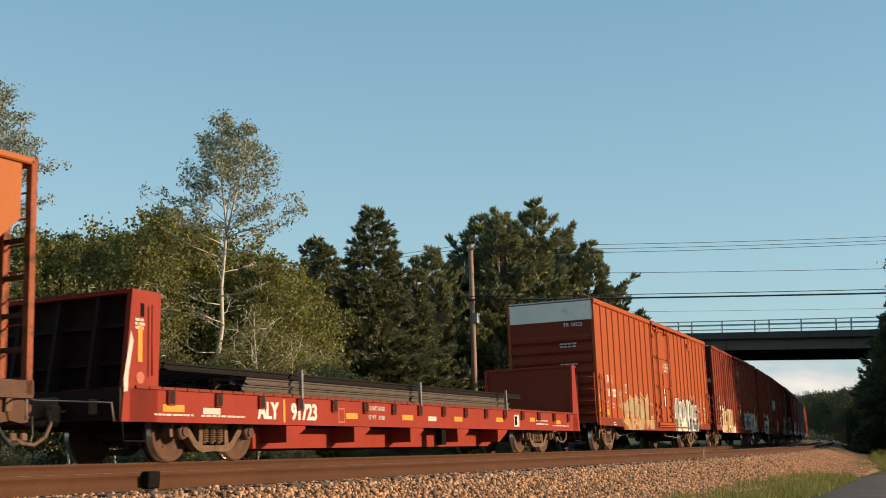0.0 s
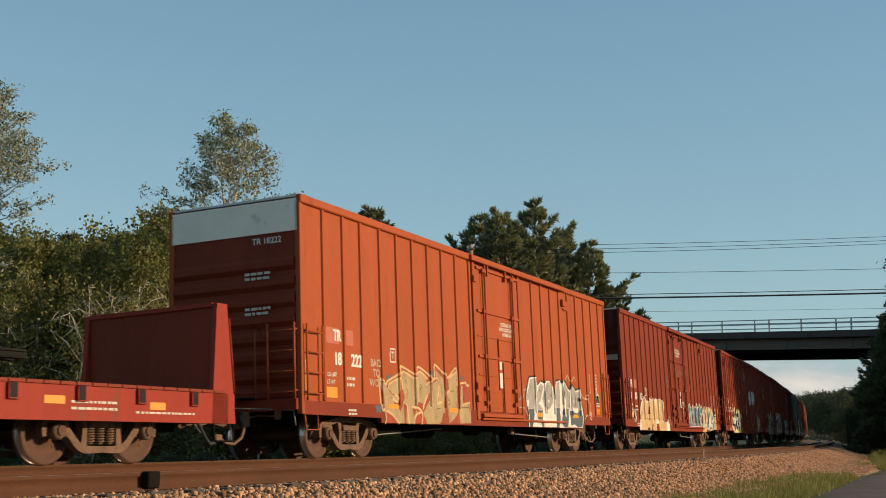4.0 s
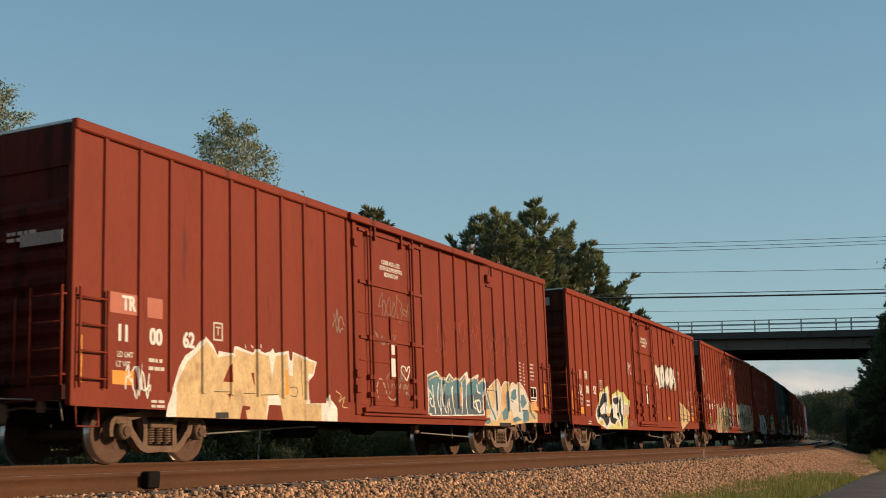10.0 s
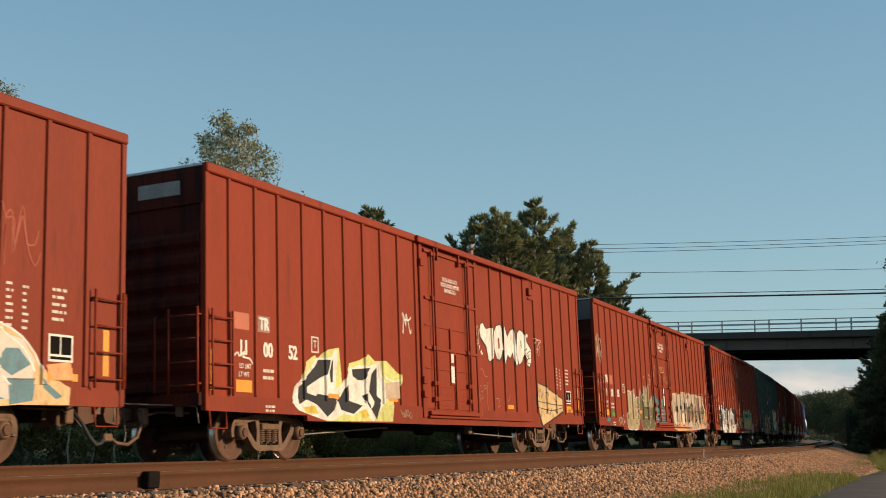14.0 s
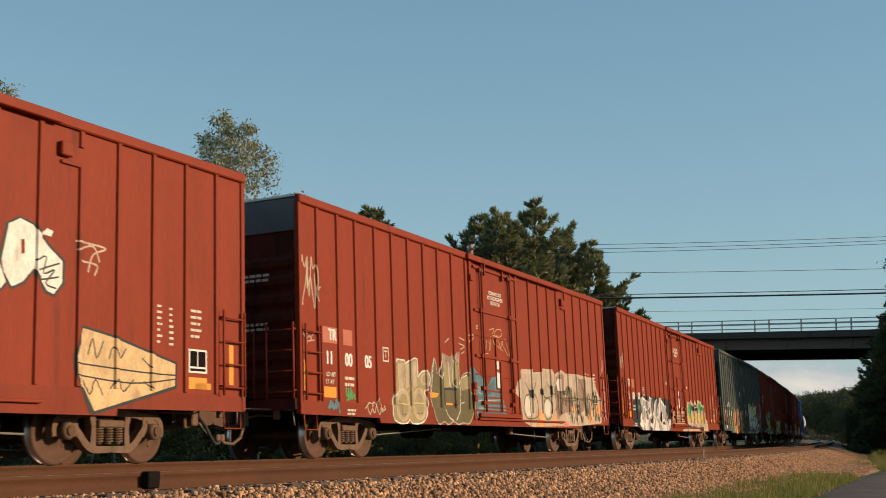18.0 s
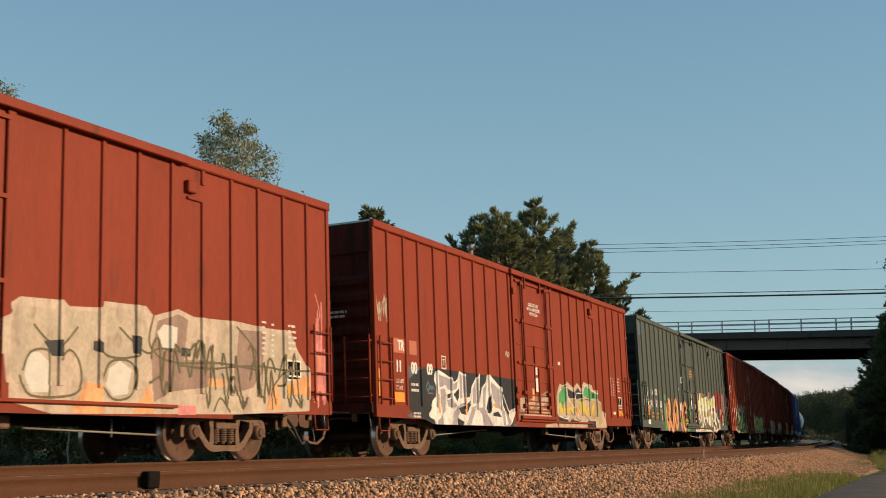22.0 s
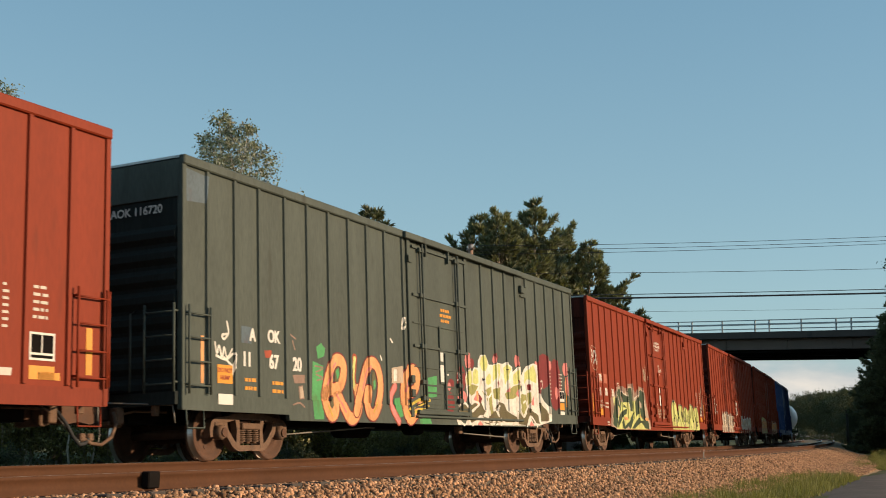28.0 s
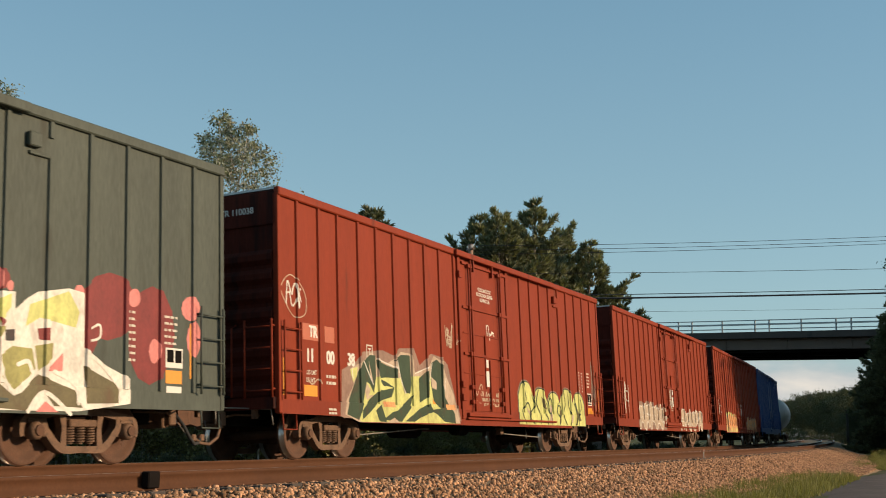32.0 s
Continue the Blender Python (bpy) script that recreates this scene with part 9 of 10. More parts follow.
# blue-grey wedge
draw(c05, LB, 1.5, "graffiti_mist", TEAL_S,
     [(7.68, 1.93), (7.84, 2.05), (8.02, 1.96), (8.53, 1.78), (8.69, 1.57), (9.03, 1.85), (9.52, 1.88), (9.58, 1.55), (9.76, 1.33), (10.00, 0.92), (9.92, 0.81), (8.16, 0.79), (7.97, 1.01), (8.01, 1.47), (7.86, 1.63), (7.68, 1.80)])
draw(c05, LB, 2.8, "graffiti_mist", SLATE_S,
     [(7.74, 1.90), (7.85, 2.01), (8.02, 1.87), (8.01, 1.61), (7.86, 1.60)],
     [(8.62, 1.50), (8.89, 1.69), (9.17, 1.78), (9.20, 1.53), (8.62, 1.35)])
lines(c05, LB, 3.2, 0.03, SLATE_S,
     [(8.04, 1.31), (9.29, 1.36)],
     [(8.07, 1.16), (9.50, 1.19)],
     [(8.16, 0.98), (9.78, 1.01)],
     [(8.35, 0.88), (8.51, 0.96), (9.92, 0.96)])
lines(c05, LB, 3.2, 0.022, PALE_S,
     [(8.04, 1.24), (9.65, 1.31)],
     [(8.13, 1.07), (9.71, 1.11)],
     [(7.98, 1.61), (8.30, 1.52), (8.11, 1.47), (8.36, 1.41)])
lines(c05, LB, 3.0, 0.02, CREAM_S,
     [(9.00, 3.02), (9.32, 3.07), (9.20, 2.90), (9.55, 2.91)],
     [(9.83, 3.01), (9.78, 2.94), (9.66, 2.89), (9.51, 2.88), (9.40, 2.90), (9.35, 2.96), (9.40, 3.02), (9.52, 3.07), (9.67, 3.09), (9.79, 3.06), (9.83, 3.01)],
     [(9.08, 2.86), (9.03, 2.58), (8.93, 2.49)],
     [(9.20, 2.82), (9.36, 2.64), (9.55, 2.84), (9.71, 2.63), (9.91, 2.86)],
     [(9.78, 2.79), (10.13, 2.50), (10.31, 2.46)],
     [(10.03, 2.87), (10.33, 2.49)],
     [(9.31, 2.70), (9.83, 2.56)],
     [(8.58, 2.75), (8.62, 2.43), (8.86, 2.43)],
     [(8.80, 2.75), (8.73, 2.51)],
     [(8.95, 2.79), (8.98, 2.47)])
# cream loops with dark lines
draw(c05, LB, 1, "graffiti_outline", PALE_S,
     [(10.58, 1.52), (10.81, 1.82), (11.11, 1.95), (11.08, 2.07), (11.24, 2.17), (12.02, 2.20), (12.14, 2.13), (12.73, 2.17), (12.82, 2.27), (13.71, 2.29), (13.88, 2.16), (14.46, 2.32), (14.85, 2.23), (15.99, 2.26), (16.82, 2.22), (17.58, 2.23), (17.79, 1.91), (18.18, 1.55), (18.13, 0.83), (15.96, 0.73), (11.82, 0.66), (11.02, 0.81), (10.94, 1.39)])
draw(c05, LB, 2.5, "graffiti_body", CHALK_S,
     [(11.07, 1.76), (11.19, 2.04), (11.90, 2.07), (11.95, 1.66), (11.71, 1.61), (11.95, 1.54), (11.87, 0.90), (11.56, 0.90), (11.37, 0.96), (11.15, 1.07), (11.09, 1.39)],
     [(12.02, 2.08), (12.68, 2.10), (12.65, 1.69), (12.77, 1.58), (12.75, 1.15), (12.41, 1.11), (12.38, 1.37), (11.99, 1.55)],
     [(12.86, 2.20), (13.66, 2.21), (13.81, 1.79), (13.56, 1.54), (13.47, 0.90), (13.03, 0.85), (12.75, 0.96), (12.85, 1.66)],
     [(15.67, 2.19), (15.98, 2.17), (15.72, 1.07), (15.24, 0.93), (15.40, 1.58)],
     [(16.93, 2.14), (17.51, 2.15), (17.39, 1.52), (16.94, 1.19), (16.80, 1.50)],
     [(15.25, 0.98), (15.47, 1.15), (15.87, 0.90), (16.07, 0.78), (15.23, 0.77)])
draw(c05, LB, 2.5, "graffiti_body", MIST_S,
     [(13.97, 2.09), (14.46, 2.24), (14.70, 2.17), (14.60, 1.54), (15.51, 1.58), (15.26, 1.15), (14.27, 1.04), (13.88, 0.87), (13.84, 1.59)],
     [(16.03, 2.13), (16.81, 2.15), (16.69, 1.50), (16.43, 1.18), (15.88, 1.08)])
draw(c05, LB, 4, "graffiti_shape", ORANGE_S,
     [(12.45, 1.11), (12.79, 1.08), (12.80, 0.69), (12.18, 0.68)],
     [(13.61, 0.94), (13.81, 1.15), (13.87, 0.71), (13.41, 0.70)],
     [(15.22, 1.29), (15.67, 1.29), (15.66, 1.16), (15.21, 1.15)],
     [(16.94, 1.15), (17.13, 1.29), (17.25, 0.84), (16.79, 0.83)],
     [(17.61, 1.35), (18.11, 1.46), (18.13, 1.09), (17.58, 1.12)])
draw(c05, LB, 4, "graffiti_shape", PINK_S,
     [(14.44, 0.84), (14.88, 0.84), (14.87, 0.70), (14.43, 0.69)])
draw(c05, LB, 4, "graffiti_shine", STENCIL,
     [(13.96, 1.92), (14.11, 2.05), (14.44, 2.03), (14.42, 1.74), (14.12, 1.64)],
     [(11.39, 1.44), (11.59, 1.47), (11.81, 1.31), (11.75, 0.94), (11.44, 0.93), (11.34, 1.15)],
     [(12.93, 1.32), (13.15, 1.44), (13.41, 1.33), (13.30, 0.97), (12.99, 0.93), (12.87, 1.08)])
lines(c05, LB, 5, 0.035, OLIVE_S,
     [(11.49, 1.82), (11.71, 1.65), (11.99, 1.58), (12.29, 1.85)],
     [(11.31, 1.22), (11.43, 1.45), (11.67, 1.51), (11.78, 1.42), (11.77, 0.90)],
     [(11.98, 1.39), (12.15, 1.53), (12.34, 1.37), (12.37, 1.07), (12.15, 0.91), (11.44, 0.89), (11.26, 1.14)],
     [(12.79, 1.15), (12.93, 1.39), (13.16, 1.46), (13.42, 1.41), (13.49, 1.18), (13.34, 0.93), (12.99, 0.89), (12.79, 1.08)],
     [(13.14, 1.92), (13.44, 1.73), (13.75, 1.59), (14.03, 1.68), (14.51, 1.66)],
     [(12.70, 1.70), (12.86, 1.51), (13.20, 1.48), (13.56, 1.54)],
     [(13.88, 2.16), (13.80, 1.71), (14.30, 1.49), (15.50, 1.54), (16.47, 1.49)],
     [(14.49, 1.45), (15.29, 1.44), (16.03, 1.52), (16.81, 1.55), (17.39, 1.52), (18.18, 1.55)],
     [(15.98, 2.17), (16.50, 1.80), (16.36, 1.53)],
     [(15.33, 0.77), (15.50, 0.98), (15.75, 0.77)],
     [(17.39, 1.52), (17.00, 1.19), (16.96, 0.84)])
draw(c05, LB, 6, "graffiti_mark", BLACK_S,
     [(11.67, 1.62), (11.99, 1.66), (12.02, 1.43), (11.82, 1.43)],
     [(13.40, 1.83), (13.63, 1.82), (13.61, 1.54), (13.43, 1.57)],
     [(12.61, 1.69), (12.80, 1.68), (12.77, 1.52), (12.60, 1.56)],
     [(14.54, 1.73), (14.78, 1.72), (14.75, 1.60), (14.53, 1.60)])
lines(c05, LB, 2, 0.03, PINK_S,
     [(18.41, 2.98), (18.56, 2.61), (18.34, 2.36)],
     [(18.41, 1.89), (18.69, 1.62), (18.33, 1.23)],
     [(18.38, 1.14), (18.30, 1.00)])
# orange linked letters
draw(aok, LB, 0.5, "graffiti_mist", GREEN_S,
     [(4.03, 2.01), (4.21, 2.10), (4.36, 2.01), (4.31, 1.86), (4.09, 1.80)],
     [(3.91, 1.75), (4.27, 1.68), (4.24, 0.69), (3.91, 0.69), (3.85, 1.06)],
     [(8.70, 1.66), (9.18, 1.73), (9.14, 1.27), (8.71, 1.21)],
     [(8.27, 0.76), (8.79, 0.81), (8.88, 0.67), (8.31, 0.66)],
     [(7.14, 1.16), (7.52, 1.21), (7.59, 0.83), (7.21, 0.74)])
lines(aok, LB, 1.5, 0.295, CRIMSON_S,
     [(4.31, 1.14), (4.45, 1.48), (4.66, 1.77), (4.90, 1.82), (5.04, 1.69), (4.96, 1.41), (4.72, 1.26), (4.42, 1.24), (4.31, 1.03), (4.49, 0.78), (4.67, 0.84), (4.70, 1.08), (4.85, 1.11), (5.00, 0.93), (5.23, 0.73), (5.45, 0.77), (5.60, 0.97), (5.55, 1.28)],
     [(7.74, 1.29), (8.07, 1.40), (8.20, 1.68), (7.99, 1.80), (7.73, 1.70), (7.55, 1.37), (7.60, 0.97), (7.81, 0.75), (8.10, 0.87), (8.30, 1.04)])
lines(aok, LB, 1.5, 0.20, RUSTED_S,
     [(5.48, 1.27), (5.41, 1.51), (5.48, 1.89)],
     [(7.19, 1.42), (7.00, 1.23), (6.99, 0.99), (7.29, 0.70)])
lines(aok, LB, 4, 0.235, ORANGE_S,
     [(4.31, 1.14), (4.45, 1.48), (4.66, 1.77), (4.90, 1.82), (5.04, 1.69), (4.96, 1.41), (4.72, 1.26), (4.42, 1.24), (4.31, 1.03), (4.49, 0.78), (4.67, 0.84), (4.70, 1.08), (4.85, 1.11), (5.00, 0.93), (5.23, 0.73), (5.45, 0.77), (5.60, 0.97), (5.55, 1.28)],
     [(7.74, 1.29), (8.07, 1.40), (8.20, 1.68), (7.99, 1.80), (7.73, 1.70), (7.55, 1.37), (7.60, 0.97), (7.81, 0.75), (8.10, 0.87), (8.30, 1.04)])
lines(aok, LB, 4, 0.14, PINK_S,
     [(7.19, 1.42), (7.00, 1.23), (6.99, 0.99), (7.29, 0.70)])
lines(aok, LB, 3, 0.10, LIME_S,
     [(5.48, 1.27), (5.41, 1.51), (5.48, 1.89)])
lines(aok, LB, 5.2, 0.285, CRIMSON_S,
     [(5.48, 0.87), (5.69, 1.26), (5.87, 1.62), (6.05, 1.83), (6.32, 1.83), (6.49, 1.64), (6.53, 1.34), (6.41, 1.02), (6.21, 0.82), (6.01, 0.85), (5.92, 1.04), (5.98, 1.28)])
lines(aok, LB, 6.4, 0.23, ORANGE_S,
     [(5.48, 0.87), (5.69, 1.26), (5.87, 1.62), (6.05, 1.83), (6.32, 1.83), (6.49, 1.64), (6.53, 1.34), (6.41, 1.02), (6.21, 0.82), (6.01, 0.85), (5.92, 1.04), (5.98, 1.28)])
draw(aok, LB, 7.6, "graffiti_gap", OLIVE_S,
     [(4.69, 1.63), (4.84, 1.71), (4.89, 1.56), (4.81, 1.40), (4.67, 1.41)],
     [(4.49, 1.07), (4.57, 1.11), (4.61, 0.96), (4.54, 0.89), (4.46, 0.95)],
     [(6.19, 1.65), (6.30, 1.69), (6.36, 1.44), (6.23, 1.27), (6.15, 1.43)])
draw(aok, LB, 8.2, "graffiti_shape", GREEN_S,
     [(4.73, 1.61), (4.83, 1.67), (4.86, 1.54), (4.77, 1.44)],
     [(6.22, 1.48), (6.31, 1.52), (6.31, 1.38), (6.23, 1.29)],
     [(7.11, 1.13), (7.25, 1.18), (7.26, 1.00), (7.14, 0.96)])
lines(aok, LB, 8.4, 0.045, PINK_S,
     [(4.42, 1.34), (4.59, 1.62), (4.72, 1.75)],
     [(4.75, 1.16), (4.94, 0.97), (5.07, 0.84)],
     [(5.78, 1.29), (5.94, 1.63), (6.09, 1.77)],
     [(7.62, 1.33), (7.74, 1.61)])
lines(aok, LB, 8.4, 0.03, YELLOW_S,
     [(4.40, 0.95), (4.55, 0.76)],
     [(6.37, 1.06), (6.19, 0.87)],
     [(7.69, 0.93), (7.83, 0.80)])
draw(aok, LB, 9, "graffiti_patch", PALE_S,
     [(7.04, 1.79), (7.56, 1.86), (7.56, 1.50), (7.02, 1.47)])
draw(aok, LB, 9.8, "graffiti_patch", WHITE_S,
     [(7.13, 1.76), (7.27, 1.78), (7.26, 1.53), (7.12, 1.52)])
lines(aok, LB, 9.5, 0.06, YELLOW_S,
     [(7.79, 0.96), (8.50, 1.11)],
     [(7.93, 0.88), (8.70, 1.05)],
     [(7.85, 1.07), (8.56, 1.25)],
     [(8.20, 1.17), (8.76, 1.17)])
lines(aok, LB, 10.5, 0.022, BLACK_S,
     [(7.79, 0.92), (8.60, 1.09)],
     [(7.94, 1.01), (8.71, 1.17)],
     [(8.33, 0.93), (8.38, 0.85)])
lines(aok, LB, 1, 0.03, MIST_S,
     [(3.98, 1.66), (4.27, 1.64), (4.01, 1.55)],
     [(4.01, 1.51), (4.26, 1.45), (4.04, 1.40)],
     [(3.22, 2.06), (3.29, 1.92)],
     [(3.16, 2.17), (3.32, 2.11)],
     [(3.19, 0.93), (3.40, 0.97), (3.57, 0.90)])
draw(aok, LB, 1, "graffiti_patch", MIST_S,
     [(3.21, 1.46), (3.62, 1.48), (3.61, 1.33), (3.27, 1.31)],
     [(3.40, 1.26), (3.54, 1.29), (3.59, 1.05), (3.43, 1.03)])
draw(aok, LB, 2, "graffiti_patch", PALE_S,
     [(3.44, 1.25), (3.54, 1.27), (3.57, 1.07), (3.45, 1.05)])
lines(aok, LB, 2, 0.04, WHITE_S,
     [(1.21, 2.23), (1.25, 2.05), (1.13, 1.94), (1.07, 2.00), (1.21, 2.03)],
     [(0.88, 1.87), (0.93, 1.69), (0.99, 1.83), (1.07, 1.63), (1.13, 1.81), (1.21, 1.64), (1.35, 1.79)],
     [(0.91, 1.66), (1.18, 1.61), (1.41, 1.72), (1.38, 1.48), (1.32, 1.25)],
     [(1.13, 1.64), (1.29, 1.55), (1.41, 1.49)])
lines(aok, LB, 2, 0.05, WHITE_S,
     [(7.57, 2.65), (7.63, 2.88), (7.77, 2.80), (7.61, 2.65)],
     [(7.03, 2.39), (7.12, 2.33)],
     [(6.57, 2.00), (6.62, 1.94)])
draw(aok, LB, 1, "graffiti_patch", RUSTED_S,
     [(2.31, 1.83), (2.53, 1.85), (2.53, 1.72), (2.34, 1.71)])
# lime and white piece on crimson and pink dots
draw(aok, LB, 0.3, "graffiti_mist", CRIMSON_S,
     [(10.80, 1.76), (10.76, 1.60), (10.66, 1.48), (10.53, 1.43), (10.39, 1.46), (10.29, 1.56), (10.25, 1.71), (10.28, 1.86), (10.38, 1.98), (10.51, 2.04), (10.65, 2.01), (10.75, 1.91)],
     [(10.10, 1.14), (10.07, 1.00), (10.00, 0.90), (9.89, 0.86), (9.79, 0.89), (9.71, 0.99), (9.68, 1.12), (9.70, 1.26), (9.77, 1.36), (9.87, 1.40), (9.98, 1.37), (10.06, 1.28)],
     [(11.39, 2.14), (11.37, 2.08), (11.32, 2.03), (11.25, 2.00), (11.18, 2.01), (11.13, 2.05), (11.11, 2.11), (11.13, 2.18), (11.17, 2.23), (11.24, 2.25), (11.31, 2.24), (11.37, 2.20)],
     [(12.92, 2.37), (12.90, 2.31), (12.84, 2.26), (12.75, 2.24), (12.67, 2.25), (12.61, 2.28), (12.59, 2.34), (12.61, 2.40), (12.67, 2.45), (12.75, 2.47), (12.83, 2.46), (12.90, 2.43)],
     [(10.10, 1.60), (10.08, 1.54), (10.02, 1.49), (9.93, 1.47), (9.85, 1.48), (9.79, 1.52), (9.76, 1.57), (9.78, 1.63), (9.84, 1.68), (9.93, 1.70), (10.01, 1.69), (10.08, 1.66)],
     [(14.43, 1.48), (14.39, 1.35), (14.29, 1.26), (14.16, 1.22), (14.03, 1.25), (13.93, 1.33), (13.90, 1.45), (13.93, 1.57), (14.03, 1.66), (14.16, 1.70), (14.30, 1.68), (14.40, 1.60)],
     [(16.81, 2.25), (16.73, 1.99), (16.51, 1.79), (16.22, 1.71), (15.94, 1.75), (15.74, 1.92), (15.67, 2.15), (15.75, 2.40), (15.96, 2.60), (16.24, 2.69), (16.53, 2.66), (16.74, 2.49)],
     [(17.69, 1.89), (17.60, 1.51), (17.39, 1.23), (17.12, 1.12), (16.87, 1.21), (16.69, 1.46), (16.63, 1.82), (16.71, 2.19), (16.90, 2.48), (17.17, 2.60), (17.44, 2.53), (17.63, 2.26)],
     [(16.06, 1.87), (16.01, 1.65), (15.90, 1.48), (15.74, 1.42), (15.59, 1.47), (15.48, 1.62), (15.44, 1.83), (15.48, 2.05), (15.60, 2.22), (15.75, 2.29), (15.91, 2.25), (16.02, 2.09)],
     [(14.41, 2.38), (14.38, 2.31), (14.32, 2.25), (14.23, 2.22), (14.14, 2.23), (14.08, 2.28), (14.06, 2.35), (14.08, 2.42), (14.14, 2.48), (14.23, 2.50), (14.32, 2.49), (14.38, 2.45)])
draw(aok, LB, 1, "graffiti_dot", PINK_S,
     [(11.13, 2.20), (11.11, 2.10), (11.04, 2.02), (10.94, 1.99), (10.85, 2.00), (10.78, 2.06), (10.75, 2.16), (10.77, 2.25), (10.84, 2.33), (10.93, 2.37), (11.03, 2.35), (11.10, 2.29)],
     [(10.81, 1.31), (10.77, 1.22), (10.67, 1.16), (10.54, 1.13), (10.40, 1.14), (10.30, 1.20), (10.27, 1.27), (10.30, 1.36), (10.39, 1.42), (10.53, 1.45), (10.67, 1.44), (10.77, 1.38)],
     [(12.75, 2.30), (12.74, 2.26), (12.70, 2.22), (12.66, 2.20), (12.61, 2.21), (12.57, 2.24), (12.56, 2.28), (12.57, 2.33), (12.60, 2.37), (12.65, 2.39), (12.70, 2.38), (12.74, 2.35)],
     [(9.91, 1.52), (9.90, 1.47), (9.87, 1.43), (9.82, 1.42), (9.78, 1.43), (9.74, 1.46), (9.73, 1.51), (9.74, 1.56), (9.77, 1.59), (9.81, 1.61), (9.86, 1.60), (9.90, 1.57)],
     [(10.55, 1.57), (10.54, 1.54), (10.51, 1.51), (10.47, 1.50), (10.43, 1.51), (10.40, 1.53), (10.39, 1.55), (10.40, 1.59), (10.43, 1.61), (10.47, 1.62), (10.51, 1.62), (10.54, 1.60)],
     [(14.27, 2.37), (14.26, 2.28), (14.22, 2.22), (14.16, 2.19), (14.11, 2.21), (14.07, 2.27), (14.06, 2.35), (14.07, 2.43), (14.11, 2.49), (14.16, 2.52), (14.22, 2.51), (14.26, 2.45)],
     [(14.46, 2.29), (14.46, 2.26), (14.44, 2.23), (14.41, 2.22), (14.38, 2.23), (14.36, 2.25), (14.35, 2.28), (14.36, 2.32), (14.38, 2.34), (14.41, 2.36), (14.44, 2.35), (14.46, 2.33)],
     [(15.74, 2.36), (15.73, 2.31), (15.69, 2.27), (15.64, 2.25), (15.60, 2.26), (15.57, 2.29), (15.55, 2.34), (15.57, 2.39), (15.60, 2.43), (15.65, 2.44), (15.69, 2.44), (15.73, 2.40)],
     [(16.91, 2.39), (16.89, 2.32), (16.84, 2.27), (16.77, 2.24), (16.70, 2.25), (16.65, 2.30), (16.64, 2.37), (16.66, 2.44), (16.71, 2.49), (16.78, 2.52), (16.85, 2.51), (16.89, 2.46)],
     [(17.35, 1.63), (17.33, 1.54), (17.28, 1.47), (17.22, 1.44), (17.16, 1.46), (17.12, 1.53), (17.10, 1.62), (17.12, 1.71), (17.17, 1.79), (17.23, 1.81), (17.29, 1.79), (17.34, 1.73)],
     [(18.31, 2.37), (18.27, 2.27), (18.18, 2.19), (18.07, 2.15), (17.96, 2.17), (17.88, 2.24), (17.85, 2.33), (17.88, 2.43), (17.97, 2.51), (18.08, 2.54), (18.20, 2.53), (18.28, 2.46)],
     [(18.33, 1.88), (18.30, 1.73), (18.23, 1.62), (18.14, 1.58), (18.06, 1.62), (18.00, 1.72), (17.98, 1.86), (18.01, 2.01), (18.08, 2.12), (18.16, 2.16), (18.25, 2.13), (18.31, 2.03)])
draw(aok, LB, 2, "graffiti_outline", WHITE_S,
     [(10.74, 1.75), (10.84, 1.91), (11.08, 2.02), (11.25, 1.93), (11.37, 2.04), (11.60, 2.04), (11.62, 2.20), (11.78, 2.36), (12.10, 2.39), (12.24, 2.25), (12.30, 2.16), (12.52, 2.16), (12.90, 2.24), (13.20, 2.22), (13.48, 2.29), (13.87, 2.19), (13.90, 2.05), (14.23, 2.20), (14.50, 2.22), (14.50, 1.99), (14.71, 2.16), (14.89, 2.26), (15.45, 2.37), (15.75, 2.34), (15.76, 1.55), (16.21, 1.35), (16.70, 1.19), (16.69, 0.83), (15.65, 0.70), (10.88, 0.66), (10.29, 0.66), (10.22, 0.77), (10.46, 0.76), (10.67, 0.67), (10.96, 0.91), (11.10, 1.10), (10.93, 1.18), (10.81, 1.38)])
draw(aok, LB, 3.5, "graffiti_letter", LIME_S,
     [(10.79, 1.74), (10.89, 1.90), (11.08, 1.98), (11.20, 1.91), (11.23, 1.67), (10.99, 1.58), (10.82, 1.60)],
     [(11.28, 1.90), (11.40, 2.01), (11.59, 1.98), (11.61, 1.68), (11.43, 1.63), (11.26, 1.67)],
     [(12.23, 2.19), (12.20, 2.09), (12.11, 2.01), (11.99, 1.97), (11.87, 1.99), (11.79, 2.05), (11.75, 2.15), (11.78, 2.25), (11.87, 2.33), (11.98, 2.37), (12.10, 2.35), (12.19, 2.29)],
     [(12.06, 1.80), (12.30, 1.95), (12.40, 1.89), (12.39, 1.70), (12.22, 1.65), (12.09, 1.68)],
     [(12.55, 2.14), (12.81, 2.20), (12.70, 1.83), (12.53, 1.75)],
     [(12.90, 2.22), (13.05, 2.19), (13.02, 1.94), (12.91, 1.81)],
     [(13.26, 2.13), (13.51, 2.23), (13.82, 2.15), (13.51, 1.86), (13.33, 1.69), (13.27, 1.96)],
     [(13.93, 1.99), (14.44, 2.19), (14.43, 2.01), (14.20, 1.75), (13.90, 1.73)],
     [(14.75, 2.08), (15.45, 2.33), (15.66, 2.06), (15.59, 1.84), (14.93, 1.92), (14.68, 1.78)])
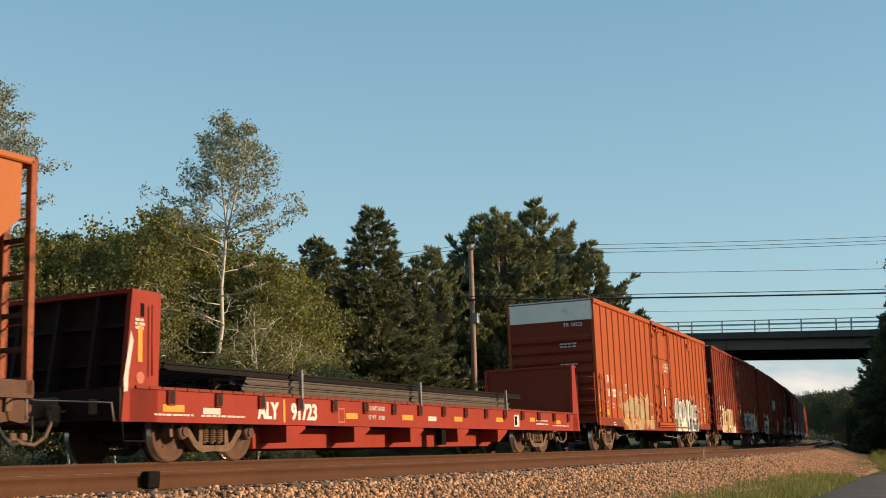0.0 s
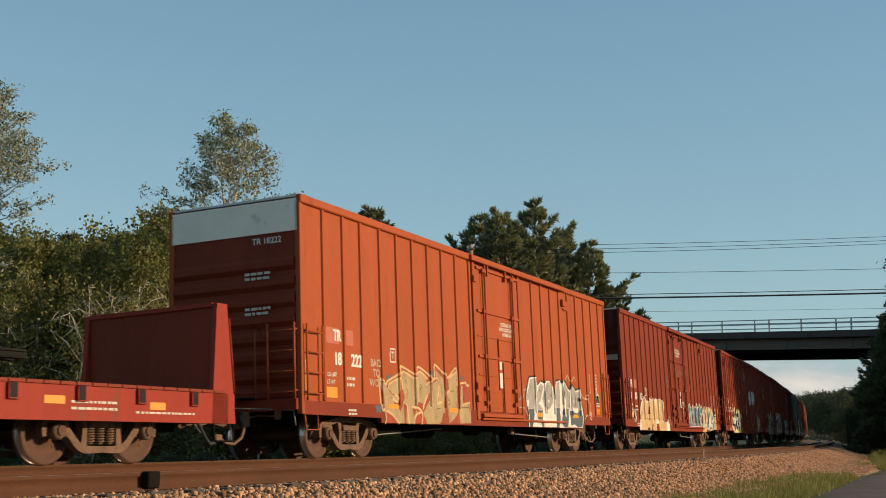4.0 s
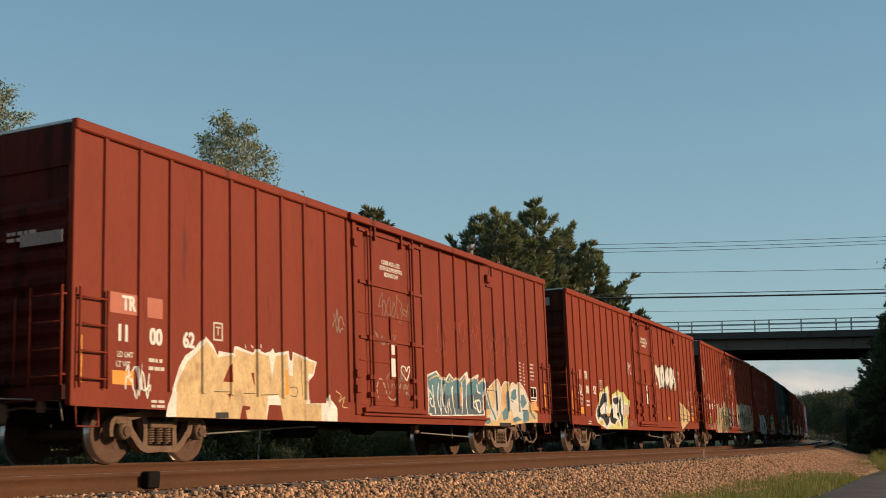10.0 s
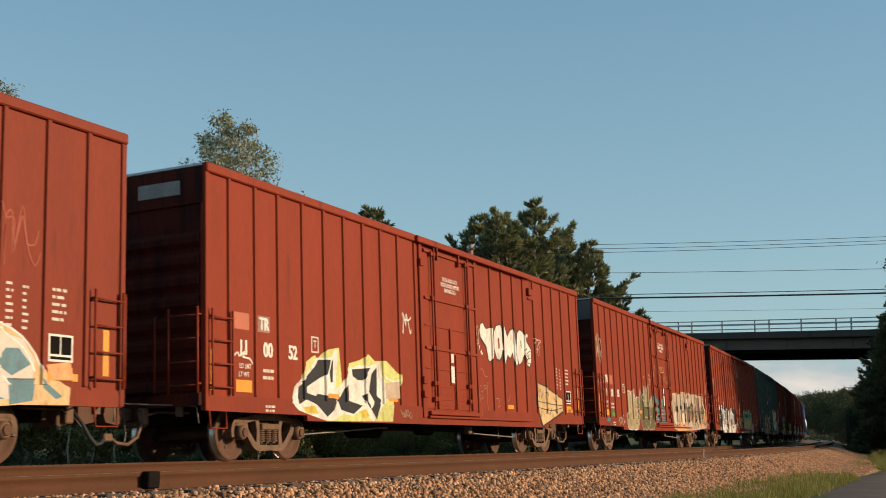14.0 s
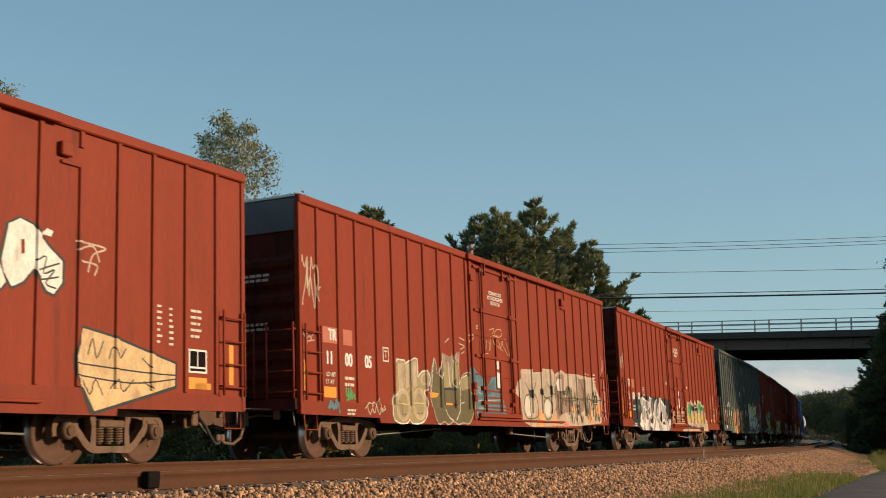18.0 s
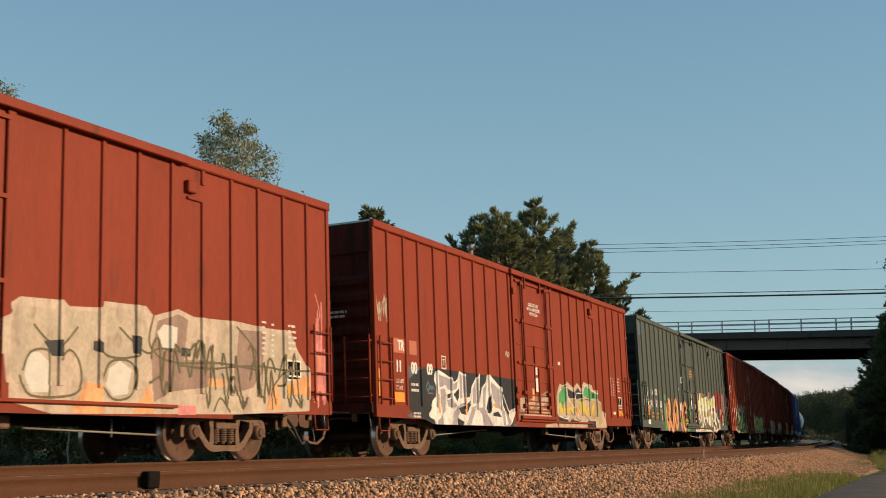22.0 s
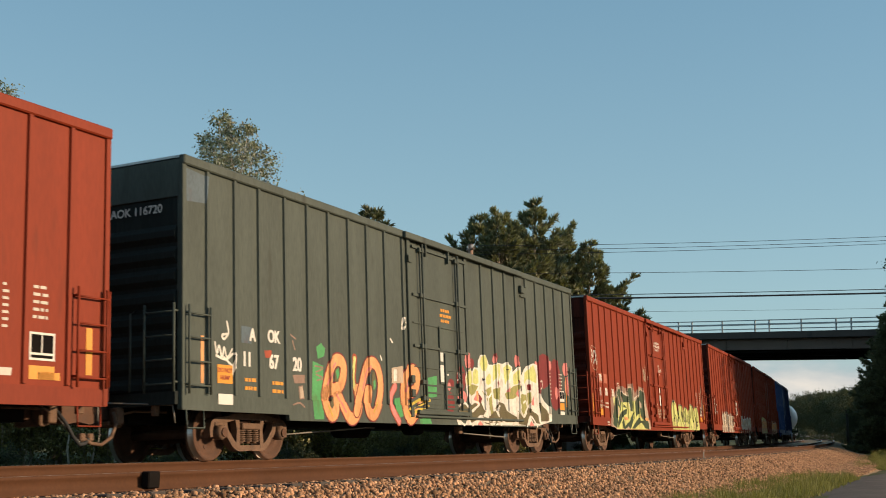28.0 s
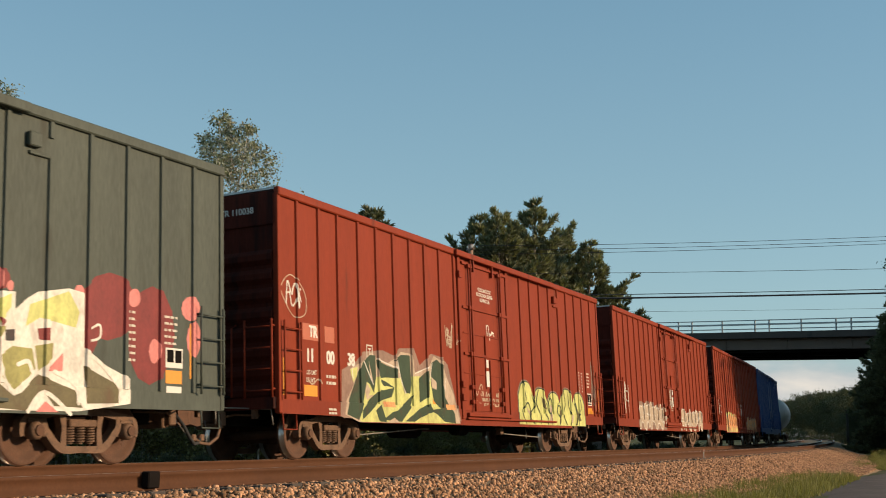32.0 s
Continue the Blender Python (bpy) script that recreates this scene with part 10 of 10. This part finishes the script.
draw(aok, LB, 3.5, "graffiti_letter", MOSS_S,
     [(10.87, 1.56), (11.21, 1.63), (11.59, 1.60), (11.34, 1.41), (11.10, 1.33), (10.93, 1.39)],
     [(11.82, 1.48), (12.39, 1.62), (12.46, 0.92), (12.24, 0.88), (12.15, 1.24), (11.96, 1.38)],
     [(12.50, 1.56), (13.00, 1.63), (12.91, 1.28), (12.56, 1.34)],
     [(13.27, 1.47), (13.90, 1.69), (14.36, 1.76), (14.09, 1.42), (13.90, 1.37), (13.39, 1.34)],
     [(14.26, 1.38), (14.47, 1.51), (14.81, 1.50), (14.88, 1.21), (14.50, 0.95), (14.29, 1.10)],
     [(14.85, 1.54), (15.18, 1.60), (15.17, 1.39), (14.92, 1.21)])
draw(aok, LB, 3.8, "graffiti_body", OLIVE_S,
     [(10.93, 1.08), (11.70, 1.29), (11.96, 1.02), (11.81, 0.90), (11.45, 0.82), (11.06, 0.71), (10.92, 0.84)],
     [(12.13, 0.88), (12.57, 1.04), (12.79, 1.27), (13.21, 1.22), (13.39, 1.03), (14.03, 0.89), (14.09, 0.78), (12.13, 0.73)],
     [(14.13, 1.10), (14.50, 0.87), (14.92, 1.17), (15.58, 0.98), (15.73, 0.75), (15.20, 0.76), (15.02, 0.94), (14.70, 0.69), (14.13, 0.72)],
     [(10.32, 1.09), (10.86, 1.13), (10.87, 0.84), (10.41, 0.83)],
     [(15.75, 1.33), (16.45, 1.09), (16.44, 0.83), (15.81, 0.81)])
draw(aok, LB, 5, "graffiti_shape", PINK_S,
     [(11.27, 1.27), (11.46, 1.42), (11.50, 1.14)],
     [(13.39, 1.52), (13.67, 1.77), (13.67, 1.53)],
     [(14.03, 1.49), (14.23, 1.63), (14.23, 1.42)],
     [(15.06, 1.22), (15.36, 1.48), (15.36, 1.23)],
     [(11.41, 0.68), (11.58, 0.77), (11.76, 0.67), (11.58, 0.66)],
     [(14.88, 0.68), (15.04, 0.82), (15.28, 0.68)])
draw(aok, LB, 5.5, "reflective_tape", ORANGE_S,
     [(11.44, 1.47), (11.55, 1.49), (11.57, 1.14), (11.49, 1.14)])
draw(aok, LB, 5.2, "graffiti_gap", CRIMSON_S,
     [(11.57, 1.43), (11.80, 1.30), (11.60, 1.14)],
     [(12.73, 1.72), (12.82, 1.88), (12.94, 1.70), (12.85, 1.60)],
     [(14.89, 1.77), (15.11, 1.80), (15.08, 1.62), (14.92, 1.63)],
     [(14.23, 1.87), (14.33, 1.82), (14.26, 1.73)])
draw(aok, LB, 6, "graffiti_mark", BLACK_S,
     [(14.33, 1.71), (14.50, 1.73), (14.50, 1.58), (14.35, 1.57)],
     [(11.84, 1.80), (11.95, 1.79), (11.91, 1.74), (11.83, 1.75)])
lines(aok, LB, 6.5, 0.06, WHITE_S,
     [(10.99, 0.95), (11.60, 1.16), (11.34, 1.22), (11.10, 1.24)],
     [(11.69, 1.47), (12.07, 1.09), (11.96, 1.02), (11.75, 1.22)],
     [(11.88, 1.50), (12.17, 1.35), (12.42, 1.48)],
     [(12.17, 1.35), (12.22, 0.92)],
     [(12.60, 1.04), (12.80, 0.90), (12.71, 1.08), (12.91, 1.16)],
     [(12.97, 1.43), (13.27, 1.33), (14.06, 1.15), (14.03, 0.93), (13.39, 1.13)],
     [(14.19, 1.38), (14.50, 0.91), (14.88, 1.21)],
     [(10.32, 1.09), (10.63, 1.17), (10.84, 1.09)],
     [(14.57, 1.28), (14.74, 1.33), (14.81, 1.21)],
     [(15.21, 1.22), (15.58, 1.07), (15.65, 0.81)],
     [(10.24, 0.76), (10.64, 0.66)],
     [(11.11, 0.66), (11.31, 0.75), (11.65, 0.88), (12.24, 0.79)],
     [(12.29, 0.68), (12.46, 0.78), (12.68, 0.80), (12.92, 0.69)],
     [(12.91, 0.83), (13.27, 0.70)],
     [(13.71, 0.69), (13.90, 0.77), (14.06, 0.70)],
     [(14.74, 0.68), (15.02, 0.94), (15.50, 0.66)],
     [(15.74, 1.55), (16.13, 1.35), (16.53, 1.01)],
     [(10.36, 1.01), (10.41, 0.83)])
lines(aok, LB, 6.7, 0.03, OLIVE_S,
     [(11.76, 0.87), (11.97, 0.84)],
     [(11.86, 0.73), (12.18, 0.70)],
     [(12.52, 0.70), (12.63, 0.74)],
     [(13.45, 2.09), (13.61, 2.10)])
lines(aok, LB, 2.6, 0.035, WHITE_S,
     [(10.33, 1.85), (10.38, 1.74), (10.45, 1.84), (10.43, 1.69)],
     [(10.30, 1.68), (10.43, 1.73), (10.57, 1.72), (10.39, 1.60)],
     [(9.73, 1.78), (9.82, 1.78)],
     [(15.90, 1.86), (16.06, 1.92), (16.06, 1.74), (15.86, 1.68)])
# white and grey letters on a black field
draw(c09, LB, 0.5, "graffiti_field", SLATE_S,
     [(1.46, 1.86), (2.11, 1.88), (2.12, 0.92), (1.52, 0.91)])
draw(c09, LB, 1, "graffiti_field", BLACK_S,
     [(1.48, 1.57), (2.24, 1.88), (3.00, 1.89), (5.23, 1.89), (6.52, 1.89), (7.84, 1.86), (7.85, 1.17), (7.60, 0.66), (2.67, 0.66), (1.52, 0.93)])
draw(c09, LB, 2.5, "graffiti_outline", WHITE_S,
     [(2.46, 0.87), (2.62, 0.99), (2.71, 1.17), (2.90, 1.27), (2.93, 1.49), (2.83, 1.63), (2.85, 1.76), (2.97, 1.86), (3.10, 1.87), (3.82, 1.71), (3.95, 1.63), (4.14, 1.72), (4.25, 1.90), (4.59, 1.83), (4.63, 1.29), (4.87, 1.33), (4.96, 1.57), (5.23, 1.79), (5.51, 1.91), (5.40, 1.19), (5.60, 1.57), (5.89, 1.73), (5.95, 1.89), (6.12, 1.92), (6.85, 1.62), (7.36, 1.04), (7.69, 1.13), (7.78, 1.04), (7.53, 0.75), (7.31, 0.66), (2.81, 0.66), (2.74, 0.76), (2.53, 0.80)])
draw(c09, LB, 4, "graffiti_letter", MAUVE_S,
     [(3.07, 1.77), (3.76, 1.68), (3.92, 1.59), (4.11, 1.65), (4.08, 1.49), (3.76, 1.42), (3.55, 1.46), (3.45, 1.53), (3.12, 1.48), (3.07, 1.62)],
     [(4.26, 1.84), (4.39, 1.82), (4.38, 1.28), (4.24, 1.27)],
     [(4.44, 1.80), (4.56, 1.79), (4.57, 1.30), (4.46, 1.30)],
     [(5.02, 1.51), (5.20, 1.70), (5.22, 1.18), (5.01, 1.17)],
     [(5.26, 1.76), (5.42, 1.84), (5.34, 1.22), (5.25, 1.18)],
     [(5.66, 1.54), (5.88, 1.66), (5.77, 1.10), (5.62, 1.09)],
     [(6.15, 1.76), (6.78, 1.56), (6.76, 1.06), (6.49, 1.16), (6.27, 1.36)],
     [(3.15, 1.44), (3.37, 1.47), (3.45, 1.33), (3.35, 0.95), (3.20, 0.89), (3.15, 1.16)],
     [(2.91, 0.66), (3.00, 0.88), (3.20, 0.86), (3.25, 0.66)],
     [(3.71, 0.66), (3.76, 0.90), (4.19, 1.14), (4.58, 1.19), (4.08, 0.88), (3.97, 0.66)],
     [(4.52, 0.67), (4.86, 1.07), (5.22, 1.13), (4.86, 0.74), (4.80, 0.66)],
     [(5.71, 1.10), (5.80, 0.96), (6.21, 0.66), (5.58, 0.66), (5.52, 0.89), (5.28, 1.08)],
     [(6.90, 1.14), (7.46, 0.79), (7.31, 0.66), (6.89, 0.67)],
     [(3.50, 1.21), (3.71, 1.25), (4.08, 1.10), (3.87, 1.03), (3.55, 1.07)])
draw(c09, LB, 5, "graffiti_gap", BLACK_S,
     [(3.50, 1.33), (3.71, 1.37), (3.68, 1.26), (3.50, 1.24)],
     [(3.87, 1.35), (4.19, 1.50), (4.19, 1.30), (4.08, 1.20)],
     [(5.84, 1.10), (6.14, 1.53), (6.23, 1.13), (6.09, 0.97), (5.87, 0.96)],
     [(4.02, 0.82), (4.41, 0.73), (4.35, 0.66), (4.02, 0.66)],
     [(6.81, 1.53), (6.92, 1.50), (7.32, 1.02), (7.25, 0.89), (6.84, 1.31)],
     [(4.13, 1.04), (4.58, 1.12), (4.87, 1.25), (4.87, 1.13), (4.52, 0.89), (4.24, 0.92)],
     [(6.22, 0.97), (6.56, 1.02), (6.79, 0.88), (6.22, 0.90)])
draw(c09, LB, 6, "graffiti_shine", WHITE_S,
     [(2.67, 0.81), (2.91, 0.94), (3.15, 0.86), (3.00, 0.76), (2.72, 0.77)],
     [(3.25, 0.71), (3.45, 0.77), (3.65, 0.68), (3.55, 0.66)],
     [(4.86, 0.77), (5.22, 0.91), (5.45, 0.68), (5.21, 0.66)],
     [(6.23, 1.20), (6.52, 1.05), (6.26, 1.04)],
     [(6.06, 0.86), (6.55, 0.84), (6.68, 0.67), (6.51, 0.66), (6.35, 0.77)],
     [(7.04, 1.03), (7.24, 0.71), (7.06, 0.69)])
draw(c09, LB, 7, "reflective_tape", ORANGE_S,
     [(2.96, 1.32), (3.10, 1.31), (3.10, 0.92), (2.98, 0.91)],
     [(4.48, 1.28), (4.61, 1.27), (4.59, 0.90), (4.49, 0.88)])
lines(c09, LB, 7.5, 0.03, WHITE_S,
     [(3.07, 1.77), (3.10, 1.47), (3.45, 1.53), (3.50, 1.30), (3.35, 0.95)],
     [(3.55, 1.23), (3.76, 1.25), (4.19, 1.11)],
     [(3.76, 1.38), (3.79, 0.91), (3.71, 0.67)],
     [(4.08, 0.87), (4.57, 0.73)],
     [(4.95, 1.17), (4.57, 0.73), (4.43, 0.67)],
     [(5.22, 1.13), (5.46, 0.72)],
     [(5.88, 1.62), (5.80, 1.03), (6.28, 0.66)],
     [(6.12, 1.88), (6.17, 1.50), (6.29, 1.19)],
     [(6.87, 1.10), (6.82, 0.67)],
     [(3.87, 1.22), (4.13, 1.11)],
     [(4.84, 1.40), (4.81, 1.16)],
     [(7.40, 1.01), (7.53, 0.83), (7.76, 1.02)])
lines(c09, LB, 2, 0.03, TEAL_S,
     [(2.52, 1.58), (2.43, 1.46), (2.52, 1.37), (2.57, 1.50), (2.52, 1.57)],
     [(2.57, 1.41), (2.66, 1.50), (2.69, 1.40), (2.76, 1.49), (2.82, 1.42)],
     [(2.50, 1.33), (2.74, 1.33)],
     [(1.41, 0.84), (1.52, 0.80), (1.56, 0.86), (1.64, 0.79), (1.73, 0.86), (1.81, 0.79), (1.99, 0.86)],
     [(7.60, 0.72), (7.75, 0.68), (7.87, 0.74)])
# green and yellow piece with a pale halo; overpainted door
draw(c09, LB, 1, "graffiti_outline", PALE_S,
     [(11.08, 1.11), (11.15, 1.52), (11.31, 1.73), (11.52, 1.92), (11.80, 1.88), (12.21, 2.00), (12.76, 1.84), (13.15, 2.01), (13.48, 1.86), (13.81, 2.06), (14.27, 2.01), (14.62, 2.00), (14.72, 1.85), (15.21, 1.85), (15.23, 1.55), (15.54, 1.49), (15.57, 1.23), (15.82, 1.17), (15.96, 0.70), (11.23, 0.67), (11.21, 0.99)])
draw(c09, LB, 2.5, "graffiti_letter", GREEN_S,
     [(11.31, 1.11), (11.38, 1.61), (11.60, 1.74), (12.00, 1.84), (11.97, 1.47), (11.65, 1.21)],
     [(13.64, 1.71), (13.92, 1.94), (14.36, 1.83), (15.07, 1.73), (15.18, 1.59), (14.45, 1.56), (13.99, 1.59)],
     [(13.21, 1.47), (13.60, 1.57), (13.74, 1.36), (13.28, 1.17)])
draw(c09, LB, 3.5, "graffiti_shape", BLACK_S,
     [(12.19, 1.81), (12.75, 1.71), (12.73, 1.54), (12.37, 1.52), (12.23, 1.60)],
     [(12.86, 1.72), (13.19, 1.86), (13.50, 1.72), (13.49, 1.57), (12.99, 1.51)],
     [(11.21, 0.99), (11.92, 0.95), (12.21, 0.80), (11.24, 0.79)],
     [(12.32, 0.91), (13.15, 0.86), (13.03, 0.78), (12.31, 0.81)],
     [(13.98, 0.88), (14.79, 0.89), (14.77, 0.69), (13.90, 0.69)],
     [(14.57, 1.75), (14.81, 1.75), (14.79, 1.60), (14.58, 1.61)])
draw(c09, LB, 3.5, "graffiti_shape", YELLOW_S,
     [(11.33, 1.32), (11.52, 1.41), (11.65, 1.21), (12.15, 1.26), (12.71, 1.28), (12.65, 1.15), (12.23, 1.06), (11.94, 1.13), (11.50, 1.08), (11.32, 1.18)],
     [(13.89, 1.19), (14.20, 1.37), (14.29, 1.11), (13.93, 1.01)],
     [(13.21, 1.47), (13.75, 1.45), (13.85, 1.27), (13.54, 1.00), (13.29, 1.26)],
     [(14.55, 1.34), (14.80, 1.44), (14.69, 1.07), (14.52, 1.07)])
draw(c09, LB, 3, "graffiti_letter", TAN_S,
     [(12.27, 1.48), (12.73, 1.50), (12.71, 1.28), (12.30, 1.29)],
     [(14.39, 1.52), (15.11, 1.54), (14.98, 0.94), (14.39, 0.95)],
     [(15.23, 1.48), (15.53, 1.42), (15.53, 0.86), (15.14, 0.76)])
lines(c09, LB, 4.6, 0.03, WHITE_S,
     [(11.26, 1.11), (11.35, 1.61), (11.60, 1.76), (11.98, 1.84)],
     [(12.10, 1.85), (12.22, 1.52), (12.71, 1.26)],
     [(12.76, 1.84), (12.83, 1.46), (13.01, 1.68), (13.50, 1.70)],
     [(13.67, 1.71), (13.92, 1.97), (14.37, 1.88), (15.13, 1.73)],
     [(13.53, 1.48), (13.65, 1.00)],
     [(14.33, 1.51), (14.38, 0.93)],
     [(13.29, 1.21), (13.05, 0.99), (13.36, 0.82)],
     [(11.25, 0.99), (11.92, 0.92), (12.23, 1.01)])
lines(c09, LB, 5.4, 0.025, BLACK_S,
     [(11.67, 1.41), (11.74, 1.13)],
     [(12.34, 1.19), (12.63, 0.98), (12.42, 0.89)],
     [(12.97, 1.25), (12.84, 0.99), (13.26, 0.87)],
     [(13.72, 1.09), (14.15, 0.88)],
     [(14.66, 1.25), (14.68, 0.98)],
     [(11.60, 1.76), (12.00, 1.87)],
     [(13.87, 1.54), (14.45, 1.52)])
draw(c09, LB, 0.5, "graffiti_mist", MIST_S,
     [(8.03, 1.10), (8.41, 1.29), (9.04, 1.43), (9.70, 1.53), (10.39, 1.68), (10.65, 1.49), (10.65, 0.90), (8.09, 0.81), (7.95, 0.95)])
draw(c09, LB, 1.4, "graffiti_mist", PALE_S,
     [(8.12, 1.39), (8.57, 1.44), (8.71, 1.19), (8.40, 1.07), (8.11, 1.13)],
     [(8.72, 1.26), (9.12, 1.43), (9.27, 1.21), (8.94, 1.12)],
     [(9.35, 1.25), (10.03, 1.51), (10.57, 1.65), (10.60, 1.41), (9.85, 1.23), (9.43, 1.14)],
     [(8.40, 1.00), (9.50, 1.06), (10.62, 1.10), (10.61, 0.94), (8.39, 0.89)],
     [(10.07, 0.73), (11.05, 0.79), (11.14, 0.67), (10.07, 0.66)])
draw(c09, LB, 2, "graffiti_mist", ORANGE_S,
     [(9.09, 1.69), (9.25, 1.68), (9.27, 1.28), (9.07, 1.32)],
     [(9.84, 1.15), (10.36, 1.15), (10.35, 1.07), (9.84, 1.07)])
draw(c09, LB, 2, "graffiti_mist", GREEN_S,
     [(9.43, 1.14), (9.84, 1.19), (9.80, 1.13), (9.46, 1.10)])
draw(c09, LB, 1, "stencil_patch", STENCIL,
     [(11.45, 2.54), (11.66, 2.55), (11.65, 2.45), (11.44, 2.45)],
     [(16.86, 1.23), (17.17, 1.23), (17.15, 1.13), (16.88, 1.13)])
# dark green letters with lime between
draw(c38, LB, 0.4, "graffiti_mist", MIST_S,
     [(2.14, 0.76), (2.18, 1.62), (2.84, 1.84), (3.08, 2.04), (3.96, 2.13), (4.45, 2.05), (4.72, 2.22), (5.44, 2.27), (5.69, 1.92), (6.29, 2.21), (6.88, 2.16), (7.17, 2.01), (7.80, 0.74), (2.28, 0.73)])
draw(c38, LB, 1.5, "graffiti_outline", PALE_S,
     [(2.32, 0.80), (2.40, 1.05), (2.71, 1.39), (2.61, 1.69), (3.15, 1.87), (3.47, 2.06), (3.70, 1.94), (4.19, 1.88), (4.54, 2.01), (4.80, 2.15), (5.25, 2.14), (5.45, 1.75), (6.17, 1.91), (6.43, 2.17), (6.87, 2.07), (7.10, 1.70), (7.43, 1.37), (7.74, 0.69), (2.86, 0.66)])
draw(c38, LB, 2.2, "graffiti_body", LIME_S,
     [(2.90, 0.71), (3.13, 1.41), (3.76, 1.59), (4.51, 1.58), (5.30, 1.66), (6.54, 1.72), (6.98, 0.98), (7.53, 0.69), (2.94, 0.67)],
     [(2.58, 1.67), (2.88, 1.73), (2.83, 1.54), (2.68, 1.42)])
draw(c38, LB, 3.5, "graffiti_letter", DKGREEN_S,
     [(2.39, 0.80), (2.51, 1.09), (2.99, 1.77), (3.39, 2.00), (3.63, 2.00), (3.64, 1.58), (3.54, 1.24), (3.36, 1.42), (3.24, 1.45), (3.02, 0.89), (2.86, 0.70)],
     [(3.66, 1.92), (4.10, 1.83), (4.65, 1.77), (4.59, 1.59), (4.09, 1.58), (3.76, 1.55)],
     [(4.45, 1.95), (4.80, 2.09), (5.20, 2.10), (5.25, 1.50), (5.19, 1.29), (4.92, 1.29), (4.77, 1.55), (4.66, 1.90)],
     [(5.62, 1.63), (6.11, 1.84), (6.06, 1.24), (5.63, 1.11)],
     [(6.27, 2.00), (6.57, 2.10), (6.86, 1.99), (6.82, 1.52), (7.00, 1.23), (7.44, 0.90), (7.47, 0.69), (6.86, 0.72), (6.68, 1.01), (6.35, 1.17), (6.23, 1.54)],
     [(3.02, 0.89), (3.34, 1.12), (3.91, 1.36), (4.45, 1.39), (4.31, 1.19), (3.74, 1.09), (3.33, 0.86), (3.01, 0.71)],
     [(3.76, 1.55), (4.08, 1.49), (4.45, 1.39), (4.07, 1.33)],
     [(3.57, 0.90), (3.81, 1.02), (4.04, 0.68), (3.71, 0.68)],
     [(3.88, 0.72), (4.30, 0.88), (4.55, 0.92), (5.28, 1.26), (5.17, 0.98), (4.71, 0.69)],
     [(4.88, 0.70), (5.62, 0.99), (6.20, 1.12), (6.28, 0.92), (5.61, 0.79), (5.33, 0.70)],
     [(6.09, 0.96), (6.68, 1.01), (6.86, 0.72), (6.47, 0.88)])
draw(c38, LB, 4.5, "graffiti_shine", PALE_S,
     [(3.24, 1.43), (3.39, 1.31), (3.31, 1.19), (3.54, 1.20), (3.22, 1.10), (3.16, 1.26)],
     [(3.34, 1.87), (3.52, 1.46), (3.40, 1.57)],
     [(4.03, 0.66), (4.37, 0.77), (4.62, 0.67)],
     [(6.25, 1.70), (6.53, 1.59), (6.52, 1.42), (6.27, 1.46)],
     [(5.16, 0.86), (5.36, 1.10), (5.25, 0.94)])
draw(c38, LB, 4.5, "graffiti_shape", LIME_S,
     [(3.09, 0.71), (3.41, 0.86), (3.75, 0.68)],
     [(5.33, 0.68), (6.09, 0.90), (6.75, 0.68)],
     [(3.79, 1.36), (4.08, 1.41), (4.41, 1.38), (3.91, 1.31)])
draw(c38, LB, 6, "reflective_tape", ORANGE_S,
     [(3.91, 1.09), (4.44, 1.09), (4.43, 0.98), (3.91, 0.98)],
     [(6.99, 1.11), (7.51, 1.11), (7.50, 1.00), (7.00, 0.99)])
lines(c38, LB, 5, 0.024, WHITE_S,
     [(3.15, 1.85), (3.51, 1.42)],
     [(3.70, 1.94), (4.19, 1.86), (4.65, 1.79)],
     [(4.62, 1.98), (4.77, 1.55), (4.97, 1.29)],
     [(5.45, 1.73), (6.17, 1.91)],
     [(6.32, 2.00), (6.14, 1.53)],
     [(7.04, 1.70), (6.89, 1.14)],
     [(2.65, 1.68), (2.68, 1.50)])
lines(c38, LB, 1, 0.03, PALE_S,
     [(7.18, 2.70), (7.44, 2.63), (7.12, 2.56), (7.43, 2.48)],
     [(7.77, 2.74), (7.64, 2.51), (7.87, 2.62)],
     [(8.67, 1.69), (8.75, 1.37), (9.02, 1.65), (9.17, 1.43)],
     [(8.57, 1.28), (8.97, 1.20), (9.22, 1.34)],
     [(0.99, 1.42), (1.15, 1.32), (1.35, 1.42), (1.44, 1.34)])
# scribbled linework over the crowded pieces
for k in range(5):
    tag(c05, LB, 13.8 + 0.85 * k, 0.8, 0.8, 1.05, OLIVE_S, 300 + k, 0.04, 8, level=7)


# ---- movement ----
def motions():
    """The train rolls towards the camera at an even pace, its wheels turn, and a car crosses the bridge."""
    for car, mid, span in CARS:
        walk(car, [(t, car_pose(mid, t, span)) for t in range(0, 33, 2)])
    step = 4 / 30
    for wheel, k, y in WHEELS:
        rows = []
        for i in range(241):
            t = i * step
            turn = -(4.4455 * t / WHEEL_R)
            rows.append((t, Matrix.Translation((k, y, WHEEL_R)) @ Matrix.Rotation(turn, 4, "Y")))
        walk(wheel, rows)
    ahead = Matrix.Rotation(-math.pi / 2, 4, "Z")
    ys = [(0.0, 58.0), (0.5, 46.8), (1.0, 35.7), (1.5, 24.5), (2.0, 13.4), (2.5, 2.2), (3.0, -9.0), (6.0, -66.0), (10.0, -120.0), (16.0, -160.0), (24.0, -180.0), (32.0, -190.0)]
    walk(bridge_car, [(t, Matrix.Translation((BX + 2.6, y - 0.5, 9.0)) @ ahead) for t, y in ys])


motions()
